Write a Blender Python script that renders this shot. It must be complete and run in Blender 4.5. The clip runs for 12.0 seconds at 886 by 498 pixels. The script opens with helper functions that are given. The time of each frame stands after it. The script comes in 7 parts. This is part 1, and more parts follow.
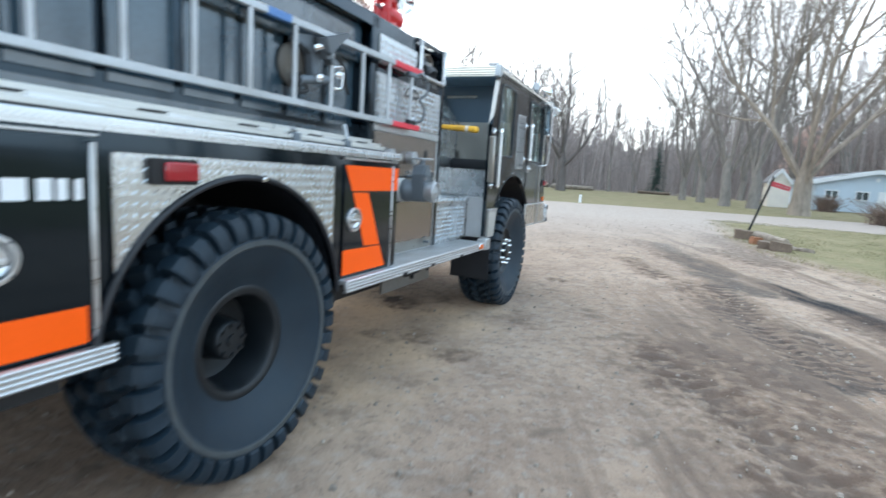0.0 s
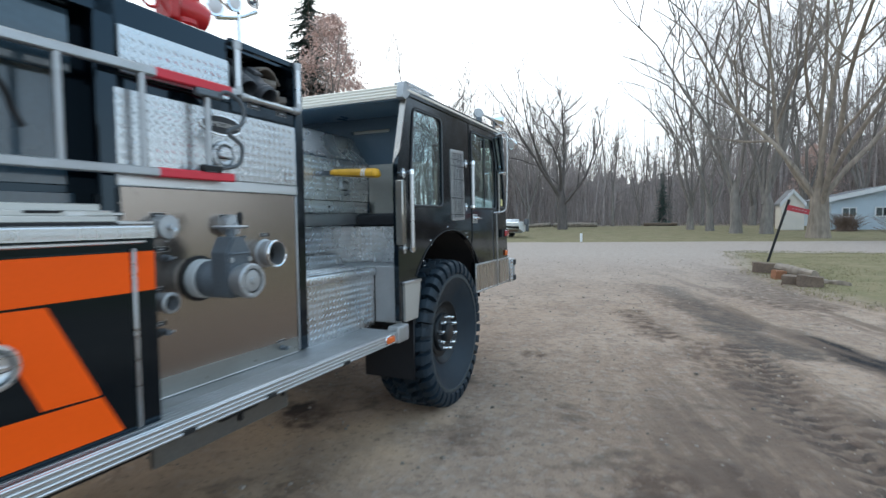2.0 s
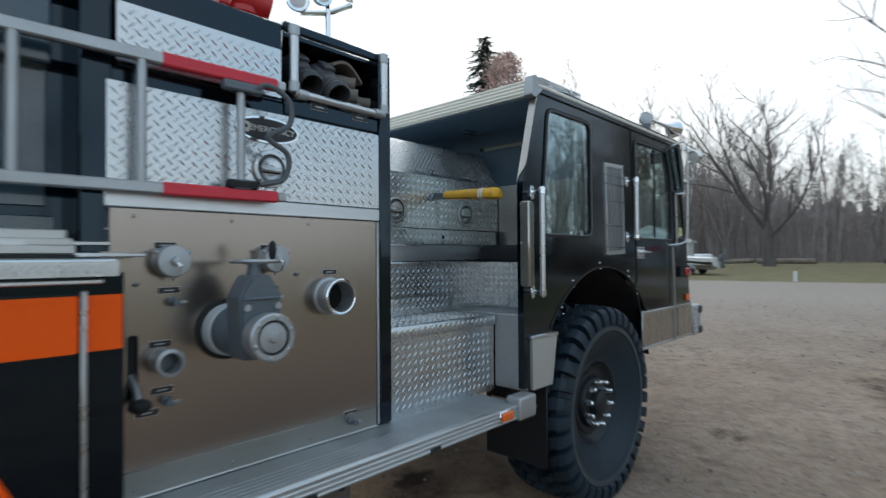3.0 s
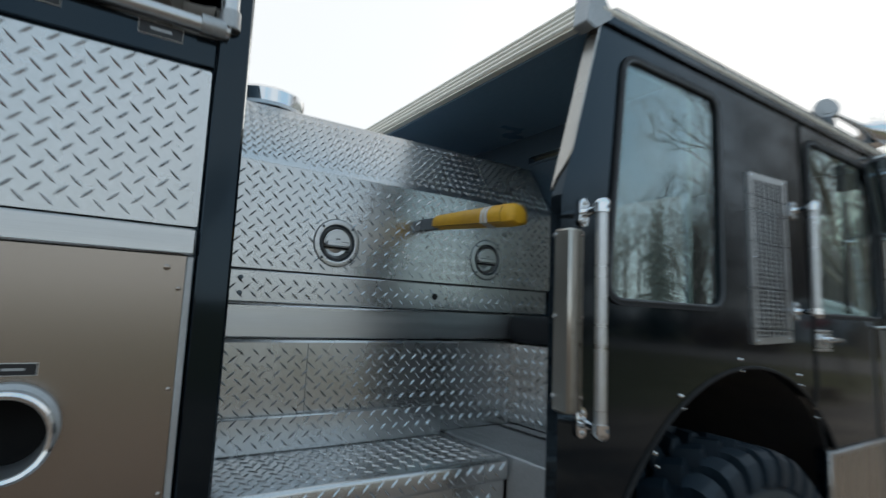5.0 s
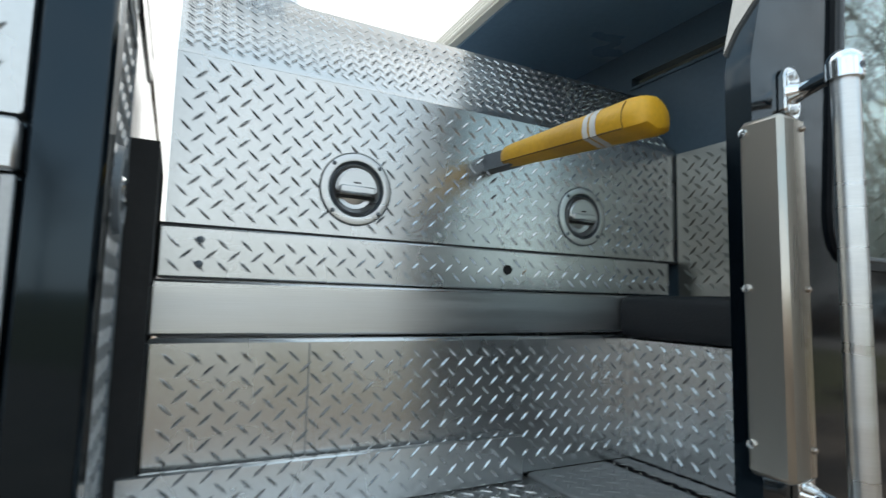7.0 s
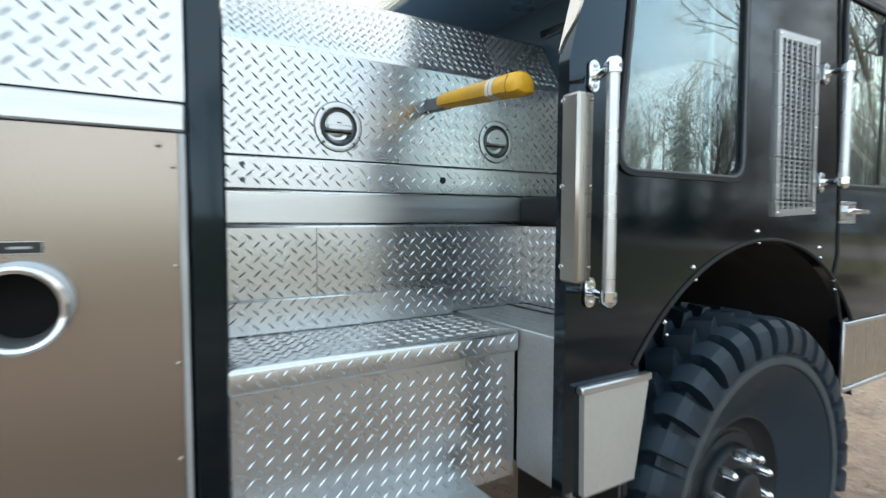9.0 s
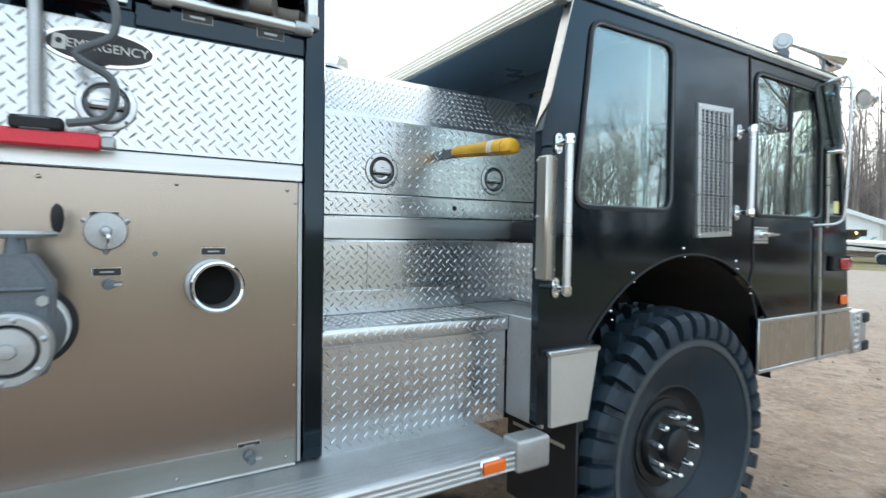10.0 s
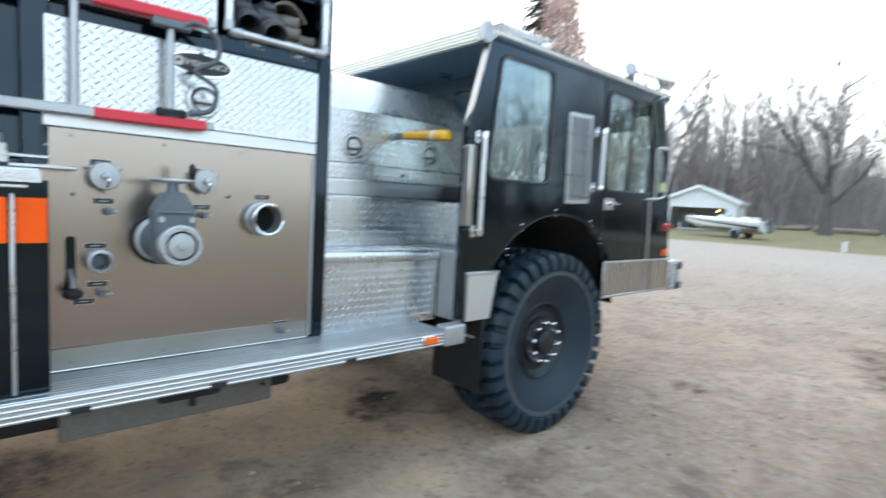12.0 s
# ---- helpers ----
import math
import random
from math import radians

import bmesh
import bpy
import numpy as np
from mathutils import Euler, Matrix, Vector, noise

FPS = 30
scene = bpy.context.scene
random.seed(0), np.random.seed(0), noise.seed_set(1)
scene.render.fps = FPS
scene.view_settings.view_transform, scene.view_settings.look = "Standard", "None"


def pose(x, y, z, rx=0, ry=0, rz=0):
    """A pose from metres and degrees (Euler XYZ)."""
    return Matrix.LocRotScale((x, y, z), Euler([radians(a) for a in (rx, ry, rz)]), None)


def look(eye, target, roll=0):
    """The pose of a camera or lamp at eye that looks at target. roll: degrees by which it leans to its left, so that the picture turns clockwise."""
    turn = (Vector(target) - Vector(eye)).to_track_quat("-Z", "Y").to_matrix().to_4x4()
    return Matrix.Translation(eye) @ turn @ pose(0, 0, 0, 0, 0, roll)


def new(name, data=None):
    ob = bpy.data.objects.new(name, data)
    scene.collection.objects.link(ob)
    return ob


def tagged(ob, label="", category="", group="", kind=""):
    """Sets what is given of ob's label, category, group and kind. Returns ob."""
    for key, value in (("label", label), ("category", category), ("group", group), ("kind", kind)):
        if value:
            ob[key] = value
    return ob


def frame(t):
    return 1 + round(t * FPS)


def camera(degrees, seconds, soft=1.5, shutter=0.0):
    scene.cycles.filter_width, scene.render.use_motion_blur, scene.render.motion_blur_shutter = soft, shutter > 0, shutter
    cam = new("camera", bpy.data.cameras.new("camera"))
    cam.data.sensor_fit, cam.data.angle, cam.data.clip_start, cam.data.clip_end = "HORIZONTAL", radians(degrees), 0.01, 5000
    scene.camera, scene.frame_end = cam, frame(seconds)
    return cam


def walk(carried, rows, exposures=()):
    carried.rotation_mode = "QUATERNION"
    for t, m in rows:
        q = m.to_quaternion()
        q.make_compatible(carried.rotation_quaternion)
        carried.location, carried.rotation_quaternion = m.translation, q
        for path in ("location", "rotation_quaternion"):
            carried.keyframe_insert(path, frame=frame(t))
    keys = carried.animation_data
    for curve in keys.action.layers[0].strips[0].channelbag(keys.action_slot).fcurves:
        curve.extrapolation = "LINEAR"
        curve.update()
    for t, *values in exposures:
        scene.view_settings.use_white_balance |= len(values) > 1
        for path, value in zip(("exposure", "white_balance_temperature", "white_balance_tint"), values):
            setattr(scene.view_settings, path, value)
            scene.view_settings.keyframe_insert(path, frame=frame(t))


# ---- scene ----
cam = camera(79.8, 12.0, soft=1.4, shutter=0.7)
PATH = [
    (0, (1.566, 0.003, 1.432), (0.799, 1.829, 1.153), 3.7),
    (0.5, (1.601, 0.352, 1.485), (0.902, 2.214, 1.27), 1.5),
    (1, (1.668, 0.82, 1.509), (0.827, 2.629, 1.373), -0.7),
    (1.5, (1.657, 1.246, 1.521), (0.811, 3.056, 1.413), -0.8),
    (2, (1.679, 1.67, 1.541), (0.861, 3.491, 1.433), -0.7),
    (2.5, (1.622, 2.12, 1.557), (0.422, 3.719, 1.609), -0.4),
    (2.7, (1.565, 2.277, 1.534), (0.28, 3.809, 1.555), -0.5),
    (4.3, (1.174, 3.491, 1.592), (-0.421, 4.682, 1.783), 0.9),
    (4.5, (1.081, 3.574, 1.601), (-0.518, 4.753, 1.831), 2.1),
    (5, (0.878, 3.782, 1.6), (-0.775, 4.884, 1.833), 2.5),
    (5.5, (0.705, 4.022, 1.6), (-1.171, 4.672, 1.835), 0.2),
    (6, (0.595, 4.133, 1.581), (-1.306, 4.732, 1.756), -0.7),
    (6.5, (0.493, 4.118, 1.578), (-1.392, 4.76, 1.762), -0.4),
    (7, (0.398, 4.077, 1.577), (-1.38, 4.972, 1.769), 1.5),
    (7.2, (0.385, 4.065, 1.577), (-1.355, 5.031, 1.777), 2.2),
    (8.8, (0.787, 3.887, 1.507), (-0.902, 4.956, 1.441), 0.6),
    (9, (0.873, 3.83, 1.532), (-0.824, 4.881, 1.41), 0.2),
    (9.5, (1.126, 3.628, 1.513), (-0.571, 4.685, 1.45), 0.3),
    (10, (1.357, 3.469, 1.541), (-0.341, 4.525, 1.479), 0.9),
    (10.5, (1.599, 3.367, 1.505), (-0.069, 4.459, 1.35), 0.1),
    (11, (1.728, 3.183, 1.491), (0.041, 4.209, 1.173), -0.1),
    (11.5, (1.817, 2.895, 1.491), (0.181, 4.011, 1.212), 1.1),
    (12, (2.003, 2.764, 1.505), (0.525, 4.099, 1.327), 3.2),
]
TINT = 6
EXPOSURES = [(0.0, 0.20, 5950, TINT), (1.5, -0.24, 5900, TINT), (2.5, -0.78, 6050, TINT), (4.5, -1.34, 6200, TINT), (6.0, -0.76, 6650, TINT), (7.0, -0.40, 6700, TINT), (8.8, 0.05, 6650, TINT), (9.5, 0.15, 6500, TINT), (10.5, 0.0, 6300, TINT), (11.3, 0.26, 6100, TINT), (12.0, 0.17, 6050, TINT)]
walk(cam, [(t, look(eye, target, roll)) for t, eye, target, roll in PATH], EXPOSURES)

# ---- light ----
world = bpy.data.worlds.new("sky")
scene.world = world
world.use_nodes = True
wn, wl = world.node_tree.nodes, world.node_tree.links
wn.clear()
sky = wn.new("ShaderNodeTexSky")
sky.sky_type, sky.sun_disc = "NISHITA", False
sky.sun_elevation, sky.sun_rotation = radians(28), radians(-30)
sky_gain = wn.new("ShaderNodeMixRGB")
sky_gain.blend_type = "MULTIPLY"
sky_gain.inputs[0].default_value = 1.0
sky_gain.inputs[2].default_value = (0.11, 0.11, 0.11, 1)
cloud = wn.new("ShaderNodeTexNoise")
cloud.inputs["Scale"].default_value, cloud.inputs["Detail"].default_value = 2.2, 5
cloud_ramp = wn.new("ShaderNodeValToRGB")
cloud_ramp.color_ramp.elements[0].position, cloud_ramp.color_ramp.elements[0].color = 0.42, (0.0, 0.0, 0.0, 1)
cloud_ramp.color_ramp.elements[1].position, cloud_ramp.color_ramp.elements[1].color = 0.66, (0.7, 0.7, 0.7, 1)
# white haze towards the sun, thinning to a blue-grey sky with broken cloud away from it
toward = wn.new("ShaderNodeVectorMath")
toward.operation = "DOT_PRODUCT"
toward.inputs[1].default_value = (-0.80, 0.60, -0.25)
haze = wn.new("ShaderNodeMapRange")
haze.interpolation_type = "SMOOTHSTEP"
haze.inputs["From Min"].default_value, haze.inputs["From Max"].default_value = -0.25, 0.42
veil = wn.new("ShaderNodeMath")
veil.operation = "MAXIMUM"
level = wn.new("ShaderNodeSeparateXYZ")
low_haze = wn.new("ShaderNodeMapRange")
low_haze.interpolation_type = "SMOOTHSTEP"
low_haze.inputs["From Min"].default_value, low_haze.inputs["From Max"].default_value = 0.34, 0.08
low_haze.inputs["To Min"].default_value, low_haze.inputs["To Max"].default_value = 0.0, 0.6
veil_all = wn.new("ShaderNodeMath")
veil_all.operation = "MAXIMUM"
cover_mix = wn.new("ShaderNodeMixRGB")
cover_mix.inputs[1].default_value = (0.60, 0.84, 1.06, 1)
cover_mix.inputs[2].default_value = (1.30, 1.28, 1.26, 1)
overcast = wn.new("ShaderNodeMixRGB")
overcast.inputs[0].default_value = 0.8
back = wn.new("ShaderNodeBackground")
back.inputs[1].default_value = 2.1
wout = wn.new("ShaderNodeOutputWorld")
wcoord = wn.new("ShaderNodeTexCoord")
wl.new(wcoord.outputs["Generated"], cloud.inputs["Vector"])
wl.new(cloud.outputs["Fac"], cloud_ramp.inputs[0])
wl.new(sky.outputs[0], sky_gain.inputs[1])
wl.new(sky_gain.outputs[0], overcast.inputs[1])
wl.new(wcoord.outputs["Generated"], toward.inputs[0])
wl.new(toward.outputs["Value"], haze.inputs["Value"])
wl.new(haze.outputs[0], veil.inputs[0])
wl.new(cloud_ramp.outputs[0], veil.inputs[1])
wl.new(wcoord.outputs["Generated"], level.inputs[0])
wl.new(level.outputs[2], low_haze.inputs["Value"])
wl.new(veil.outputs[0], veil_all.inputs[0])
wl.new(low_haze.outputs[0], veil_all.inputs[1])
wl.new(veil_all.outputs[0], cover_mix.inputs[0])
wl.new(cover_mix.outputs[0], overcast.inputs[2])
wl.new(overcast.outputs[0], back.inputs[0])
wl.new(back.outputs[0], wout.inputs[0])
sun = new("sun", bpy.data.lights.new("sun", "SUN"))
sun.data.energy, sun.data.angle, sun.data.color = 0.7, radians(18), (1.0, 0.94, 0.86)
sun.matrix_world = look((-20, 35, 24), (0, 4, 0))


# ---- materials ----
def material(name, col, rough=0.5, metal=0.0, var=0.12, scale=6.0, fine=60.0, bump=0.0, coat=0.0, rvar=0.08, stretch=(1, 1, 1), dirt=None, dirt_amount=0.0, spec=0.5, islands=0.0, sheen=None):
    m = bpy.data.materials.new(name)
    m.use_nodes = True
    nt = m.node_tree
    nd, ln = nt.nodes, nt.links
    b = nd["Principled BSDF"]
    b.inputs["Metallic"].default_value = metal
    b.inputs["Specular IOR Level"].default_value = spec
    if sheen:
        b.inputs["Specular Tint"].default_value = (*sheen, 1)
    if coat:
        b.inputs["Coat Weight"].default_value, b.inputs["Coat Roughness"].default_value = coat, 0.06
    tc, mp = nd.new("ShaderNodeTexCoord"), nd.new("ShaderNodeMapping")
    mp.inputs["Scale"].default_value = stretch
    ln.new(tc.outputs["Object"], mp.inputs[0])
    n1, n2 = nd.new("ShaderNodeTexNoise"), nd.new("ShaderNodeTexNoise")
    n1.inputs["Scale"].default_value, n1.inputs["Detail"].default_value = scale, 4
    n2.inputs["Scale"].default_value, n2.inputs["Detail"].default_value = fine, 3
    ln.new(mp.outputs[0], n1.inputs["Vector"])
    ln.new(mp.outputs[0], n2.inputs["Vector"])
    add = nd.new("ShaderNodeMath")
    add.operation = "ADD"
    ln.new(n1.outputs["Fac"], add.inputs[0])
    ln.new(n2.outputs["Fac"], add.inputs[1])
    ramp = nd.new("ShaderNodeMapRange")
    ramp.inputs["From Min"].default_value, ramp.inputs["From Max"].default_value = 0.6, 1.4
    ramp.inputs["To Min"].default_value, ramp.inputs["To Max"].default_value = 1 - var, 1 + var
    ln.new(add.outputs[0], ramp.inputs["Value"])
    mul = nd.new("ShaderNodeMixRGB")
    mul.blend_type = "MULTIPLY"
    mul.inputs[0].default_value = 1.0
    mul.inputs[1].default_value = (*col, 1)
    ln.new(ramp.outputs[0], mul.inputs[2])
    out = mul.outputs[0]
    if islands:
        gi, ir, im = nd.new("ShaderNodeNewGeometry"), nd.new("ShaderNodeMapRange"), nd.new("ShaderNodeMixRGB")
        ir.inputs["To Min"].default_value, ir.inputs["To Max"].default_value = 1 - islands, 1 + islands
        ln.new(gi.outputs["Random Per Island"], ir.inputs["Value"])
        im.blend_type = "MULTIPLY"
        im.inputs[0].default_value = 1.0
        ln.new(out, im.inputs[1])
        ln.new(ir.outputs[0], im.inputs[2])
        out = im.outputs[0]
    if dirt:
        n3, r3, mx = nd.new("ShaderNodeTexNoise"), nd.new("ShaderNodeMapRange"), nd.new("ShaderNodeMixRGB")
        n3.inputs["Scale"].default_value, n3.inputs["Detail"].default_value = scale * 0.7, 6
        ln.new(tc.outputs["Object"], n3.inputs["Vector"])
        r3.inputs["From Min"].default_value, r3.inputs["From Max"].default_value = 0.45, 0.75
        r3.inputs["To Max"].default_value = dirt_amount
        ln.new(n3.outputs["Fac"], r3.inputs["Value"])
        ln.new(r3.outputs[0], mx.inputs[0])
        ln.new(out, mx.inputs[1])
        mx.inputs[2].default_value = (*dirt, 1)
        out = mx.outputs[0]
    ln.new(out, b.inputs["Base Color"])
    rr = nd.new("ShaderNodeMapRange")
    rr.inputs["From Min"].default_value, rr.inputs["From Max"].default_value = 0.3, 0.7
    rr.inputs["To Min"].default_value, rr.inputs["To Max"].default_value = max(0.02, rough - rvar), min(1, rough + rvar)
    ln.new(n1.outputs["Fac"], rr.inputs["Value"])
    ln.new(rr.outputs[0], b.inputs["Roughness"])
    if bump:
        bp = nd.new("ShaderNodeBump")
        bp.inputs["Strength"].default_value, bp.inputs["Distance"].default_value = 1.0, bump
        ln.new(n2.outputs["Fac"], bp.inputs["Height"])
        ln.new(bp.outputs[0], b.inputs["Normal"])
    return m


BLACK = material("black_paint", (0.0014, 0.0028, 0.0046), 0.10, var=0.2, scale=3, fine=400, coat=0.42, rvar=0.04, dirt=(0.03, 0.034, 0.038), dirt_amount=0.02, spec=0.36, sheen=(0.40, 0.72, 1.0))
NAVY = material("dark_gloss_panel", (0.022, 0.045, 0.064), 0.20, var=0.25, scale=2.5, fine=50, coat=1.0, dirt=(0.05, 0.055, 0.06), dirt_amount=0.2)
MATT = material("black_matt", (0.008, 0.008, 0.009), 0.75, var=0.3, scale=8, fine=90, bump=0.0006, dirt=(0.05, 0.043, 0.036), dirt_amount=0.12)
VINYL = material("black_vinyl", (0.007, 0.0085, 0.012), 0.55, var=0.2, scale=5, fine=240, bump=0.0006)
ORANGE = material("orange_vinyl", (0.90, 0.100, 0.002), 0.45, var=0.05, scale=4, fine=120, spec=0.2)
PLATE = material("tread_plate", (0.59, 0.60, 0.605), 0.27, 0.92, var=0.06, scale=7, fine=120, rvar=0.04, dirt=(0.40, 0.40, 0.39), dirt_amount=0.10)
BARS = material("tread_bar", (0.66, 0.665, 0.67), 0.22, 0.95, var=0.06, scale=9, fine=90)
ALU = material("brushed_aluminium", (0.62, 0.63, 0.64), 0.34, 0.95, var=0.08, scale=3, fine=60, stretch=(1, 0.15, 14), rvar=0.1, dirt=(0.38, 0.37, 0.35), dirt_amount=0.3)
DULL = material("dull_aluminium", (0.46, 0.47, 0.48), 0.5, 0.85, var=0.12, scale=6, fine=160, bump=0.0003, dirt=(0.24, 0.23, 0.21), dirt_amount=0.4)
STEEL = material("brushed_stainless", (0.366, 0.318, 0.282), 0.225, 0.95, var=0.006, scale=5, fine=30, stretch=(1, 0.02, 150), rvar=0.003, dirt=(0.33, 0.29, 0.26), dirt_amount=0.05)
# toned for the board's reflection in the panel and the roof-shaded end wall
TONEDSTEEL = material("tone_matched_stainless", (0.34, 0.335, 0.31), 0.36, 0.9, var=0.06, scale=6, fine=60, stretch=(1, 0.2, 8), dirt=(0.22, 0.20, 0.17), dirt_amount=0.25)
CHROME = material("chrome", (0.80, 0.81, 0.82), 0.10, 1.0, var=0.03, scale=6, fine=90, rvar=0.05)
CAST = material("grey_cast_metal", (0.13, 0.15, 0.17), 0.5, 0.35, var=0.2, scale=9, fine=160, bump=0.0005)
COLLAR = material("white_collar_paint", (0.60, 0.62, 0.62), 0.45, var=0.08, scale=12, fine=120)
CASTLIGHT = material("light_cast_metal", (0.42, 0.43, 0.44), 0.42, 0.7, var=0.12, scale=9, fine=160, bump=0.0004)
RUBBER = material("tyre_rubber", (0.0085, 0.0185, 0.0295), 0.52, var=0.3, scale=5, fine=180, bump=0.0006, spec=0.35, dirt=(0.050, 0.066, 0.076), dirt_amount=0.16)
RIM = material("black_steel_rim", (0.007, 0.010, 0.013), 0.42, 0.2, var=0.25, scale=6, fine=100, dirt=(0.04, 0.043, 0.045), dirt_amount=0.12)
RED = material("red_paint", (0.50, 0.018, 0.02), 0.35, var=0.1, scale=8, fine=120, coat=0.2)
REDTAPE = material("red_tape", (0.62, 0.03, 0.05), 0.5, var=0.12, scale=10, fine=150)
BLUETAPE = material("blue_tape", (0.09, 0.19, 0.42), 0.5, var=0.12, scale=10, fine=150)
REDLENS = material("red_lens", (0.32, 0.012, 0.02), 0.15, var=0.08, scale=12, fine=200, coat=0.5)
AMBER = material("amber_lens", (0.72, 0.13, 0.012), 0.2, var=0.08, scale=12, fine=200, coat=0.4)
CLEARLENS = material("clear_lens", (0.74, 0.73, 0.73), 0.15, var=0.08, scale=14, fine=200, coat=0.5)
YELLOW = material("yellow_vinyl", (0.70, 0.375, 0.018), 0.5, var=0.12, scale=9, fine=140, bump=0.0006, dirt=(0.22, 0.11, 0.02), dirt_amount=0.4)
BACKWALL = material("dark_back_wall", (0.055, 0.090, 0.125), 0.45, var=0.15, scale=4, fine=80)
MIRROR = material("dark_mirror_glass", (0.42, 0.50, 0.54), 0.03, 1.0, var=0.04, scale=4, fine=60, rvar=0.01)
SIGNPALE = material("faded_lettering", (0.42, 0.24, 0.24), 0.55, var=0.15, scale=12, fine=80)
SIGNRED = material("faded_red_board", (0.36, 0.030, 0.042), 0.55, var=0.2, scale=6, fine=60, dirt=(0.16, 0.05, 0.05), dirt_amount=0.5)
STICKER = material("yellow_sticker", (0.72, 0.66, 0.30), 0.5, var=0.06, scale=20, fine=120)
WHITETAPE = material("white_tape", (0.62, 0.60, 0.57), 0.45, var=0.08, scale=12, fine=150)
WHITE = material("white_paint", (0.72, 0.73, 0.74), 0.5, var=0.05, scale=4, fine=80)
LABEL = material("black_label", (0.012, 0.012, 0.014), 0.4, var=0.1, scale=30, fine=200)
GREEN = material("green_canvas", (0.035, 0.060, 0.050), 0.85, var=0.2, scale=8, fine=300, bump=0.001)
HOSE = material("canvas_hose", (0.20, 0.175, 0.15), 0.85, var=0.2, scale=10, fine=260, bump=0.0008)
CABLE = material("grey_cable", (0.09, 0.10, 0.11), 0.5, var=0.1, scale=10, fine=100)
BARK = material("grey_bark", (0.225, 0.200, 0.178), 0.9, var=0.4, scale=1.2, fine=9, bump=0.01, stretch=(1, 1, 0.3))
OAKBARK = material("dark_oak_bark", (0.125, 0.108, 0.100), 0.9, var=0.4, scale=1.2, fine=9, bump=0.01, stretch=(1, 1, 0.3))
PALEBARK = material("pale_bark", (0.260, 0.215, 0.172), 0.9, var=0.45, scale=1.0, fine=8, bump=0.01, stretch=(1, 1, 0.3))
# paler than the bark: sky glow round thin twigs is put into the colour
TWIG = material("hazed_twig_bark", (0.33, 0.290, 0.262), 0.9, var=0.25, scale=0.8, fine=5)
# distance haze is painted in by a lighter bark colour
WOODS = material("hazed_woods_bark", (0.330, 0.284, 0.266), 0.95, var=0.3, scale=0.3, fine=3, islands=0.3)
NEEDLE = material("spruce_needles", (0.050, 0.092, 0.074), 0.8, var=0.35, scale=0.7, fine=5, islands=0.3)
DEADLEAF = material("dead_leaves", (0.66, 0.48, 0.41), 0.85, var=0.3, scale=0.8, fine=5, islands=0.35)
SHRUB = material("bare_shrub", (0.19, 0.135, 0.105), 0.9, var=0.3, scale=1, fine=6, islands=0.3)
SIDING = material("pale_blue_siding", (0.50, 0.575, 0.635), 0.6, var=0.06, scale=1.5, fine=20)
WHITESIDE = material("white_siding", (0.74, 0.75, 0.75), 0.6, var=0.06, scale=1.5, fine=20)
CREAMSIDE = material("cream_boards", (0.70, 0.65, 0.57), 0.6, var=0.08, scale=3, fine=40)
ROOFING = material("grey_shingles", (0.20, 0.20, 0.21), 0.85, var=0.2, scale=2, fine=16, bump=0.004)
LOG = material("split_log", (0.15, 0.11, 0.082), 0.9, var=0.35, scale=5, fine=40, bump=0.004)
LOGEND = material("rotten_log", (0.23, 0.10, 0.05), 0.9, var=0.35, scale=9, fine=50, bump=0.004)
STONE = material("gravel_stone", (0.27, 0.230, 0.190), 0.9, var=0.3, scale=10, fine=60, islands=0.4)
GRASSBLADE = material("dry_grass", (0.190, 0.170, 0.080), 0.85, var=0.35, scale=1.5, fine=12, islands=0.4)
BOATWHITE = material("white_gelcoat", (0.80, 0.80, 0.80), 0.25, var=0.04, scale=3, fine=40, coat=0.3)
SCUFFRUBBER = material("scuffed_rubber", (0.052, 0.060, 0.064), 0.75, var=0.35, scale=14, fine=200, bump=0.0008, spec=0.3, dirt=(0.075, 0.070, 0.062), dirt_amount=0.45)
CREAM = material("cream_alloy_trim", (0.82, 0.77, 0.67), 0.38, 0.15, var=0.05, scale=4, fine=60)
SCUFFED = material("scuffed_grey_steel", (0.13, 0.123, 0.112), 0.6, 0.5, var=0.25, scale=7, fine=60, dirt=(0.12, 0.09, 0.06), dirt_amount=0.5)
PLASTIC = material("dark_grey_plastic", (0.045, 0.048, 0.055), 0.38, var=0.15, scale=9, fine=120)
UNDERROOF = material("blue_black_underside", (0.135, 0.215, 0.300), 0.34, var=0.12, scale=3, fine=80)
# stands in for the shade deep inside open ports and couplings
VOID = material("unlit_bore_black", (0.003, 0.003, 0.003), 0.9, var=0.1, scale=8, fine=80)
SATIN = material("satin_grey_panel", (0.55, 0.54, 0.51), 0.42, 0.6, var=0.06, scale=5, fine=90)
SEAM = material("dark_thread", (0.10, 0.055, 0.012), 0.8, var=0.2, scale=20, fine=200)
CAPPING = material("bronze_capping", (0.50, 0.455, 0.41), 0.27, 0.9, var=0.06, scale=4, fine=60, rvar=0.06)
FOLDED = material("folded_stainless", (0.50, 0.465, 0.415), 0.27, 0.95, var=0.012, scale=2, fine=30, stretch=(6, 6, 0.3), rvar=0.03)
LINING = material("cab_lining", (0.30, 0.36, 0.33), 0.6, var=0.08, scale=4, fine=60)
# near-black colour stands in for the shade of unlit rooms
DARKROOM = material("dark_interior", (0.02, 0.02, 0.022), 0.8, var=0.3, scale=3, fine=40)


FROST = material("frosted_clear_lens", (0.93, 0.93, 0.93), 0.2, var=0.03, scale=8, fine=120)
FROST.node_tree.nodes["Principled BSDF"].inputs["Transmission Weight"].default_value = 0.8
FROST.node_tree.nodes["Principled BSDF"].inputs["IOR"].default_value = 1.2


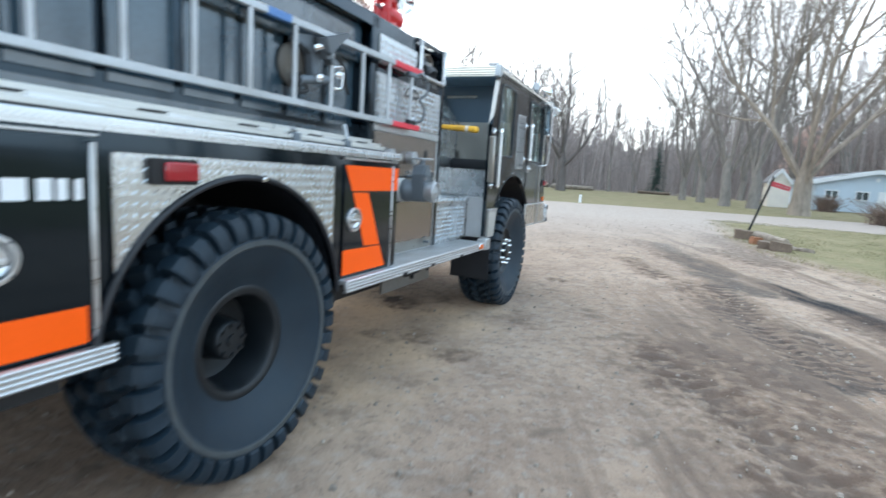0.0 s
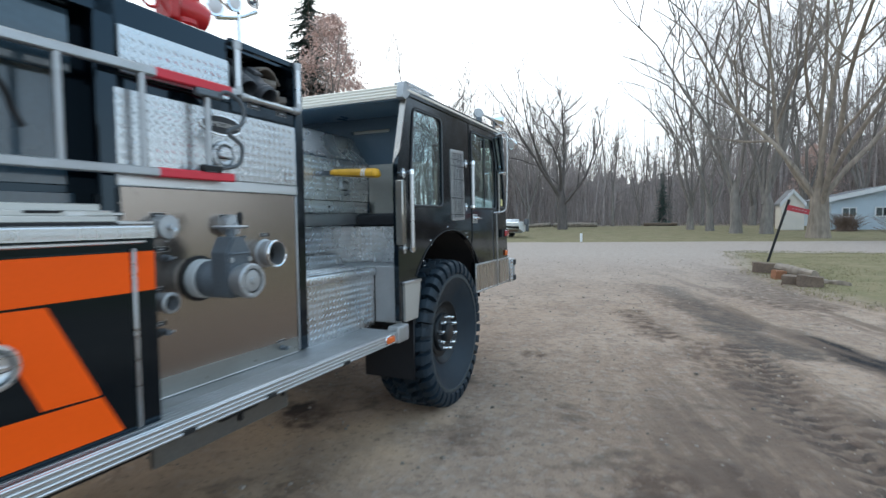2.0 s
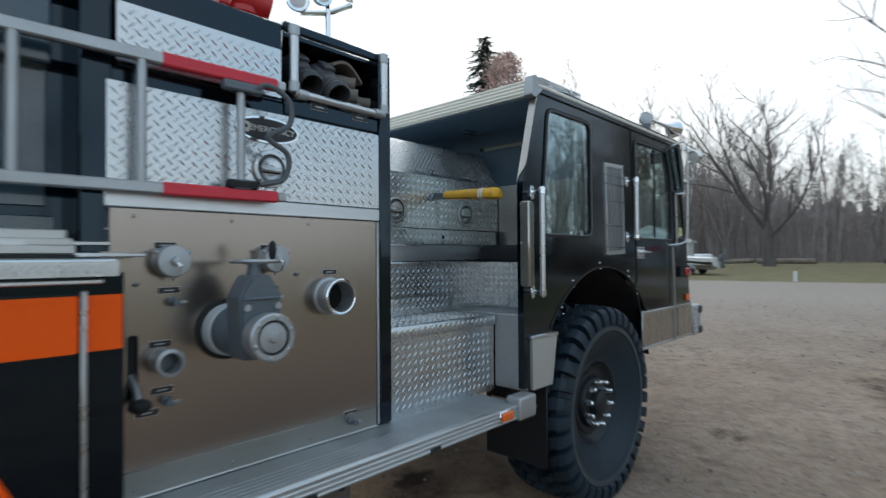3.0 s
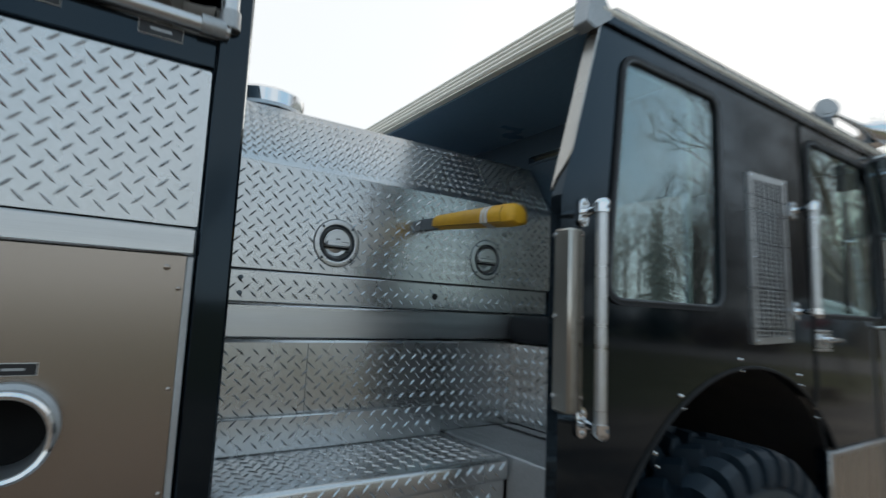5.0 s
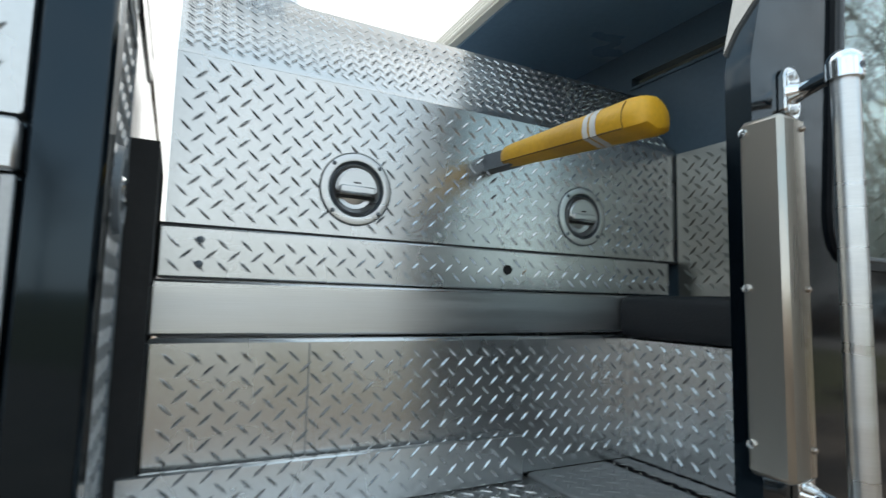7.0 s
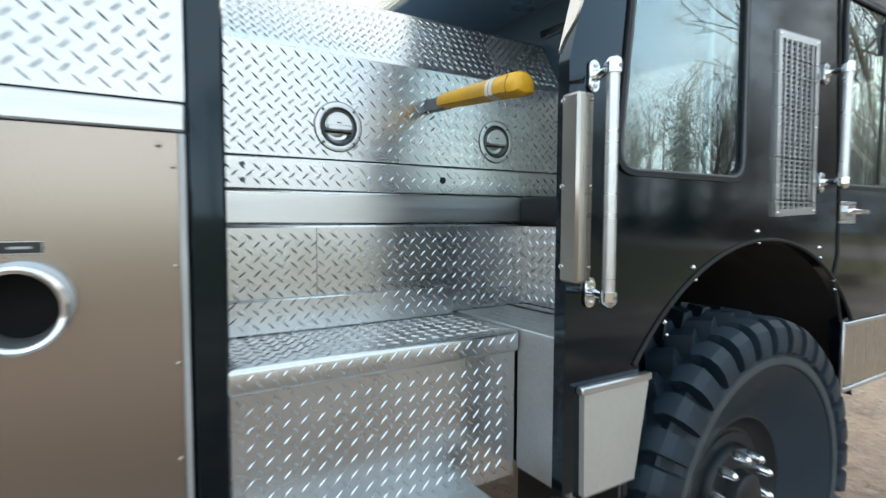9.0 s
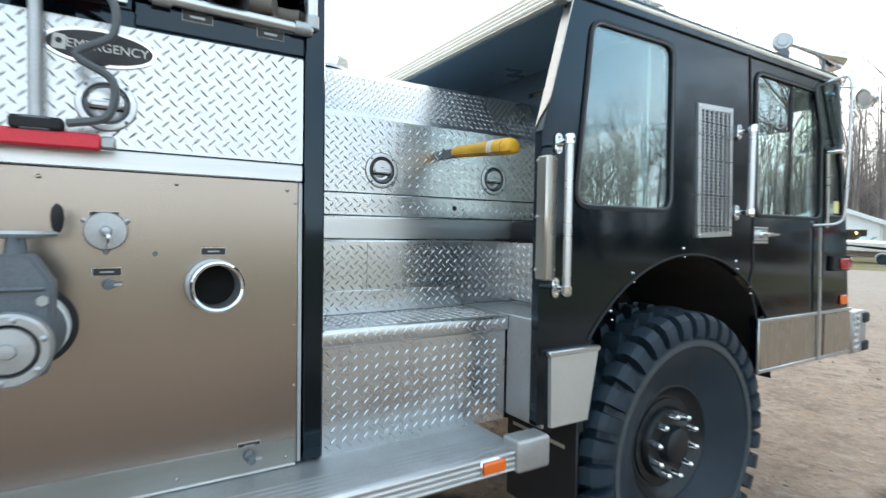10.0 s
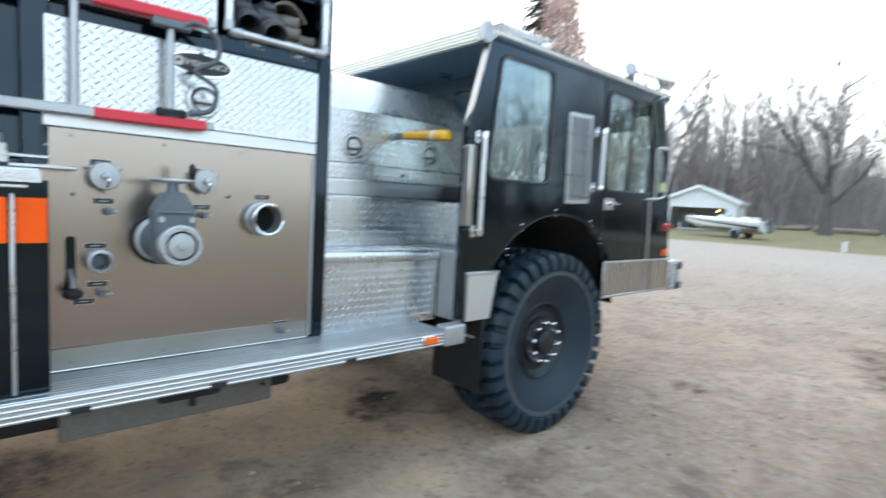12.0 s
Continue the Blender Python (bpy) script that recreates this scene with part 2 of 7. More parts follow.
def make_glass(name, tint, gloss=0.17, rough=0.0):
    """Thin glass: clear and tinted, with a mirror image of the sky that grows at low angles."""
    m = bpy.data.materials.new(name)
    m.use_nodes = True
    nd, ln = m.node_tree.nodes, m.node_tree.links
    nd.clear()
    o, mix, lw = nd.new("ShaderNodeOutputMaterial"), nd.new("ShaderNodeMixShader"), nd.new("ShaderNodeLayerWeight")
    tr, gl, ns, bp = nd.new("ShaderNodeBsdfTransparent"), nd.new("ShaderNodeBsdfGlossy"), nd.new("ShaderNodeTexNoise"), nd.new("ShaderNodeBump")
    pw, mr = nd.new("ShaderNodeMath"), nd.new("ShaderNodeMapRange")
    lw.inputs[0].default_value = 0.5
    pw.operation = "POWER"
    pw.inputs[1].default_value = 3.0
    mr.inputs["To Min"].default_value, mr.inputs["To Max"].default_value = gloss, 0.85
    tr.inputs[0].default_value = (*tint, 1)
    gl.inputs["Roughness"].default_value = rough
    gl.inputs["Color"].default_value = (0.85, 0.97, 0.99, 1)
    ns.inputs["Scale"].default_value = 3.0
    bp.inputs["Strength"].default_value, bp.inputs["Distance"].default_value = 0.02, 0.01
    ln.new(ns.outputs["Fac"], bp.inputs["Height"])
    ln.new(bp.outputs[0], gl.inputs["Normal"])
    ln.new(lw.outputs["Facing"], pw.inputs[0])
    ln.new(pw.outputs[0], mr.inputs["Value"])
    ln.new(mr.outputs[0], mix.inputs[0])
    ln.new(tr.outputs[0], mix.inputs[1])
    ln.new(gl.outputs[0], mix.inputs[2])
    ln.new(mix.outputs[0], o.inputs[0])
    return m


GLASS = make_glass("tinted_cab_glass", (0.93, 0.985, 0.97), 0.125, 0.01)
HOUSEGLASS = make_glass("house_glass", (0.12, 0.14, 0.16), 0.05)


def make_ground():
    m = bpy.data.materials.new("yard_ground")
    m.use_nodes = True
    nd, ln = m.node_tree.nodes, m.node_tree.links
    b = nd["Principled BSDF"]
    b.inputs["Specular IOR Level"].default_value = 0.25
    geo, sep = nd.new("ShaderNodeNewGeometry"), nd.new("ShaderNodeSeparateXYZ")
    ln.new(geo.outputs["Position"], sep.inputs[0])

    def noise_node(scale, detail=5, rough=0.55):
        n = nd.new("ShaderNodeTexNoise")
        n.inputs["Scale"].default_value, n.inputs["Detail"].default_value, n.inputs["Roughness"].default_value = scale, detail, rough
        ln.new(geo.outputs["Position"], n.inputs["Vector"])
        return n.outputs["Fac"]

    def calc(op, a, c, clamp=False):
        n = nd.new("ShaderNodeMath")
        n.operation, n.use_clamp = op, clamp
        for k, v in enumerate((a, c)):
            if isinstance(v, (int, float)):
                n.inputs[k].default_value = v
            elif v is not None:
                ln.new(v, n.inputs[k])
        return n.outputs[0]

    def span(v, lo, hi, to0=0.0, to1=1.0):
        n = nd.new("ShaderNodeMapRange")
        n.inputs["From Min"].default_value, n.inputs["From Max"].default_value = lo, hi
        n.inputs["To Min"].default_value, n.inputs["To Max"].default_value = to0, to1
        ln.new(v, n.inputs["Value"])
        return n.outputs[0]

    def blend(f, a, c, mode="MIX"):
        n = nd.new("ShaderNodeMixRGB")
        n.blend_type = mode
        for k, v in enumerate((f, a, c)):
            if isinstance(v, tuple):
                n.inputs[k].default_value = (*v, 1)
            elif isinstance(v, (int, float)):
                n.inputs[k].default_value = v
            else:
                ln.new(v, n.inputs[k])
        return n.outputs[0]

    x, y = sep.outputs[0], sep.outputs[1]
    big, mid, fine, grit = noise_node(0.35), noise_node(1.6, 6), noise_node(9, 6), noise_node(85, 4, 0.7)
    # packed sandy dirt and gravel
    dirt = blend(span(big, 0.35, 0.65), (0.298, 0.212, 0.152), (0.405, 0.308, 0.234))
    dirt = blend(span(mid, 0.47, 0.64, 0, 0.6), dirt, (0.232, 0.168, 0.128))
    dirt = blend(span(fine, 0.48, 0.63, 0, 0.45), dirt, (0.165, 0.125, 0.098))
    dirt = blend(span(noise_node(14, 5, 0.6), 0.52, 0.64, 0, 0.5), dirt, (0.39, 0.34, 0.295))
    dirt = blend(span(grit, 0.56, 0.72, 0, 0.42), dirt, (0.41, 0.36, 0.315))
    dirt = blend(span(grit, 0.44, 0.30, 0, 0.45), dirt, (0.10, 0.08, 0.065))
    # sandier soil under the truck
    under = span(calc("ADD", calc("MAXIMUM", x, calc("MULTIPLY", calc("SUBTRACT", y, 4.9), 0.8)), calc("MULTIPLY", mid, 0.8)), 0.85, 0.2)
    under = calc("MULTIPLY", under, calc("MULTIPLY", span(x, -3.8, -2.4), span(y, 1.4, 2.9)))
    under = calc("MULTIPLY", under, span(mid, 0.36, 0.62, 0.95, 0.35))
    dirt = blend(under, dirt, (0.52, 0.365, 0.235))
    # damp, oily streaks and churned spots: from, to, half width, strength; bars adds painted tread-mark shade
    wx = calc("ADD", x, calc("MULTIPLY", calc("SUBTRACT", mid, 0.5), 0.45))
    wy0 = calc("ADD", y, calc("MULTIPLY", calc("SUBTRACT", fine, 0.5), 0.3))

    def streak(ax, ay, bx, by, w, amount, bars=0.0):
        dx, dy = bx - ax, by - ay
        ll = max(dx * dx + dy * dy, 1e-4)
        px, py = calc("SUBTRACT", wx, ax), calc("SUBTRACT", wy0, ay)
        f = calc("ADD", calc("MULTIPLY", px, dx / ll), calc("MULTIPLY", py, dy / ll), True)
        qx, qy = calc("SUBTRACT", px, calc("MULTIPLY", f, dx)), calc("SUBTRACT", py, calc("MULTIPLY", f, dy))
        d = calc("SQRT", calc("ADD", calc("MULTIPLY", qx, qx), calc("MULTIPLY", qy, qy)), None)
        out = span(d, w, w * 0.5, 0, amount)
        # shade between the tread marks, put into the track's colour as dark bars
        if bars:
            wave = calc("SINE", calc("ADD", calc("MULTIPLY", f, bars * math.sqrt(ll)), calc("MULTIPLY", d, 14.0)), None)
            out = calc("MULTIPLY", out, span(wave, -0.25, 0.35, 0.25, 1.0))
        return out

    def pool(items):
        out = None
        for it in items:
            v = streak(*it)
            out = v if out is None else calc("MAXIMUM", out, v)
        return out

    wet_and_tread_shade = pool(((1.45, 12.4, 1.9, 10.6, 0.30, 0.7), (1.85, 10.5, 2.4, 9.2, 0.44, 0.8), (2.15, 9.0, 2.8, 8.0, 0.36, 0.7), (2.9, 9.0, 3.42, 7.75, 0.26, 0.45), (3.4, 7.8, 3.9, 6.8, 0.36, 0.8), (2.3, 6.7, 2.85, 4.7, 0.26, 1.0, 42.0), (2.35, 8.1, 2.5, 6.7, 0.22, 0.8, 42.0), (1.95, 4.95, 2.55, 4.5, 0.30, 0.7, 42.0), (3.0, 6.1, 3.12, 4.7, 0.26, 0.9, 42.0), (1.65, 4.5, 2.6, 2.6, 0.2, 0.7, 42.0)))
    wet_and_tread_shade = calc("MULTIPLY", wet_and_tread_shade, span(noise_node(3.3, 4), 0.28, 0.44, 0.55, 1.0))
    wet_and_tread_shade = calc("MULTIPLY", wet_and_tread_shade, span(fine, 0.28, 0.50, 0.62, 1.0))
    dirt = blend(wet_and_tread_shade, dirt, (0.036, 0.034, 0.033))
    oil = pool(((3.0, 8.75, 3.3, 7.9, 0.20, 1.0), (3.40, 7.75, 3.85, 6.75, 0.27, 1.0), (-1.06, 4.97, -1.02, 4.93, 0.17, 0.9)))
    dirt = blend(oil, dirt, (0.013, 0.013, 0.015))
    brown = pool(((2.5, 12.4, 3.2, 11.0, 0.5, 0.9), (3.5, 7.1, 3.95, 6.2, 0.45, 0.8), (1.0, 12.6, 1.7, 10.6, 0.4, 0.7), (1.9, 4.6, 2.9, 2.2, 0.85, 0.8), (1.0, 9.8, 1.5, 8.4, 0.3, 0.9), (2.0, 8.0, 2.9, 5.0, 0.5, 0.7), (2.7, 15.5, 3.4, 11.0, 0.55, 1.0), (-0.9, 4.83, -0.9, 4.9, 0.26, 0.9), (-0.27, 4.0, -0.2, 3.9, 0.22, 0.7), (0.15, 3.6, 0.25, 3.7, 0.2, 0.7), (0.22, 7.1, 0.3, 7.1, 0.14, 0.9), (0.4, 5.0, 0.5, 4.8, 0.2, 0.5), (-1.2, 3.0, -1.0, 2.6, 0.3, 0.8)))
    brown = calc("MULTIPLY", brown, span(fine, 0.32, 0.60, 0.1, 1.0))
    dirt = blend(brown, dirt, (0.092, 0.060, 0.043))
    # faint parallel drag marks along the way out of the yard
    sweep = nd.new("ShaderNodeCombineXYZ")
    ln.new(calc("MULTIPLY", calc("ADD", x, calc("MULTIPLY", y, 0.36)), 2.4), sweep.inputs[0])
    ln.new(calc("MULTIPLY", y, 0.28), sweep.inputs[1])
    drag = nd.new("ShaderNodeTexNoise")
    drag.inputs["Scale"].default_value, drag.inputs["Detail"].default_value, drag.inputs["Roughness"].default_value = 1.0, 6, 0.62
    ln.new(sweep.outputs[0], drag.inputs["Vector"])
    mark = calc("MULTIPLY", span(drag.outputs["Fac"], 0.50, 0.62), span(x, 0.6, 1.8, 0.15, 0.8))
    dirt = blend(mark, dirt, (0.150, 0.108, 0.082))
    spot = calc("MULTIPLY", span(noise_node(2.6, 4), 0.59, 0.68), 0.55)
    dirt = blend(spot, dirt, (0.100, 0.076, 0.060))
    clod = span(noise_node(19, 5, 0.7), 0.56, 0.65, 0, 0.5)
    dirt = blend(clod, dirt, (0.115, 0.088, 0.070))
    # pale road
    road = blend(span(fine, 0.35, 0.7), (0.405, 0.345, 0.30), (0.335, 0.28, 0.24))
    wy = calc("ADD", y, calc("ADD", calc("MULTIPLY", x, -0.16), calc("MULTIPLY", mid, 1.2)))
    is_road = span(wy, 10.5, 20.0)
    base = blend(is_road, dirt, road)
    # lawns
    grass = blend(span(mid, 0.35, 0.65), (0.160, 0.150, 0.072), (0.235, 0.200, 0.115))
    grass = blend(span(fine, 0.45, 0.7, 0, 0.8), grass, (0.275, 0.220, 0.130))
    grass = blend(span(noise_node(0.12), 0.5, 0.68, 0, 0.7), grass, (0.20, 0.155, 0.095))
    curve = calc("MULTIPLY", calc("POWER", calc("MAXIMUM", calc("SUBTRACT", 16.0, y), 0.0), 2.0), 0.045)
    inner = calc("SUBTRACT", calc("ADD", x, calc("MULTIPLY", calc("SUBTRACT", fine, 0.5), 1.1)), calc("ADD", curve, 3.1))
    inner = calc("MULTIPLY", span(inner, -0.25, 0.45), span(calc("ADD", wy, 0.0), 20.6, 20.2))
    outer = span(calc("ADD", calc("SUBTRACT", y, calc("MULTIPLY", x, 0.16)), calc("MULTIPLY", calc("SUBTRACT", fine, 0.5), 0.5)), 25.5, 25.8)
    lawn = calc("MAXIMUM", inner, outer)
    base = blend(lawn, base, grass)
    leaf_litter = span(calc("ADD", y, calc("MULTIPLY", mid, 5)), 47, 52)
    base = blend(leaf_litter, base, (0.17, 0.135, 0.10))
    ln.new(base, b.inputs["Base Color"])
    ln.new(span(wet_and_tread_shade, 0, 1, 0.95, 0.85), b.inputs["Roughness"])
    hgt = calc("ADD", calc("MULTIPLY", grit, 0.008), calc("ADD", calc("MULTIPLY", fine, 0.035), calc("MULTIPLY", noise_node(28, 4, 0.6), 0.012)))
    bp = nd.new("ShaderNodeBump")
    bp.inputs["Strength"].default_value, bp.inputs["Distance"].default_value = 0.9, 1.0
    ln.new(hgt, bp.inputs["Height"])
    ln.new(bp.outputs[0], b.inputs["Normal"])
    return m


# ---- building helpers ----
def finish(name, me, mat, parent, label="", smooth=True):
    if smooth and me.polygons:
        me.shade_smooth()
        me.set_sharp_from_angle(angle=radians(38))
    for m in mat if isinstance(mat, (list, tuple)) else [mat]:
        me.materials.append(m)
    ob = new(name, me)
    if parent is not None:
        while parent.parent and parent.parent.parent and parent.location.length < 1e-6 and abs(parent.rotation_euler.x) + abs(parent.rotation_euler.y) + abs(parent.rotation_euler.z) < 1e-6:
            parent = parent.parent
        ob.parent = parent
        if parent.type == "EMPTY":
            ob.location = -parent.location
    if label:
        ob["label"] = label
    return ob


def part(name, bm, mat, parent, label=""):
    """Links a bmesh as one mesh object under a thing or a part."""
    bmesh.ops.recalc_face_normals(bm, faces=bm.faces[:])
    me = bpy.data.meshes.new(name)
    bm.to_mesh(me)
    bm.free()
    return finish(name, me, mat, parent, label)


def thing(name, label, category, at=(0, 0, 0), group="", kind=""):
    ob = new(name)
    ob.location = at
    ob.empty_display_size = 0.1
    return tagged(ob, label, category, group, kind)


def merge(bm, other):
    me = bpy.data.meshes.new("tmp")
    other.to_mesh(me)
    other.free()
    bm.from_mesh(me)
    bpy.data.meshes.remove(me)
    return bm


def box(x0, x1, y0, y1, z0, z1, bev=0.0, bm=None):
    one = bmesh.new()
    bmesh.ops.create_cube(one, size=1, matrix=Matrix.LocRotScale(((x0 + x1) / 2, (y0 + y1) / 2, (z0 + z1) / 2), None, (abs(x1 - x0), abs(y1 - y0), abs(z1 - z0))))
    if bev:
        bmesh.ops.bevel(one, geom=one.edges[:], offset=bev, segments=1 if bev <= 0.008 else 3, affect="EDGES", profile=0.5)
    return one if bm is None else merge(bm, one)


def cyl(p0, p1, r0, r1=None, n=24, bm=None, bev=0.0):
    p0, p1 = Vector(p0), Vector(p1)
    one = bmesh.new()
    d = p1 - p0
    m = Matrix.Translation((p0 + p1) / 2) @ d.to_track_quat("Z", "Y").to_matrix().to_4x4()
    bmesh.ops.create_cone(one, cap_ends=True, segments=n, radius1=r0, radius2=r0 if r1 is None else r1, depth=d.length, matrix=m)
    if bev:
        rim = [e for e in one.edges if len(e.link_faces) == 2 and any(len(f.verts) > 4 for f in e.link_faces)]
        bmesh.ops.bevel(one, geom=rim, offset=bev, segments=2, affect="EDGES", profile=0.5)
    return one if bm is None else merge(bm, one)


def ball(c, r, bm=None, u=16, v=10, squash=(1, 1, 1)):
    one = bmesh.new()
    bmesh.ops.create_uvsphere(one, u_segments=u, v_segments=v, radius=r, matrix=Matrix.LocRotScale(c, None, squash))
    return one if bm is None else merge(bm, one)


def lathe(profile, centre, axis, n=48, bm=None, close=False):
    """Turns (distance along the axis, radius) pairs round an axis through centre."""
    one = bmesh.new()
    q = Vector(axis).normalized().to_track_quat("Z", "Y").to_matrix()
    rings = []
    for a, r in profile:
        rings.append([one.verts.new(Vector(centre) + q @ Vector((r * math.cos(2 * math.pi * k / n), r * math.sin(2 * math.pi * k / n), a))) for k in range(n)])
    pairs = list(zip(rings, rings[1:]))
    if close:
        pairs.append((rings[-1], rings[0]))
    for ra, rb in pairs:
        for k in range(n):
            one.faces.new((ra[k], ra[(k + 1) % n], rb[(k + 1) % n], rb[k]))
    if not close:
        for ring in (rings[0], rings[-1]):
            one.faces.new(ring)
    return one if bm is None else merge(bm, one)


def pipe(points, r, n=10, bm=None, radii=None):
    one = bmesh.new()
    pts = [Vector(p) for p in points]
    rings, side = [], None
    for k, p in enumerate(pts):
        d = (pts[min(k + 1, len(pts) - 1)] - pts[max(k - 1, 0)]).normalized()
        if side is None:
            side = d.orthogonal().normalized()
        side = (side - d * side.dot(d)).normalized()
        up = d.cross(side)
        rr = radii[k] if radii else r
        rings.append([one.verts.new(p + side * rr * math.cos(2 * math.pi * j / n) + up * rr * math.sin(2 * math.pi * j / n)) for j in range(n)])
    for ra, rb in zip(rings, rings[1:]):
        for j in range(n):
            one.faces.new((ra[j], ra[(j + 1) % n], rb[(j + 1) % n], rb[j]))
    one.faces.new(rings[0])
    one.faces.new(rings[-1])
    return one if bm is None else merge(bm, one)


def curve_pts(ctrl, per=6):
    """A smooth line through the control points."""
    c = [Vector(p) for p in ctrl]
    c = [c[0] * 2 - c[1]] + c + [c[-1] * 2 - c[-2]]
    out = []
    for k in range(1, len(c) - 2):
        for s in range(per):
            t = s / per
            a, b, d, e = c[k - 1], c[k], c[k + 1], c[k + 2]
            out.append(0.5 * ((2 * b) + (d - a) * t + (2 * a - 5 * b + 4 * d - e) * t * t + (3 * b - a - 3 * d + e) * t ** 3))
    out.append(c[-2])
    return out


def place(axis, a, u, v):
    return {"x": (a, u, v), "y": (u, a, v), "z": (u, v, a)}[axis]


def plate(axis, a0, a1, outline, holes=(), bm=None):
    """A flat piece with its outline and holes given in the plane across axis, from a0 to a1."""
    one = bmesh.new()
    edges = []
    for loop in (outline, *holes):
        vs = [one.verts.new(place(axis, a0, u, v)) for u, v in loop]
        edges += [one.edges.new((vs[k], vs[(k + 1) % len(vs)])) for k in range(len(vs))]
    bmesh.ops.triangle_fill(one, use_beauty=True, use_dissolve=False, edges=edges)
    ext = bmesh.ops.extrude_face_region(one, geom=one.faces[:])
    off = Vector(place(axis, a1 - a0, 0, 0))
    bmesh.ops.translate(one, vec=off, verts=[g for g in ext["geom"] if isinstance(g, bmesh.types.BMVert)])
    return one if bm is None else merge(bm, one)


def rounded(corners, r, n=5):
    """Rounds the corners of a polygon given anticlockwise or clockwise."""
    out, c = [], [Vector(p) for p in corners]
    for k, p in enumerate(c):
        a, b = (c[k - 1] - p).normalized(), (c[(k + 1) % len(c)] - p).normalized()
        ang = a.angle(b)
        t = r / math.tan(ang / 2)
        p0, p1 = p + a * t, p + b * t
        for s in range(n + 1):
            w = s / n
            out.append(tuple((p0 * (1 - w) + p * w) * (1 - w) + (p * (1 - w) + p1 * w) * w))
    return out


def circle(u, v, r, n=24, a0=0.0, a1=360.0):
    full = a1 - a0 >= 360
    return [(u + r * math.cos(radians(a0 + (a1 - a0) * k / (n if full else n - 1))), v + r * math.sin(radians(a0 + (a1 - a0) * k / (n if full else n - 1)))) for k in range(n)]


def grown(corners, d):
    """The polygon pushed outwards by d."""
    c = [Vector(p) for p in corners]
    mid = sum(c, Vector((0, 0))) / len(c)
    out = []
    for k, p in enumerate(c):
        e0, e1 = (p - c[k - 1]).normalized(), (c[(k + 1) % len(c)] - p).normalized()
        n0, n1 = Vector((e0.y, -e0.x)), Vector((e1.y, -e1.x))
        m = (n0 + n1).normalized()
        m = m / max(0.3, m.dot(n0))
        if (p - mid).dot(m) < 0:
            m = -m
        out.append(tuple(p + m * d))
    return out


def treads(origin, u, v, w, h, parent, inside=None, pitch=0.0240, height=0.0026):
    """The raised bars of a tread plate, crossing in turn, over w by h of a plane."""
    o, u, v = Vector(origin), Vector(u).normalized(), Vector(v).normalized()
    nrm = u.cross(v)
    shape = [(-0.5, 0, 0), (-0.2, -0.5, 0), (0.2, -0.5, 0), (0.5, 0, 0), (0.2, 0.5, 0), (-0.2, 0.5, 0), (-0.27, 0, 1), (0.27, 0, 1)]
    tri = [(0, 1, 6), (1, 2, 7, 6), (2, 3, 7), (3, 4, 7), (4, 5, 6, 7), (5, 0, 6)]
    verts, faces = [], []
    cell = pitch * 1.53
    length, width = cell * 0.80, cell * 0.13
    for i in range(int(2 * w / cell)):
        for j in range(int(2 * h / cell)):
            if (i + j) % 2:
                continue
            cu, cv = (i + 0.9) * cell / 2, (j + 0.9) * cell / 2
            if cu > w - length * 0.25 or cv > h - length * 0.25 or (inside and not inside(cu, cv)):
                continue
            ang = radians(44 if i % 2 else 136)
            c, s = math.cos(ang), math.sin(ang)
            base = len(verts)
            for a, b, k in shape:
                pu, pv = a * length * c - b * width * s, a * length * s + b * width * c
                verts.append(o + u * (cu + pu) + v * (cv + pv) + nrm * (height * k + 0.0002))
            faces += [tuple(base + q for q in f) for f in tri]
    me = bpy.data.meshes.new("raised_tread")
    me.from_pydata(verts, [], faces)
    ob = finish("raised_tread", me, BARS, parent, smooth=False)
    ob["kind"] = "stuff"
    return ob


# ---- the fire engine ----
truck = thing("fire_engine", "black four-wheel-drive fire engine with orange stripes and tread-plate panels", "fire engine", (-1.15, 3.6, 0))
SIDE, PUMP, BED = 0.0, -0.20, -0.30
FAR = -2.30
ARCH_Y, ARCH_Z, ARCH_R = 1.67, 0.72, 0.645
FARCH_Y, FARCH_Z, FARCH_R = 5.56, 0.69, 0.77
HUB_R, HUB_F, HUB_Z, TYRE_R = 1.725, 5.500, 0.650, 0.615
TYRE_SCALE = 0.945


def screw(y, z, x, parent, r=0.008):
    return part("screw", lathe([(0, r * 0.75), (0.002, r * 0.75), (0.0035, r * 0.5), (0.004, r * 0.2)], (x, y, z), (1, 0, 0), 10), STEEL, parent)


def side_panel(name, outline, mat, x=SIDE, thick=0.02, holes=(), label="", parent=None):
    return part(name, plate("x", x - thick, x, outline, holes), mat, parent or truck, label)


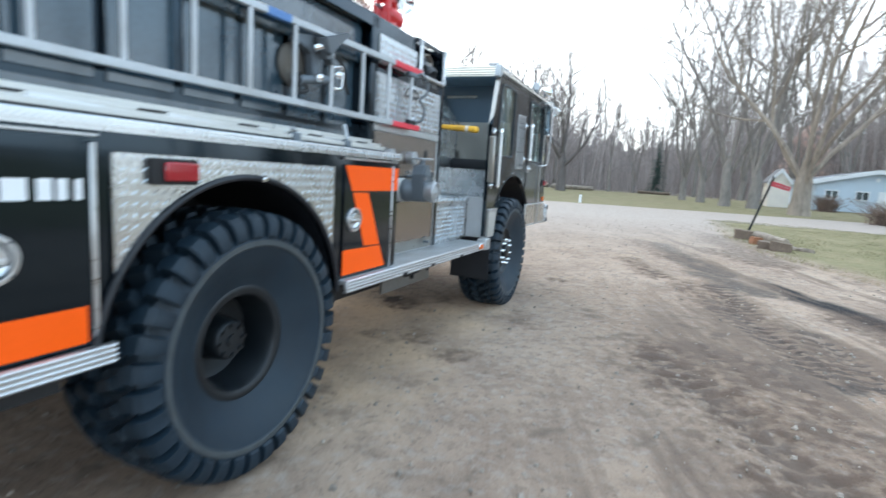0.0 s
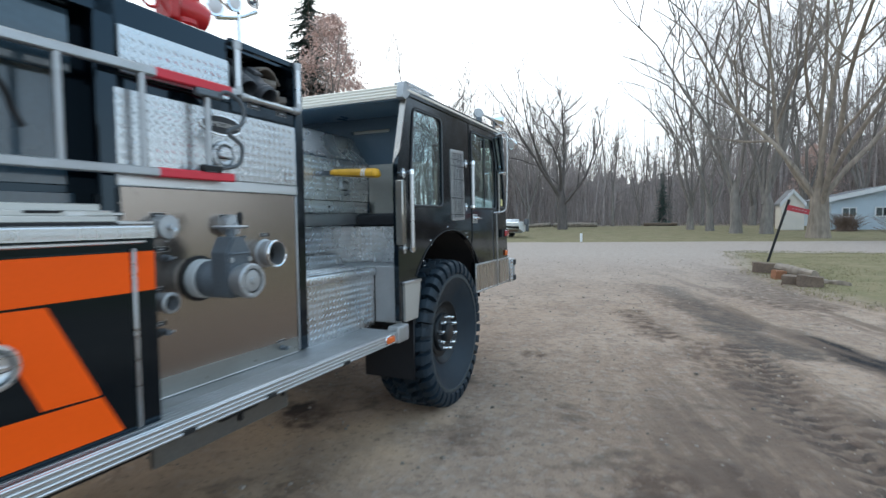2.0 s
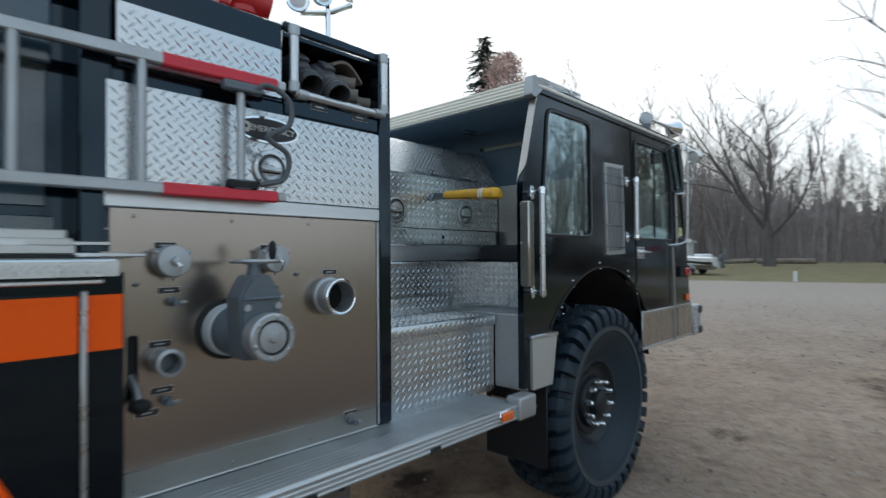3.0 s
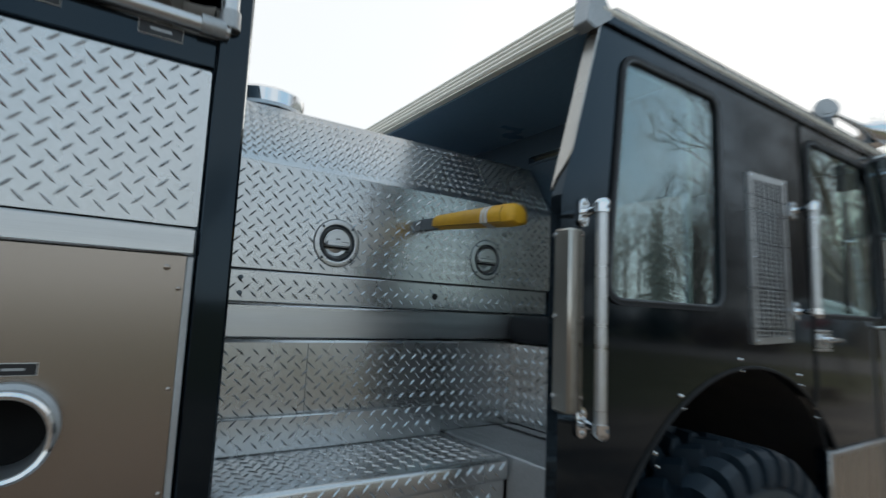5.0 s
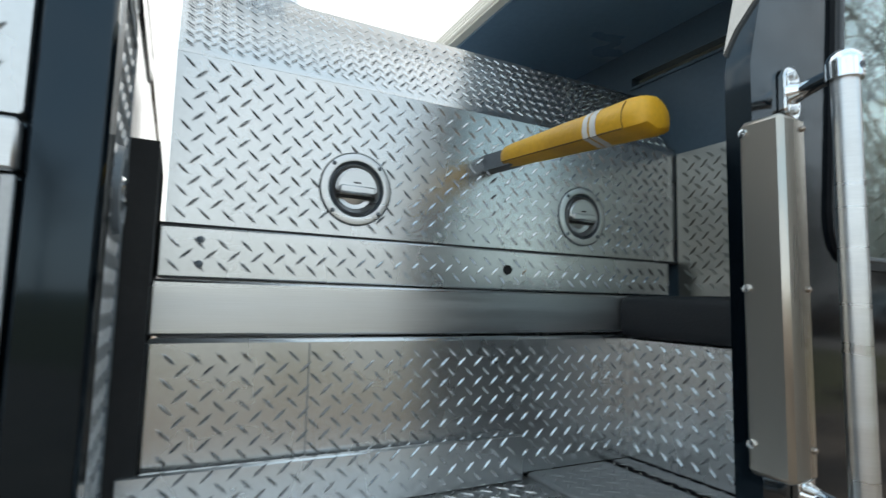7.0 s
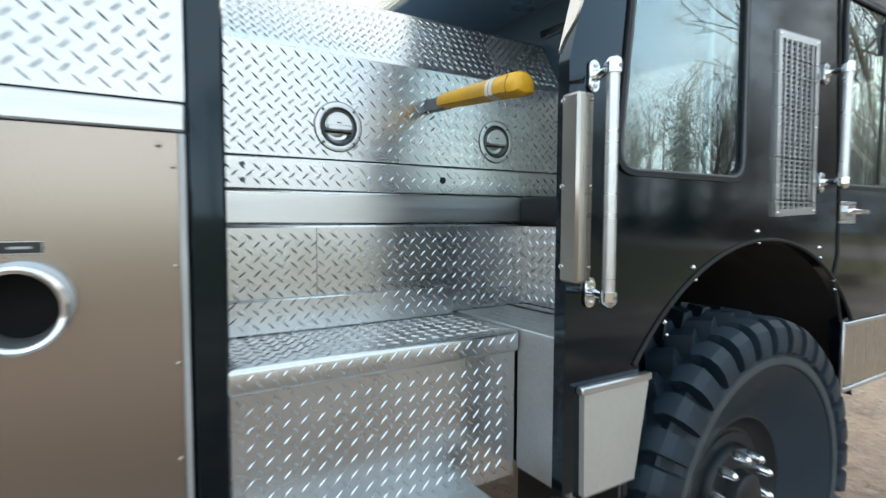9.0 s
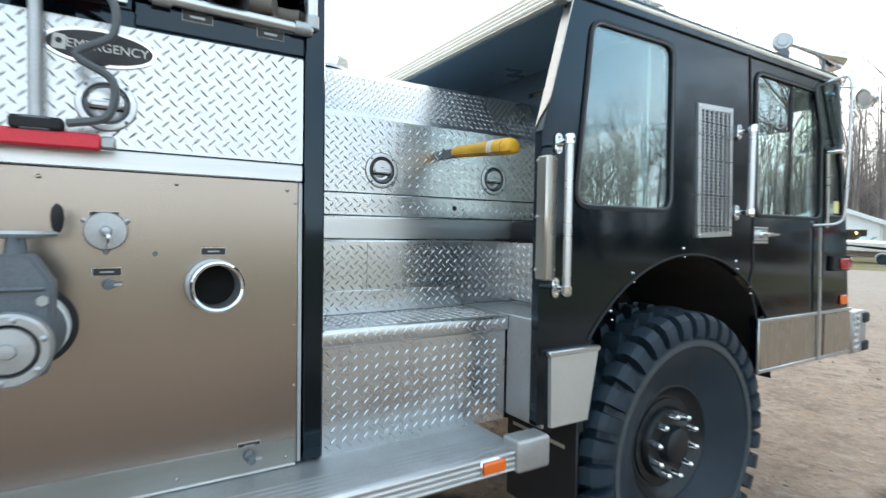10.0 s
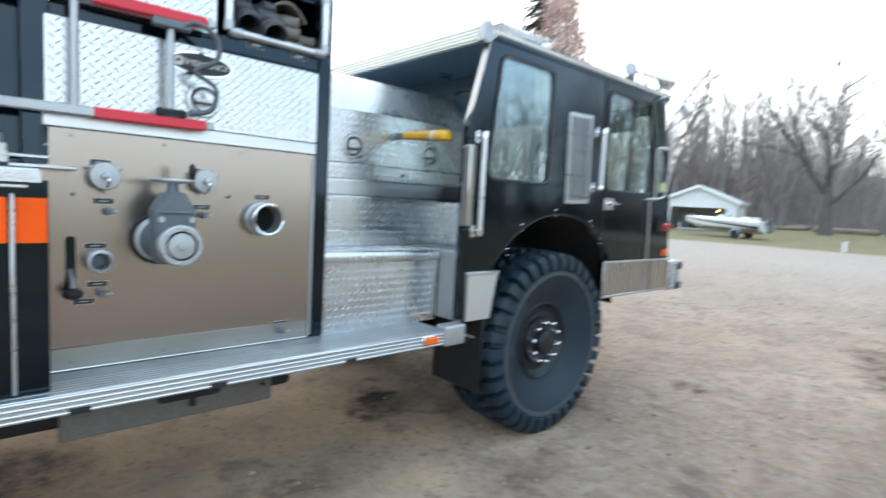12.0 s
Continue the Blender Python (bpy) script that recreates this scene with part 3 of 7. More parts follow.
def d_latch(y, z, x, parent, r=0.070, deep=0.007, proud=0.009):
    """A round recessed paddle latch: flat flange, dark seal, deep dish and a half-round folding grip."""
    x += proud
    c, ax = (x, y, z), (1, 0, 0)
    ring = part("latch", lathe([(-0.002, r * 0.77), (0.002, r * 0.78), (0.0025, r * 0.82), (0.001, r * 0.97), (-0.002, r), (-0.012 - proud, r), (-0.012 - proud, r * 0.77)], c, ax, 36, close=True), ALU, parent, "round metal paddle latch")
    part("flange_seam", lathe([(-proud - 0.002, r), (-proud + 0.0005, r), (-proud + 0.0005, r * 1.012), (-proud - 0.002, r * 1.012)], c, ax, 36, close=True), CAST, ring)
    part("seal", lathe([(0.0005, r * 0.785), (-0.001, r * 0.77), (-deep, r * 0.73), (-deep, r * 0.68), (-deep - 0.003, r * 0.68), (-deep - 0.003, r * 0.78)], c, ax, 36, close=True), CAST, ring)
    part("dish", lathe([(-0.001, r * 0.675), (0.001, r * 0.655), (-0.001, r * 0.635), (-deep, r * 0.52), (-deep - 0.001, r * 0.40), (-deep - 0.004, r * 0.40), (-deep - 0.004, r * 0.69), (-deep, r * 0.69)], c, ax, 32, close=True), ALU, ring, "polished dish")
    part("dish_floor", lathe([(-deep - 0.0015, r * 0.42), (-deep + 0.001, r * 0.34), (-deep + 0.002, 0.001)], c, ax, 24), ALU, ring)
    grip = plate("x", x - 0.003, x + 0.005, circle(y, z, r * 0.575, 22, -9, 189))
    bmesh.ops.bevel(grip, geom=[e for e in grip.edges if len(e.link_faces) == 2 and e.calc_face_angle(0) > 0.9], offset=0.0032, segments=3, affect="EDGES")
    part("grip", grip, ALU, ring, "half-round metal grip")
    # matt black strip that draws the shadow line under the grip
    part("hinge", box(x - deep + 0.001, x - 0.003, y - r * 0.56, y + r * 0.56, z - r * 0.24, z - r * 0.16, 0.001), MATT, ring)
    part("pull_bar", box(x + 0.003, x + 0.011, y - r * 0.50, y + r * 0.50, z - r * 0.15, z + r * 0.07, 0.003), ALU, ring)
    part("catch", box(x + 0.004, x + 0.006, y - 0.007, y + 0.007, z + r * 0.14, z + r * 0.18, 0.0005), MATT, ring)
    for k in range(4):
        a = radians(45 + 90 * k)
        part("screw", lathe([(0, 0.0046), (0.0025, 0.0036), (0.0035, 0.001)], (x + 0.0015, y + r * 0.90 * math.cos(a), z + r * 0.90 * math.sin(a)), (1, 0, 0), 8), CAST, ring)
    return ring


# chassis and running gear
for fx in (-0.80, -1.50):
    part("frame_rail", box(fx - 0.04, fx + 0.04, -1.6, 7.0, 0.62, 0.86, 0.01), MATT, truck, "dirty black chassis rail")
for ay in (HUB_R, HUB_F):
    ax = cyl((-0.25, ay, HUB_Z), (FAR + 0.25, ay, HUB_Z), 0.075, n=16)
    ball((-1.15, ay, HUB_Z), 0.22, ax, squash=(1, 1, 1))
    part("axle", ax, MATT, truck)
part("underbody_tank", box(-1.9, -0.28, 2.42, 3.9, 0.60, 0.86, 0.03), MATT, truck)
part("underside", box(FAR + 0.03, -0.03, -1.6, 0.95, 0.72, 0.80), MATT, truck)
part("drive_shaft", cyl((-1.15, HUB_R, HUB_Z), (-1.15, HUB_F, HUB_Z), 0.05, n=12), MATT, truck)
bracket = part("hanger_plate", box(-0.12, -0.10, 2.98, 3.72, 0.625, 0.75, 0.003), SCUFFED, truck, "scuffed grey metal hanger plate under the board")
part("strap", box(-0.105, -0.08, 3.28, 3.50, 0.70, 0.765, 0.006), MATT, bracket)
part("bolt", cyl((-0.10, 3.68, 0.70), (-0.09, 3.68, 0.70), 0.010, n=8), MATT, bracket)
part("bolt", cyl((-0.09, 3.40, 0.67), (-0.09, 3.40, 0.72), 0.012, n=8), MATT, bracket)
part("muffler", cyl((-0.30, 2.38, 0.66), (-0.30, 2.66, 0.66), 0.075, n=20, bev=0.015), MATT, truck)


def tyre_mesh():
    """One skin: side walls, shoulder lugs with pointed inner ends, crown blocks and wide grooves between them."""
    lugs, cuts = 35, (0.0, 0.04, 0.33, 0.38, 0.44, 0.50, 0.57, 0.63, 0.68, 0.94)
    pitch = 2 * math.pi / lugs
    # across, radius, groove depth, row (o: shoulder lugs, c: crown blocks, g: groove all round, s: smooth), lean of the surface
    half = [(0.010, 0.616, 0.040, "g", 0.0), (0.018, 0.617, 0.048, "c", 0.0), (0.088, 0.616, 0.050, "c", 0.0), (0.094, 0.616, 0.050, "g", 0.0), (0.124, 0.614, 0.052, "g", 0.0), (0.131, 0.614, 0.056, "o", 0.1), (0.158, 0.611, 0.058, "o", 0.2), (0.184, 0.603, 0.056, "o", 0.45), (0.205, 0.582, 0.054, "o", 0.7), (0.214, 0.555, 0.046, "o", 0.9), (0.2165, 0.525, 0.034, "o", 1.0), (0.2150, 0.506, 0.016, "o", 1.0), (0.2050, 0.497, 0.002, "o", 1.0)]
    wall = [(0.2055, 0.492, 1.0), (0.2080, 0.488, 1.0), (0.2090, 0.466, 1.0), (0.2060, 0.460, 1.0), (0.2000, 0.456, 1.0), (0.1960, 0.444, 1.0), (0.1800, 0.405, 1.0), (0.1520, 0.350, 1.0), (0.1280, 0.305, 1.0), (0.1130, 0.268, 1.0), (0.1000, 0.258, 1.0)]
    right = half + [(x, r, 0.0, "s", n) for x, r, n in wall]
    stations = [(-x, r, d, k, -n) for x, r, d, k, n in reversed(right)] + right
    verts, faces, band = [], [], []
    for x, r, d, row, lean in stations:
        slant = pitch * ((0.0 if row == "s" else 0.62 * max(0.0, 0.16 - abs(x)) / 0.16) + (0.0 if x > 0 else 0.5))
        # the inner end of each shoulder lug comes to a blunt point, the crown blocks answer it
        point = 0.0 if row == "s" else (0.026 if 0.12 < abs(x) < 0.135 else (0.020 if 0.085 < abs(x) < 0.10 else 0.0))
        for k in range(lugs):
            for c in cuts:
                groove = {"g": 1.0, "s": 0.0, "o": 1.0 if 0.04 <= c <= 0.33 else 0.0, "c": 1.0 if 0.33 <= c <= 0.63 else 0.0}[row]
                grow = 0.0022 * math.sin(k * 5.3 + x * 40) if row in "oc" else 0.0
                down = d * groove - grow
                a = (k + c) * pitch + slant
                rr = r - down * (1 - abs(lean) * 0.75)
                if row == "o" and not groove and 0.5 < r < 0.56 and c in (0.50, 0.57, 0.63):
                    rr -= 0.004
                middle = 1 - min(1.0, abs(((c - 0.185 + 0.5) % 1.0) - 0.5) * 2) if point else 0.0
                xx = abs(x) - point * (0.5 - middle)
                verts.append((math.copysign(xx, x) - down * lean, rr * math.cos(a), rr * math.sin(a)))
    n = lugs * len(cuts)
    m = len(stations)
    for j in range(m):
        worn = all(stations[q % m][3] == "s" and 0.459 < stations[q % m][1] < 0.489 for q in (j, j + 1))
        for i in range(n):
            faces.append((j * n + i, j * n + (i + 1) % n, (j + 1) % m * n + (i + 1) % n, (j + 1) % m * n + i))
            band.append(1 if worn else 0)
    me = bpy.data.meshes.new("tyre")
    me.from_pydata(verts, [], faces)
    me.polygons.foreach_set("material_index", band)
    bm = bmesh.new()
    bm.from_mesh(me)
    bmesh.ops.recalc_face_normals(bm, faces=bm.faces[:])
    bm.to_mesh(me)
    bm.free()
    me.shade_smooth()
    me.set_sharp_from_angle(angle=radians(24))
    me.materials.append(RUBBER)
    me.materials.append(SCUFFRUBBER)
    return me


def rim_mesh(deep):
    if deep:
        prof = [(0.096, 0.266), (0.112, 0.268), (0.116, 0.258), (0.114, 0.240), (0.108, 0.226), (0.096, 0.218), (0.02, 0.208), (-0.06, 0.200), (-0.07, 0.17), (-0.07, 0.02), (-0.12, 0.02), (-0.12, 0.24), (0.085, 0.25)]
    else:
        prof = [(0.096, 0.266), (0.112, 0.268), (0.114, 0.258), (0.100, 0.246), (0.086, 0.232), (0.080, 0.220), (0.075, 0.212), (0.075, 0.02), (0.0, 0.02), (0.0, 0.24), (0.085, 0.25)]
    bm = lathe(prof, (0, 0, 0), (1, 0, 0), 56, close=True)
    bmesh.ops.recalc_face_normals(bm, faces=bm.faces[:])
    me = bpy.data.meshes.new("rim")
    bm.to_mesh(me)
    bm.free()
    me.shade_smooth()
    me.set_sharp_from_angle(angle=radians(30))
    me.materials.append(RIM)
    return me


TYRE = tyre_mesh()
NUT = lathe([(0.0, 0.019), (0.020, 0.019), (0.026, 0.015), (0.046, 0.014), (0.054, 0.009), (0.057, 0.002)], (0, 0, 0), (1, 0, 0), 10)
NUTMESH = bpy.data.meshes.new("wheel_nut")
NUT.to_mesh(NUTMESH)
NUT.free()
NUTMESH.shade_smooth()
NUTMESH.set_sharp_from_angle(angle=radians(40))
NUTMESH.materials.append(CHROME)
for wy, front in ((HUB_R, False), (HUB_F, True)):
    for side in (1, -1):
        out = 0.145 if front else 0.19
        wx = -out if side == 1 else FAR + out
        turn = Matrix.Translation((wx, wy, HUB_Z)) @ Matrix.Rotation(0 if side == 1 else math.pi, 4, "Z") @ Matrix.Rotation(radians(7 if front else 3), 4, "X") @ Matrix.Diagonal((1, TYRE_SCALE, TYRE_SCALE, 1))
        ty = new("tyre", TYRE)
        ty.parent = truck
        ty.matrix_local = Matrix.Translation(-truck.location) @ turn
        ty["label"] = "chunky black off-road tyre with deep lugs"
        rm = new("rim", rim_mesh(not front))
        rm.parent = ty
        hub = bmesh.new()
        if front:
            lathe([(0.07, 0.165), (0.095, 0.162), (0.110, 0.150), (0.114, 0.085), (0.150, 0.078), (0.158, 0.066), (0.160, 0.002)], (0, 0, 0), (1, 0, 0), 36, bm=hub)
            part("hub_flange", lathe([(0.073, 0.20), (0.082, 0.197), (0.084, 0.15), (0.073, 0.148)], (0, 0, 0), (1, 0, 0), 40), RIM, ty)
        else:
            lathe([(-0.08, 0.110), (0.0, 0.100), (0.03, 0.094), (0.045, 0.090), (0.052, 0.082), (0.054, 0.03), (0.062, 0.028), (0.064, 0.002)], (0, 0, 0), (1, 0, 0), 36, bm=hub)
            for k in range(8):
                a = k * math.pi / 4
                part("bolt", cyl((0.04, 0.07 * math.cos(a), 0.07 * math.sin(a)), (0.064, 0.07 * math.cos(a), 0.07 * math.sin(a)), 0.011, n=8), RIM, ty)
        part("hub", hub, RIM, ty, "black steel wheel hub")
        for k in range(10 if front else 0):
            a = 2 * math.pi * (k + 0.5) / 10
            rr, xx = 0.136, 0.108
            nut = new("wheel_nut", NUTMESH)
            nut.parent = ty
            nut.matrix_local = Matrix.Translation((xx, rr * math.cos(a), rr * math.sin(a)))
            if front and side == 1:
                nut["label"] = "chrome wheel nut"

# rear body: black carcass, arch, doors
outer = [(-1.6, 0.80), (ARCH_Y - ARCH_R, 0.80)] + circle(ARCH_Y, ARCH_Z, ARCH_R, 34, 173, 7) + [(ARCH_Y + ARCH_R, 0.80), (2.95, 0.80), (2.95, 1.502), (-1.6, 1.502)]
body = part("rear_body", plate("x", -0.03, SIDE - 0.006, outer), BLACK, truck, "glossy black rear body side")
part("far_side", box(FAR, FAR + 0.02, -1.6, 2.95, 0.80, 1.47), BLACK, truck)
part("rear_wall", box(FAR + 0.02, -0.03, -1.6, -1.57, 0.80, 2.36), BLACK, truck)
well = bmesh.new()
arc = circle(ARCH_Y, ARCH_Z, ARCH_R, 34, 174, 6)
for (y0, z0), (y1, z1) in zip(arc, arc[1:]):
    vs = [well.verts.new(p) for p in ((-0.028, y0, z0), (-0.028, y1, z1), (-0.75, y1, z1), (-0.75, y0, z0))]
    well.faces.new(vs)
bmesh.ops.remove_doubles(well, verts=well.verts[:], dist=0.0005)
part("wheel_well", well, VINYL, body, "black wheel-arch liner")
part("inner_wall", box(-0.76, -0.75, 0.95, 2.40, 0.5, 1.47), MATT, truck)
lip = pipe([(0.004, y, z) for y, z in circle(ARCH_Y, ARCH_Z, ARCH_R + 0.004, 40, 174, 6)], 0.013, 8)
part("arch_trim", lip, VINYL, body, "black rubber wheel-arch trim")
part("arch_clip", box(0.0, 0.02, 1.735, 1.765, 1.352, 1.372, 0.004), CHROME, body)
# tread plate over the wheel
dp_out = [(1.10, 1.02)] + circle(ARCH_Y, ARCH_Z, ARCH_R + 0.012, 30, 151.5, 26.5) + [(2.262, 1.02), (2.262, 1.435), (1.10, 1.435)]
fend = side_panel("fender_plate", dp_out, PLATE, 0.002, 0.01, label="aluminium tread plate round the wheel arch")
treads((0.0025, 1.10, 1.02), (0, 1, 0), (0, 0, 1), 1.16, 0.415, fend, lambda u, v: math.hypot(1.10 + u - ARCH_Y, 1.02 + v - ARCH_Z) > ARCH_R + 0.024)
rl = part("marker_light", plate("x", 0.002, 0.022, rounded([(1.215, 1.338), (1.405, 1.338), (1.405, 1.425), (1.215, 1.425)], 0.014)), MATT, truck, "red marker light in a black housing")
lens = bmesh.new()
merge(lens, box(0.02, 0.038, 1.262, 1.395, 1.350, 1.415, 0.009))
for k in range(9):
    part("lens_rib", box(0.037, 0.0395, 1.272 + k * 0.0135, 1.280 + k * 0.0135, 1.356, 1.409), REDLENS, rl)
part("lens", lens, REDLENS, rl, "ribbed red lens")
# rear compartment door with stripe and lettering
door = side_panel("compartment_door", rounded([(-0.35, 0.855), (1.03, 0.855), (1.03, 1.455), (-0.35, 1.455)], 0.006), BLACK, 0.004, 0.012, label="black compartment door with an orange stripe")
part("stripe", box(0.003, 0.0055, -0.35, 1.012, 0.862, 0.975), ORANGE, door, "orange reflective stripe")
part("door_edge", box(-0.004, 0.012, 1.028, 1.045, 0.85, 1.46, 0.003), ALU, door, "bright metal door edge")
part("drip_rail", box(0.0, 0.020, -0.5, 1.05, 1.474, 1.486, 0.003), ALU, truck, "bright drip rail")
d_latch(0.765, 1.14, 0.006, door)
for y0, y1 in ((0.62, 0.70), (0.715, 0.785), (0.80, 0.862), (0.885, 0.925), (0.937, 0.965), (0.985, 1.006)):
    part("lettering", box(0.003, 0.0056, y0, y1, 1.292, 1.352), WHITE, door, "pale block lettering")
# front compartment door with the orange Z
fdoor = side_panel("compartment_door", rounded([(2.352, 0.852), (2.852, 0.852), (2.852, 1.452), (2.352, 1.452)], 0.006), BLACK, 0.004, 0.012, label="black compartment door with a broken orange stripe")
part("door_edge", box(-0.004, 0.012, 2.856, 2.868, 0.85, 1.46, 0.003), ALU, fdoor, "bright metal door edge")
for pts in ([(2.352, 1.448), (2.85, 1.448), (2.85, 1.312), (2.425, 1.312)], [(2.432, 1.306), (2.588, 1.302), (2.735, 0.998), (2.562, 1.004)], [(2.352, 0.997), (2.738, 0.992), (2.805, 0.862), (2.352, 0.862)]):
    part("stripe", plate("x", 0.003, 0.0056, rounded(pts, 0.005, 2)), ORANGE, fdoor, "orange reflective stripe")
part("stripe", box(-0.007, -0.0035, 2.870, 2.946, 1.312, 1.448), ORANGE, body, "orange reflective stripe")
part("drip_rail", box(0.0, 0.020, 2.33, 2.90, 1.476, 1.488, 0.003), ALU, truck, "bright drip rail")
d_latch(2.447, 1.158, 0.006, fdoor, 0.066)
post = part("body_end", box(-0.22, -0.008, 2.925, 2.95, 0.845, 1.47, 0.004), BLACK, truck)

# bright ribbed edge strips along the bottom, and the running board
def ribbed(y0, y1, x, z0, z1, parent, name="edge_strip", label="ribbed aluminium edge strip"):
    bm = box(x - 0.02, x, y0, y1, z0, z1, 0.003)
    n = 4
    for k in range(n):
        zc = z0 + (k + 0.5) * (z1 - z0) / n
        pipe([(x, y0 + 0.002, zc), (x, y1 - 0.002, zc)], (z1 - z0) / n * 0.33, 8, bm)
    return part(name, bm, ALU, parent, label)


ribbed(-1.6, 1.085, 0.028, 0.782, 0.850, truck)
board = part("running_board", box(-0.215, 0.030, 2.34, 4.60, 0.815, 0.842, 0.003), DULL, truck, "worn aluminium running board")
ribbed(2.34, 4.60, 0.045, 0.772, 0.842, board)
board_grip = treads((-0.205, 2.96, 0.8420), (1, 0, 0), (0, 1, 0), 0.10, 1.62, board, pitch=0.022, height=0.0006)
board_grip.data.materials[0] = DULL
for k in range(5):
    part("grip_rib", box(-0.088 + k * 0.024, -0.082 + k * 0.024, 2.345, 4.56, 0.8415, 0.8436, 0.0006), DULL, board)
end = part("end_cap", box(-0.02, 0.065, 4.57, 4.71, 0.765, 0.872, 0.012), DULL, board, "cast aluminium end cap of the board")
mk = part("marker_light", box(0.046, 0.056, 4.43, 4.53, 0.785, 0.835, 0.004), CHROME, board, "amber marker light")
part("lens", box(0.055, 0.066, 4.437, 4.523, 0.790, 0.830, 0.006), AMBER, mk, "amber lens")
for yy in (3.02, 3.45, 4.02):
    part("reflector", box(0.046, 0.052, yy - 0.03, yy + 0.03, 0.772, 0.790, 0.002), MATT, board)

# alloy ledge and hatch lids on top of the rear body
ledge = part("top_ledge", plate("y", -1.6, 2.93, [(0.028, 1.494), (0.028, 1.530), (-0.02, 1.538), (-0.33, 1.538), (-0.33, 1.512), (0.0, 1.512), (0.0, 1.494)]), PLATE, truck, "aluminium tread-plate ledge along the body top")
treads((0.0282, 0.30, 1.496), (0, 1, 0), (0, 0, 1), 2.62, 0.034, ledge, pitch=0.0145)
part("edge_roll", pipe([(0.022, -1.6, 1.530), (0.022, 2.925, 1.530)], 0.006, 8), ALU, ledge)
# matt black strip added for the shade in the gap under the lids
part("ledge_gap", box(-0.29, -0.055, -1.5, 2.86, 1.5385, 1.547), MATT, ledge)
for y0, y1 in ((-1.5, 0.62), (0.632, 1.98), (1.992, 2.86)):
    lid = part("hatch_lid", box(-0.29, -0.060, y0, y1, 1.547, 1.570, 0.004), SATIN, truck, "scuffed aluminium hatch lid with hinge slots")
    part("lid_rim", box(-0.24, -0.085, y0, y1, 1.568, 1.588, 0.004), SATIN, lid)
    part("lid_rim", box(-0.29, -0.15, y0, y1, 1.586, 1.612, 0.004), SATIN, lid)
    n = max(2, int((y1 - y0) / 0.40))
    for k in range(n):
        yc = y0 + (k + 0.5) * (y1 - y0) / n
        slot = plate("x", -0.086, -0.0835, [(yc - 0.055, 1.577), (yc + 0.045, 1.577), (yc + 0.060, 1.586), (yc - 0.055, 1.586)])
        part("vent_slot", slot, MATT, lid)
        part("hinge_leaf", plate("x", -0.0845, -0.079, [(yc + 0.06, 1.5705), (yc + 0.28, 1.5705), (yc + 0.28, 1.574), (yc + 0.06, 1.585)]) if yc + 0.28 < y1 else box(-0.0845, -0.079, yc + 0.06, min(y1, yc + 0.12), 1.570, 1.582), ALU, lid)
for yy in (2.03, 2.455):
    clip = part("hold_down", box(-0.085, -0.045, yy - 0.022, yy + 0.022, 1.536, 1.580, 0.005), CAST, truck, "grey hold-down clamp")
    part("lever", cyl((-0.06, yy, 1.585), (-0.085, yy, 1.66 if yy > 2.2 else 1.60), 0.011, n=10), DULL, clip)
    part("pad", box(-0.07, -0.052, yy - 0.014, yy + 0.014, 1.536, 1.548, 0.004), MATT, clip)
part("hatch_rail", box(-0.17, -0.12, 2.80, 3.04, 1.540, 1.552, 0.003), ALU, truck, "aluminium rail end")
part("hatch_rail", box(-0.23, -0.185, 2.70, 2.97, 1.572, 1.584, 0.003), ALU, truck, "aluminium rail end")

# hose bed side above the ledge
bed = part("hose_bed_side", box(BED - 0.03, BED, -1.55, 2.90, 1.556, 2.36), BLACK, truck, "black hose-bed side wall")
part("top_rail", box(BED - 0.05, -0.20, -1.55, 2.98, 2.285, 2.375, 0.008), BLACK, truck, "black top rail")
part("corner_post", box(BED - 0.03, -0.20, 2.895, 2.975, 1.55, 2.36, 0.006), BLACK, truck, "black corner post")
part("bed_floor", box(FAR + 0.02, -0.33, -1.55, 2.93, 2.20, 2.24), MATT, truck)
part("far_bed_side", box(FAR, FAR + 0.03, -1.55, 2.93, 1.47, 2.36), BLACK, truck)
part("bed_top", box(FAR + 0.02, -0.33, -1.55, 2.93, 1.47, 1.53), MATT, truck)
yy = 2.84
while yy > -1.4:
    part("gloss_panel", box(BED, BED + 0.008, yy - 0.275, yy, 1.68, 2.215, 0.003), NAVY, bed, "dark glossy side panel")
    yy -= 0.318
part("upper_skin", box(BED, BED + 0.055, -1.5, 2.845, 2.06, 2.284, 0.010), NAVY, bed, "glossy dark upper side panel")
part("kick_panel", box(BED, BED + 0.008, -1.5, 2.86, 1.58, 1.655, 0.003), NAVY, bed)

# pump house
pump = part("pump_house", box(FAR, PUMP - 0.012, 2.952, 3.995, 0.842, 2.085), BLACK, truck, "black pump-house body")
up = part("pump_house_top", box(FAR, PUMP - 0.012, 2.98, 3.515, 2.085, 2.375, 0.006), BLACK, truck)
part("bin_floor", box(-0.95, PUMP - 0.004, 3.515, 4.0, 2.050, 2.112, 0.004), BLACK, truck, "black bin floor")
part("bin_back", box(-0.97, -0.95, 3.515, 4.0, 2.085, 2.375), BLACK, truck)
part("bin_end", box(-0.95, PUMP - 0.004, 3.97, 4.0, 2.09, 2.385, 0.004), BLACK, truck)
part("far_top", box(FAR, -0.97, 3.56, 4.0, 2.085, 2.375), BLACK, truck)
part("bin_lid", box(-0.95, -0.29, 3.515, 4.0, 2.366, 2.386, 0.003), BLACK, truck)
part("bin_top_rail", box(-0.225, PUMP - 0.002, 3.515, 4.0, 2.352, 2.385, 0.004), BLACK, truck)
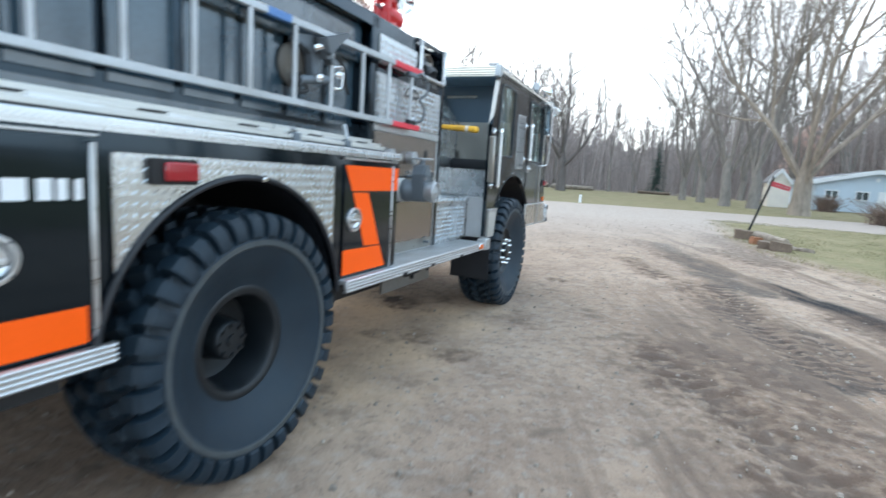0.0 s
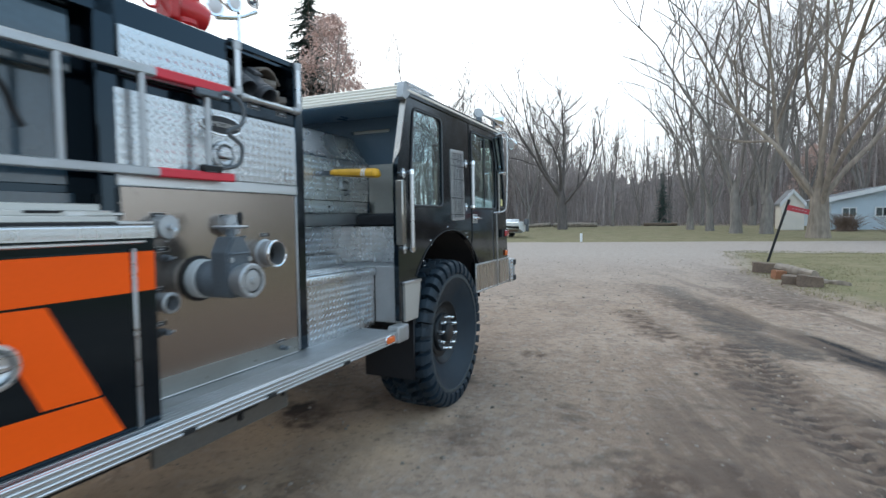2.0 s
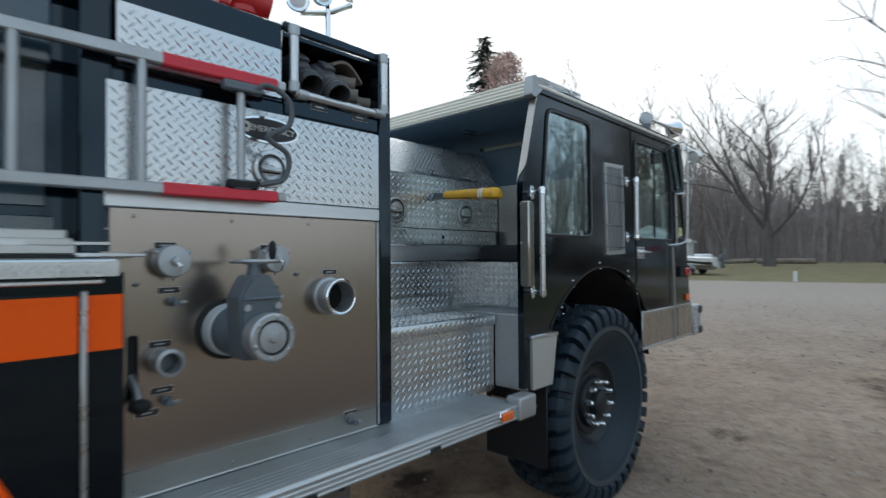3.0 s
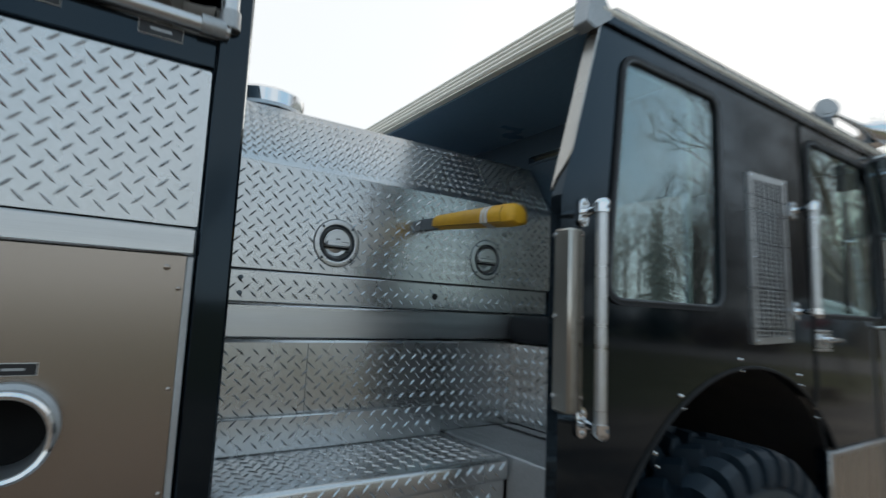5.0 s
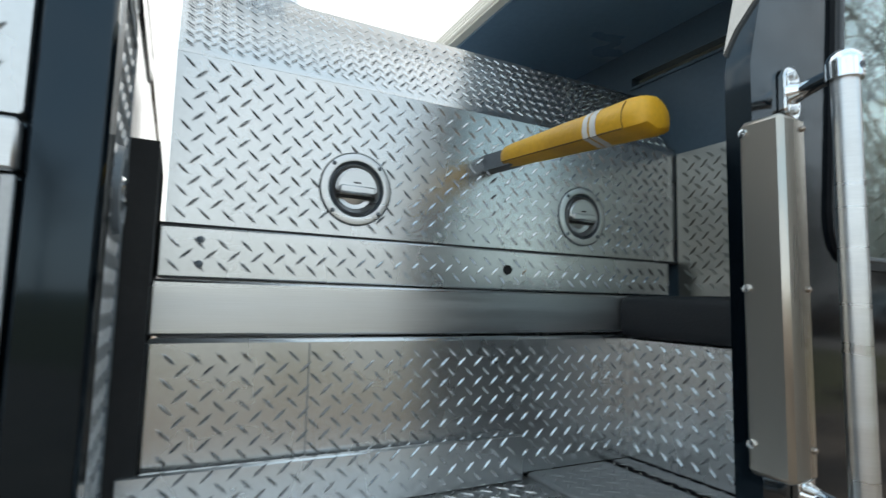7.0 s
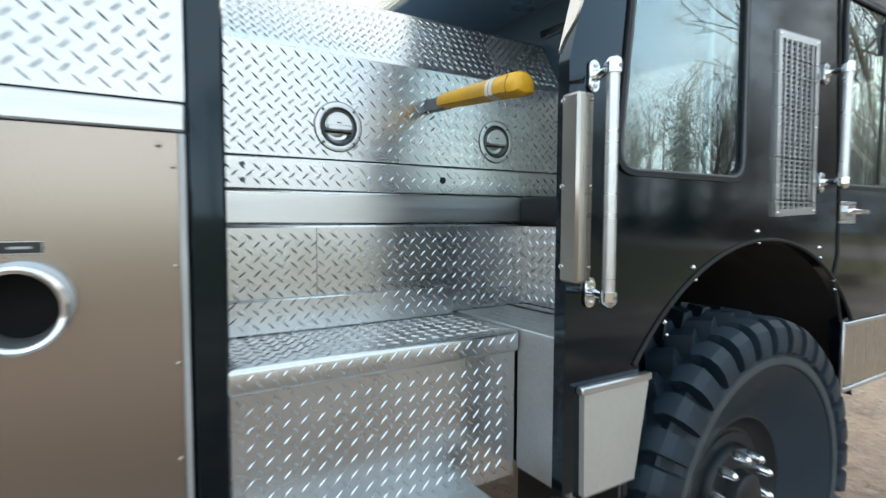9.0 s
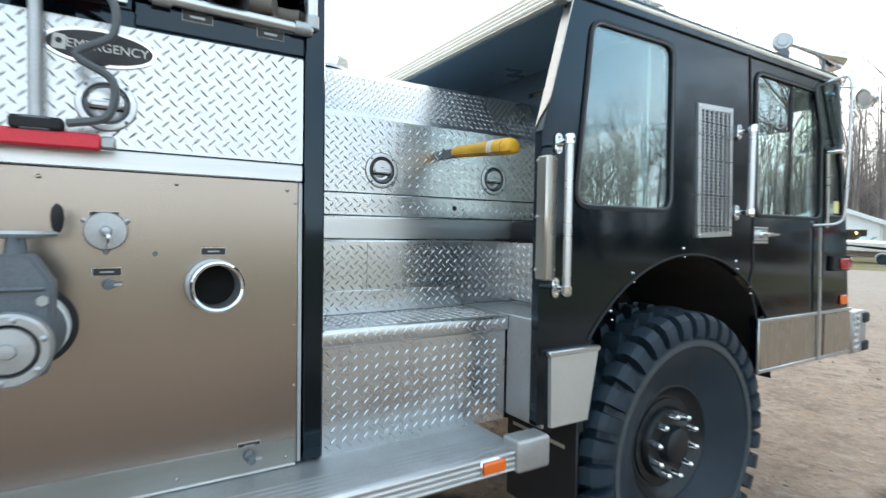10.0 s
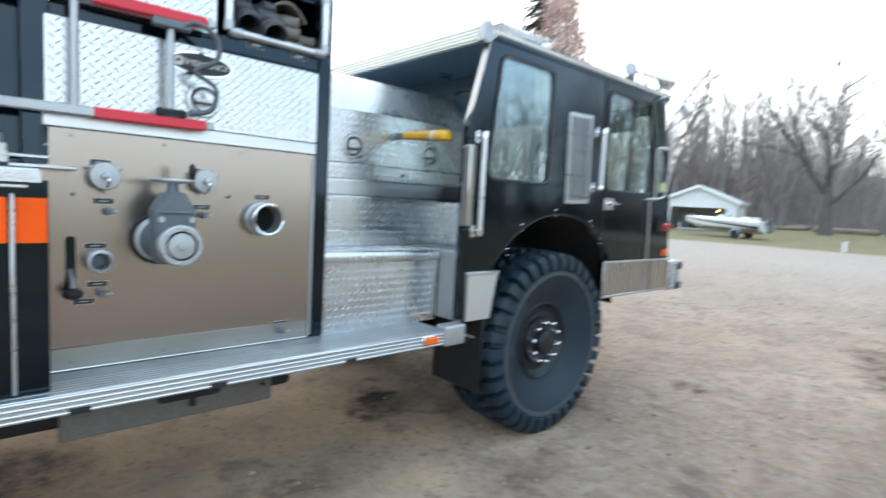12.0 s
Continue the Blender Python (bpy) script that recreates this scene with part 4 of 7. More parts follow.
part("column", box(-0.255, PUMP + 0.006, 3.946, 4.011, 0.845, 2.385, 0.006), BLACK, truck, "glossy black corner column")
sp = part("pump_panel", plate("x", PUMP - 0.012, PUMP, rounded([(2.945, 0.850), (3.940, 0.850), (3.940, 1.680), (2.945, 1.680)], 0.012), [rounded([(3.012, 1.115), (3.042, 1.115), (3.042, 1.315), (3.012, 1.315)], 0.013, 3)]), STEEL, truck, "brushed stainless pump panel")
# added band: the running board's reflection, put in as a strip of duller metal
part("board_reflection", box(PUMP, PUMP + 0.004, 2.95, 3.925, 0.846, 0.925, 0.0015), TONEDSTEEL, sp, "dull band standing in for the running board's reflection")
part("panel_lower_edge", pipe([(PUMP + 0.007, 2.955, 0.8475), (PUMP + 0.007, 3.925, 0.8475)], 0.0035, 6), ALU, sp, "bright folded lower edge")
part("edge_angle", box(PUMP, PUMP + 0.006, 3.931, 3.943, 0.85, 1.68, 0.002), DULL, sp)
for k in range(4):
    screw(3.03 + k * 0.29, 1.658, PUMP, sp)
    screw(3.03 + k * 0.29, 0.872, PUMP + 0.004, sp, 0.006)
for k in range(5):
    screw(2.962, 1.02 + k * 0.15, PUMP, sp, 0.006)
    screw(3.922, 0.90 + k * 0.18, PUMP, sp, 0.006)
part("trim_strip", box(PUMP - 0.01, PUMP + 0.010, 2.952, 3.943, 1.682, 1.732, 0.004), ALU, truck, "smooth aluminium trim strip")
ld = side_panel("side_door", rounded([(2.960, 1.736), (3.943, 1.736), (3.943, 2.040), (2.960, 2.040)], 0.006), PLATE, PUMP + 0.004, 0.014, label="aluminium tread-plate door on the pump house")
treads((PUMP + 0.0045, 2.962, 1.738), (0, 1, 0), (0, 0, 1), 0.978, 0.300, ld)
ud = side_panel("side_door", rounded([(2.985, 2.100), (3.500, 2.100), (3.500, 2.272), (2.985, 2.272)], 0.006), PLATE, PUMP + 0.002, 0.014, label="upper aluminium tread-plate panel")
treads((PUMP + 0.0025, 2.988, 2.102), (0, 1, 0), (0, 0, 1), 0.51, 0.168, ud)
d_latch(3.455, 1.842, PUMP + 0.006, ld, 0.065)
badge = part("badge", plate("x", PUMP + 0.004, PUMP + 0.012, [(3.445 + 0.118 * math.cos(a * math.pi / 20), 1.975 + 0.045 * math.sin(a * math.pi / 20)) for a in range(40)]), CHROME, ld, "oval black badge with a bright rim")
part("badge_face", plate("x", PUMP + 0.011, PUMP + 0.014, [(3.445 + 0.110 * math.cos(a * math.pi / 20), 1.975 + 0.038 * math.sin(a * math.pi / 20)) for a in range(40)]), LABEL, badge)
mk0 = part("badge_mark", plate("x", PUMP + 0.0135, PUMP + 0.015, rounded([(3.346, 1.958), (3.374, 1.958), (3.376, 1.992), (3.350, 1.994)], 0.004, 2)), WHITETAPE, badge, "pale emblem")
part("emblem_core", plate("x", PUMP + 0.0148, PUMP + 0.0158, circle(3.361, 1.977, 0.007, 12)), LABEL, mk0)
word = bpy.data.curves.new("badge_word", "FONT")
word.body, word.size, word.extrude, word.align_x, word.align_y = "EMERGENCY", 0.030, 0.0006, "CENTER", "CENTER"
word_ob = bpy.data.objects.new("badge_word", word)
word_mesh = bpy.data.meshes.new_from_object(word_ob)
bpy.data.objects.remove(word_ob)
word_mesh.transform(Matrix.Translation((PUMP + 0.0148, 3.460, 1.975)) @ Matrix(((0, 0, 1, 0), (1, 0, 0, 0), (0, 1, 0, 0), (0, 0, 0, 1))))
finish("lettering", word_mesh, WHITETAPE, badge, smooth=False)


def name_plate(y, z, parent, x=PUMP, w=0.062, h=0.020):
    p = part("name_plate", box(x, x + 0.002, y - w / 2, y + w / 2, z - h / 2, z + h / 2), WHITETAPE, parent, "small black name plate with pale lettering")
    part("plate_face", box(x + 0.002, x + 0.003, y - w / 2 + 0.0012, y + w / 2 - 0.0012, z - h / 2 + 0.0012, z + h / 2 - 0.0012), LABEL, p)
    part("lettering", box(x + 0.003, x + 0.0036, y - w * 0.24, y + w * 0.24, z - h * 0.10, z + h * 0.10), CASTLIGHT, p)


for y, z in ((3.115, 1.575), (3.450, 1.570), (3.125, 1.440), (3.455, 1.430), (3.10, 1.282), (3.105, 1.145), (3.065, 1.085), (3.700, 1.480), (3.795, 0.925)):
    name_plate(y, z, sp)
for y, z in ((3.66, 2.100), (3.85, 2.096)):
    name_plate(y, z, pump, PUMP - 0.004, 0.075, 0.026)


def cap(y, z, r, chain):
    c = part("outlet_cap", lathe([(0, r * 0.98), (0.03, r * 0.98), (0.032, r * 1.05), (0.052, r * 1.05), (0.058, r * 0.98), (0.060, r * 0.3), (0.075, r * 0.22), (0.078, 0.002)], (PUMP, y, z), (1, 0, 0), 36), CASTLIGHT, sp, "cast aluminium outlet cap")
    for k in range(3):
        a = radians(30 + 120 * k)
        part("lug", cyl((PUMP + 0.042, y + r * 0.95 * math.cos(a), z + r * 0.95 * math.sin(a)), (PUMP + 0.042, y + r * 1.28 * math.cos(a), z + r * 1.28 * math.sin(a)), 0.007, 0.005, 8), CASTLIGHT, c)
    part("handle", pipe(curve_pts([(PUMP + 0.07, y, z), (PUMP + 0.085, y + 0.006, z - 0.015), (PUMP + 0.075, y + 0.002, z - 0.04)]), 0.004, 6), CHROME, c)


cap(3.122, 1.528, 0.046, 0)
cap(3.453, 1.532, 0.044, 1)
sport = part("discharge_port", lathe([(0.0, 0.037), (0.05, 0.037), (0.052, 0.041), (0.075, 0.041), (0.078, 0.037), (0.078, 0.030), (0.012, 0.028), (0.010, 0.002)], (PUMP, 3.105, 1.233), (1, 0, 0), 36), CASTLIGHT, sp, "open threaded discharge port")
part("port_core", lathe([(0.0, 0.026), (0.028, 0.026), (0.032, 0.015), (0.032, 0.002)], (PUMP, 3.105, 1.233), (1, 0, 0), 24), CAST, sport)
bport = part("suction_port", lathe([(0.0, 0.072), (0.006, 0.070), (0.009, 0.0615), (0.046, 0.0605), (0.048, 0.0655), (0.056, 0.0665), (0.060, 0.0635), (0.066, 0.0665), (0.074, 0.066), (0.078, 0.062), (0.077, 0.0565), (0.030, 0.0545), (-0.011, 0.054)], (PUMP, 3.700, 1.389), (1, 0, 0), 44, close=True), CASTLIGHT, sp, "open chrome-rimmed suction port")
part("rim_bead", lathe([(0.070, 0.0665), (0.077, 0.0672), (0.0815, 0.0625), (0.0795, 0.0575), (0.075, 0.057)], (PUMP, 3.700, 1.389), (1, 0, 0), 44, close=True), CHROME, bport, "polished rim bead")
# shallow black disc paints the dark depth of the bore
part("port_core", lathe([(0.0005, 0.0545), (0.004, 0.0545), (0.004, 0.002)], (PUMP, 3.700, 1.389), (1, 0, 0), 32), VOID, bport)
for y, z in ((3.135, 1.405), (3.458, 1.400), (3.115, 1.112), (3.795, 0.895)):
    dv = part("drain_valve", lathe([(0, 0.014), (0.012, 0.014), (0.014, 0.010), (0.03, 0.009), (0.032, 0.012), (0.042, 0.011), (0.043, 0.002)], (PUMP, y, z), (1, 0, 0), 16), CAST, sp, "small grey drain valve")
    part("lever", box(PUMP + 0.03, PUMP + 0.038, y + 0.004, y + 0.030, z - 0.004, z + 0.004, 0.002), DULL, dv)
lev = part("slide_lever", pipe([(PUMP - 0.03, 3.027, 1.20), (PUMP + 0.03, 3.027, 1.165), (PUMP + 0.06, 3.027, 1.128)], 0.011, 10), DULL, sp, "steel slide lever with a black knob")
part("knob", ball((PUMP + 0.072, 3.024, 1.126), 0.028, squash=(1, 1.1, 0.7)), MATT, lev, "black ball knob")
part("slot_back", box(PUMP - 0.05, PUMP - 0.045, 2.99, 3.06, 1.10, 1.33), MATT, sp)
for y, z in ((3.035, 1.46), (3.56, 1.475)):
    part("stud", cyl((PUMP, y, z), (PUMP + 0.012, y, z), 0.006, n=8), CAST, sp)

# the big gate valve
vy, vz = 3.300, 1.307
gv = part("gate_valve", lathe([(0.0, 0.060), (0.060, 0.060), (0.060, 0.072), (0.064, 0.077), (0.104, 0.078), (0.110, 0.074), (0.142, 0.066), (0.16, 0.058), (0.16, 0.002)], (PUMP, vy, vz), (1, 0, 0), 44), CAST, truck, "grey cast gate valve with a hand wheel")
part("seal_ring", lathe([(0.0005, 0.097), (0.010, 0.097), (0.013, 0.093), (0.013, 0.060)], (PUMP, vy, vz), (1, 0, 0), 40), MATT, gv, "black rubber seal ring")
part("collar", lathe([(0.010, 0.083), (0.056, 0.081), (0.060, 0.077), (0.060, 0.058)], (PUMP, vy, vz), (1, 0, 0), 44), COLLAR, gv, "white-painted pipe collar")
vb = plate("x", PUMP + 0.14, PUMP + 0.235, rounded([(vy - 0.056, vz - 0.070), (vy + 0.056, vz - 0.070), (vy + 0.064, vz + 0.03), (vy + 0.066, vz + 0.115), (vy + 0.030, vz + 0.178), (vy - 0.030, vz + 0.178), (vy - 0.066, vz + 0.115), (vy - 0.064, vz + 0.03)], 0.018, 3))
bmesh.ops.bevel(vb, geom=[e for e in vb.edges if len(e.link_faces) == 2 and e.calc_face_angle(0) > 0.9], offset=0.008, segments=2, affect="EDGES")
part("valve_body", vb, CAST, gv, "dark grey valve body")
part("bonnet_rib", box(PUMP + 0.232, PUMP + 0.246, vy - 0.052, vy + 0.052, vz + 0.105, vz + 0.114, 0.003), CAST, gv)
part("stem", cyl((PUMP + 0.188, vy, vz + 0.17), (PUMP + 0.188, vy, vz + 0.218), 0.022, 0.016, 16), CAST, gv)
wheel = lathe([(-0.006, 0.066), (0.0, 0.072), (0.006, 0.066), (0.0, 0.060)], (PUMP + 0.188, vy, vz + 0.218), (0, 0, 1), 32, close=True)
for k in range(4):
    a = k * math.pi / 2 + 0.4
    pipe([(PUMP + 0.188, vy, vz + 0.212), (PUMP + 0.188 + 0.066 * math.cos(a), vy + 0.066 * math.sin(a), vz + 0.218)], 0.006, 6, wheel)
part("hand_wheel", wheel, CASTLIGHT, gv, "pale metal hand wheel")
part("crank_knob", lathe([(0, 0.006), (0.01, 0.010), (0.03, 0.013), (0.052, 0.010), (0.060, 0.003)], (PUMP + 0.175, vy + 0.068, vz + 0.222), (0, 0, 1), 14), MATT, gv, "black crank knob")
vc = part("valve_cap", lathe([(0.235, 0.062), (0.262, 0.064), (0.264, 0.070), (0.300, 0.070), (0.306, 0.065), (0.306, 0.051), (0.298, 0.049), (0.298, 0.045), (0.303, 0.042), (0.305, 0.016), (0.312, 0.013), (0.313, 0.002)], (PUMP, vy, vz), (1, 0, 0), 44), CASTLIGHT, gv, "round cast valve cap")
part("seal", lathe([(0.2985, 0.050), (0.302, 0.048), (0.2985, 0.044), (0.297, 0.047)], (PUMP, vy, vz), (1, 0, 0), 40, close=True), MATT, vc)
for k in range(6):
    a = radians(20 + 60 * k)
    part("lug", ball((PUMP + 0.302, vy + 0.059 * math.cos(a), vz + 0.059 * math.sin(a)), 0.008, u=8, v=6), CASTLIGHT, vc)
for k in (-1, 1):
    part("bolt", cyl((PUMP + 0.232, vy + k * 0.048, vz + 0.085), (PUMP + 0.246, vy + k * 0.048, vz + 0.085), 0.011, n=6), CASTLIGHT, gv)

# front face of the pump house, seen through the crew step
# duller than other tread plate: the cab blocking its light is put into the metal
fp = part("end_panel", box(-0.47, -0.235, 3.996, 4.004, 0.88, 2.05, 0.003), DULL, truck, "aluminium tread plate on the pump-house end")
treads((-0.24, 4.0045, 0.90), (-1, 0, 0), (0, 0, 1), 0.22, 1.13, fp).data.materials[0] = DULL
for x0, x1, z0, z1 in ((-0.262, -0.252, 1.02, 1.93), (-0.455, -0.445, 1.02, 1.93), (-0.445, -0.262, 1.02, 1.03), (-0.445, -0.262, 1.92, 1.93)):
    part("door_seam", box(x0, x1, 4.004, 4.008, z0, z1, 0.001), CAST, fp)
ringl = part("latch", lathe([(0, 0.055), (0.008, 0.053), (0.009, 0.04), (0.002, 0.036), (0.002, 0.002)], (-0.35, 4.006, 1.70), (0, 1, 0), 28), CAST, fp)
part("grip", box(-0.385, -0.315, 4.008, 4.018, 1.685, 1.712, 0.003), CHROME, ringl)

# crew step and engine cover
EC = -0.568
stepbox = part("step_box", box(-0.52, PUMP - 0.005, 4.006, 4.722, 0.842, 1.205), PLATE, truck, "aluminium tread-plate step box")
treads((PUMP - 0.0045, 4.012, 0.85), (0, 1, 0), (0, 0, 1), 0.70, 0.335, stepbox)
tread = part("step_top", box(-0.53, PUMP + 0.012, 4.004, 4.726, 1.180, 1.236, 0.010), PLATE, stepbox, "folded tread-plate step edge")
treads((PUMP + 0.0125, 4.014, 1.184), (0, 1, 0), (0, 0, 1), 0.70, 0.046, tread, pitch=0.0225)
treads((-0.52, 4.014, 1.2363), (1, 0, 0), (0, 1, 0), 0.32, 0.70, tread, height=0.0017)
part("skirt", box(PUMP - 0.002, -0.004, 4.728, 4.740, 0.862, 1.236, 0.003), DULL, truck, "plain grey metal skirt")
fl = part("crew_floor", box(-0.50, -0.012, 4.728, 5.0, 1.226, 1.240, 0.004), DULL, truck, "grey crew-area floor plate")
# bars take the duller metal, which puts the floor's shade into their colour
treads((-0.49, 4.735, 1.2403), (1, 0, 0), (0, 1, 0), 0.47, 0.27, fl, height=0.0014).data.materials[0] = DULL
riser = part("riser_plate", box(-0.485, -0.470, 4.02, 4.700, 1.236, 1.322, 0.003), PLATE, truck, "low tread-plate riser")
treads((-0.4695, 4.03, 1.24), (0, 1, 0), (0, 0, 1), 0.66, 0.08, riser)
low = part("lower_panel", box(-0.53, -0.497, 4.045, 5.015, 1.236, 1.508, 0.006), PLATE, truck, "tread-plate lower panel")
treads((-0.4965, 4.06, 1.242), (0, 1, 0), (0, 0, 1), 0.95, 0.262, low)
part("panel_seam", box(-0.4972, -0.4960, 4.2835, 4.2850, 1.24, 1.50), CAST, low)
part("flat_bar", box(EC, -0.515, 4.045, 5.05, 1.512, 1.598, 0.004), ALU, truck, "smooth aluminium bar")
strip = part("strip_panel", box(-0.62, -0.548, 4.05, 5.20, 1.602, 1.686, 0.003), PLATE, truck, "tread-plate strip")
treads((-0.5475, 4.055, 1.606), (0, 1, 0), (0, 0, 1), 1.13, 0.078, strip)
for y, z in ((4.11, 1.665), (4.11, 1.625)):
    part("bolt", lathe([(0, 0.0065), (0.003, 0.006), (0.005, 0.003), (0.005, 0.001)], (-0.5475, y, z), (1, 0, 0), 10), CAST, strip)
part("bolt_hole", lathe([(0, 0.0105), (0.003, 0.010), (0.003, 0.002)], (-0.5475, 4.708, 1.645), (1, 0, 0), 14), MATT, strip)
cover = plate("y", 4.055, 5.255, [(EC - 0.030, 1.690), (EC - 0.030, 1.9835), (EC, 1.9835), (EC - 0.010, 1.996), (-0.700, 2.190), (-0.720, 2.198), (FAR + 0.72, 2.198), (FAR + 0.70, 2.190), (FAR - EC, 1.982), (FAR - EC, 1.236), (-0.62, 1.236), (-0.62, 1.690)])
cov = part("engine_cover", cover, PLATE, truck, "aluminium tread-plate engine cover")
part("front_skin", plate("x", EC - 0.029, EC, [(4.055, 1.690), (5.255, 1.690), (5.255, 1.983), (4.055, 1.983)], [circle(yy, 1.783, 0.056, 28) for yy in (4.374, 4.930)]), PLATE, cov)
treads((EC + 0.0005, 4.06, 1.694), (0, 1, 0), (0, 0, 1), 1.18, 0.285, cov, lambda u, v: math.hypot(4.06 + u - 4.372, 1.694 + v - 1.778) > 0.072 and math.hypot(4.06 + u - 4.925, 1.694 + v - 1.778) > 0.072)
sl = Vector((-0.122, 0, 0.194)).normalized()
treads((EC - 0.0095, 4.06, 1.998), (0, 1, 0), tuple(sl), 1.18, 0.22, cov, pitch=0.0180, height=0.0013)
d_latch(4.374, 1.783, EC + 0.002, cov, 0.070, 0.012, 0.001)
d_latch(4.930, 1.783, EC + 0.002, cov, 0.070, 0.012, 0.001)
part("cover_edge", box(EC - 0.01, EC + 0.004, 4.05, 5.255, 1.686, 1.692), MATT, cov)
stack = part("intake_cap", lathe([(0.052, 0.092), (0.050, 0.122), (0.058, 0.131), (0.098, 0.131), (0.108, 0.120), (0.114, 0.06), (0.116, 0.002), (0.060, 0.002)], (-0.86, 4.208, 2.162), (0, 0, 1), 44, close=True), CHROME, truck, "chrome intake cap on the engine cover")
part("neck", cyl((-0.86, 4.208, 2.17), (-0.86, 4.208, 2.220), 0.098, n=36), MATT, stack, "black intake neck")
# matt black block added to darken the open gap beside the engine cover
part("gap_filler", box(-0.75, -0.475, 4.005, 4.045, 1.24, 1.80), MATT, truck)
# padded yellow grab handle
p0, p1 = Vector((-0.562, 4.672, 1.873)), Vector((-0.130, 4.685, 1.849))
d = (p1 - p0).normalized()
gh = part("grab_handle", pipe([p0 - d * 0.03, p0 + d * 0.09], 0.024, 4), CAST, truck, "grab handle wrapped in yellow vinyl padding")
front = Vector((0, 0, 1)).cross(d)
front = front if front.y < 0 else -front
SECTION = [-24 + 229 * k / 13 for k in range(14)]


def pad_loft(stations, closed_end=True):
    """Padding sewn from one sheet: rounded above, with a crease along the flat underside."""
    bm, rings = bmesh.new(), []
    for s, r in stations:
        ring = []
        for q, deg in enumerate(SECTION):
            bump = 1 + 0.022 * math.sin(31 * s + 1.3 * q) * math.sin(17 * s + 0.7 * q)
            ring.append(bm.verts.new(p0 + d * s + (front * math.cos(radians(deg)) + Vector((0, 0, 1)) * math.sin(radians(deg))) * r * bump))
        ring.append(bm.verts.new(p0 + d * s - Vector((0, 0, 1)) * r * 0.66))
        rings.append(ring)
    n = len(rings[0])
    for ra, rb in zip(rings, rings[1:]):
        for k in range(n):
            bm.faces.new((ra[k], ra[(k + 1) % n], rb[(k + 1) % n], rb[k]))
    if closed_end:
        bm.faces.new(rings[-1])
        bm.faces.new(rings[0])
    bmesh.ops.recalc_face_normals(bm, faces=bm.faces)
    return bm


def pad_radius(s):
    return 0.028 + 0.010 * (s - 0.08) / 0.32


pad = part("padding", pad_loft([(0.068, 0.022), (0.074, 0.027)] + [(0.088 + 0.032 * k, pad_radius(0.088 + 0.032 * k)) for k in range(10)] + [(0.398, 0.0384), (0.416, 0.0374), (0.428, 0.033), (0.434, 0.025), (0.436, 0.011)]), YELLOW, gh, "worn yellow vinyl padding")
low_edge = lambda s, k=1.0: p0 + d * s + (front * math.cos(radians(-24)) + Vector((0, 0, 1)) * math.sin(radians(-24))) * pad_radius(s) * k
part("seam", pipe([low_edge(s, 1.0) for s in (0.076, 0.16, 0.25, 0.33, 0.398)], 0.0012, 5), SEAM, pad, "dark sewn seam")
part("seam", pipe([p0 + d * 0.400 + (front * math.cos(radians(g)) + Vector((0, 0, 1)) * math.sin(radians(g))) * 0.0385 for g in (-24, -6, 12, 30, 44)], 0.0010, 5), SEAM, pad)
for s0, s1 in ((0.316, 0.328), (0.332, 0.346)):
    part("tape_band", pad_loft([(s0, pad_radius(s0) + 0.001), (s1, pad_radius(s1) + 0.001)], False), WHITETAPE, gh, "white tape band")

# cab
CABTOP, CABREAR = 2.375, 4.70
arch_pts = circle(FARCH_Y, FARCH_Z, FARCH_R, 34, 141, 38)
cab_out = [(CABREAR, 0.88), (4.955, 0.88), (4.962, 1.17)] + arch_pts + [(6.095, 1.15), (6.12, 0.885), (7.12, 0.885), (7.085, 1.15), (6.985, 1.86), (6.80, CABTOP), (4.836, CABTOP), (4.708, 1.915), (CABREAR, 1.88)]
W1 = [(4.868, 1.653), (5.396, 1.653), (5.386, 2.302), (4.937, 2.302)]
W2 = [(6.055, 1.655), (6.690, 1.655), (6.665, 2.15), (6.600, 2.305), (6.025, 2.305)]
W3 = [(6.765, 1.67), (6.955, 1.67), (6.925, 1.90), (6.800, 2.22), (6.745, 2.22)]
cab = part("cab_side", plate("x", -0.035, SIDE, cab_out, [rounded(W1, 0.055), rounded(W2, 0.05), rounded(W3, 0.03)]), BLACK, truck, "glossy black cab side")
far_cab = part("cab_side", plate("x", FAR, FAR + 0.035, cab_out, [rounded(W1, 0.055), rounded(W2, 0.05), rounded(W3, 0.03)]), BLACK, truck, "glossy black cab side")
for W, r in ((W1, 0.055), (W2, 0.05), (W3, 0.03)):
    outerw, innerw = rounded(grown(W, 0.019), r + 0.018), rounded(W, r)
    rim = plate("x", -0.012, 0.007, outerw, [innerw])
    part("window_gasket", rim, VINYL, cab, "black rubber window gasket")
    bead = rounded(grown(W, 0.004), r)
    part("gasket_bead", pipe([(0.007, y, z) for y, z in bead + bead[:1]], 0.004, 6), CABLE, cab, "grey bead of the window gasket")
    pane = plate("x", -0.007, -0.003, rounded(grown(W, 0.006), r + 0.005))
    pa = part("window_pane", pane, GLASS, cab, "tinted cab window reflecting the trees")
    pa.visible_shadow = False
    pf = part("window_pane", plate("x", FAR + 0.017, FAR + 0.022, rounded(grown(W, 0.006), r + 0.005)), GLASS, far_cab)
    pf.visible_shadow = False
part("window_bar", box(-0.002, 0.005, 6.345, 6.372, 1.66, 2.30, 0.004), VINYL, cab, "black sliding-window bar")
roof = part("cab_roof", plate("x", FAR - 0.01, 0.012, [(4.788, CABTOP), (6.86, CABTOP), (6.875, CABTOP + 0.02), (6.85, CABTOP + 0.048), (6.80, CABTOP + 0.055), (5.10, CABTOP + 0.055), (4.80, CABTOP + 0.014)]), BLACK, truck, "black cab roof")
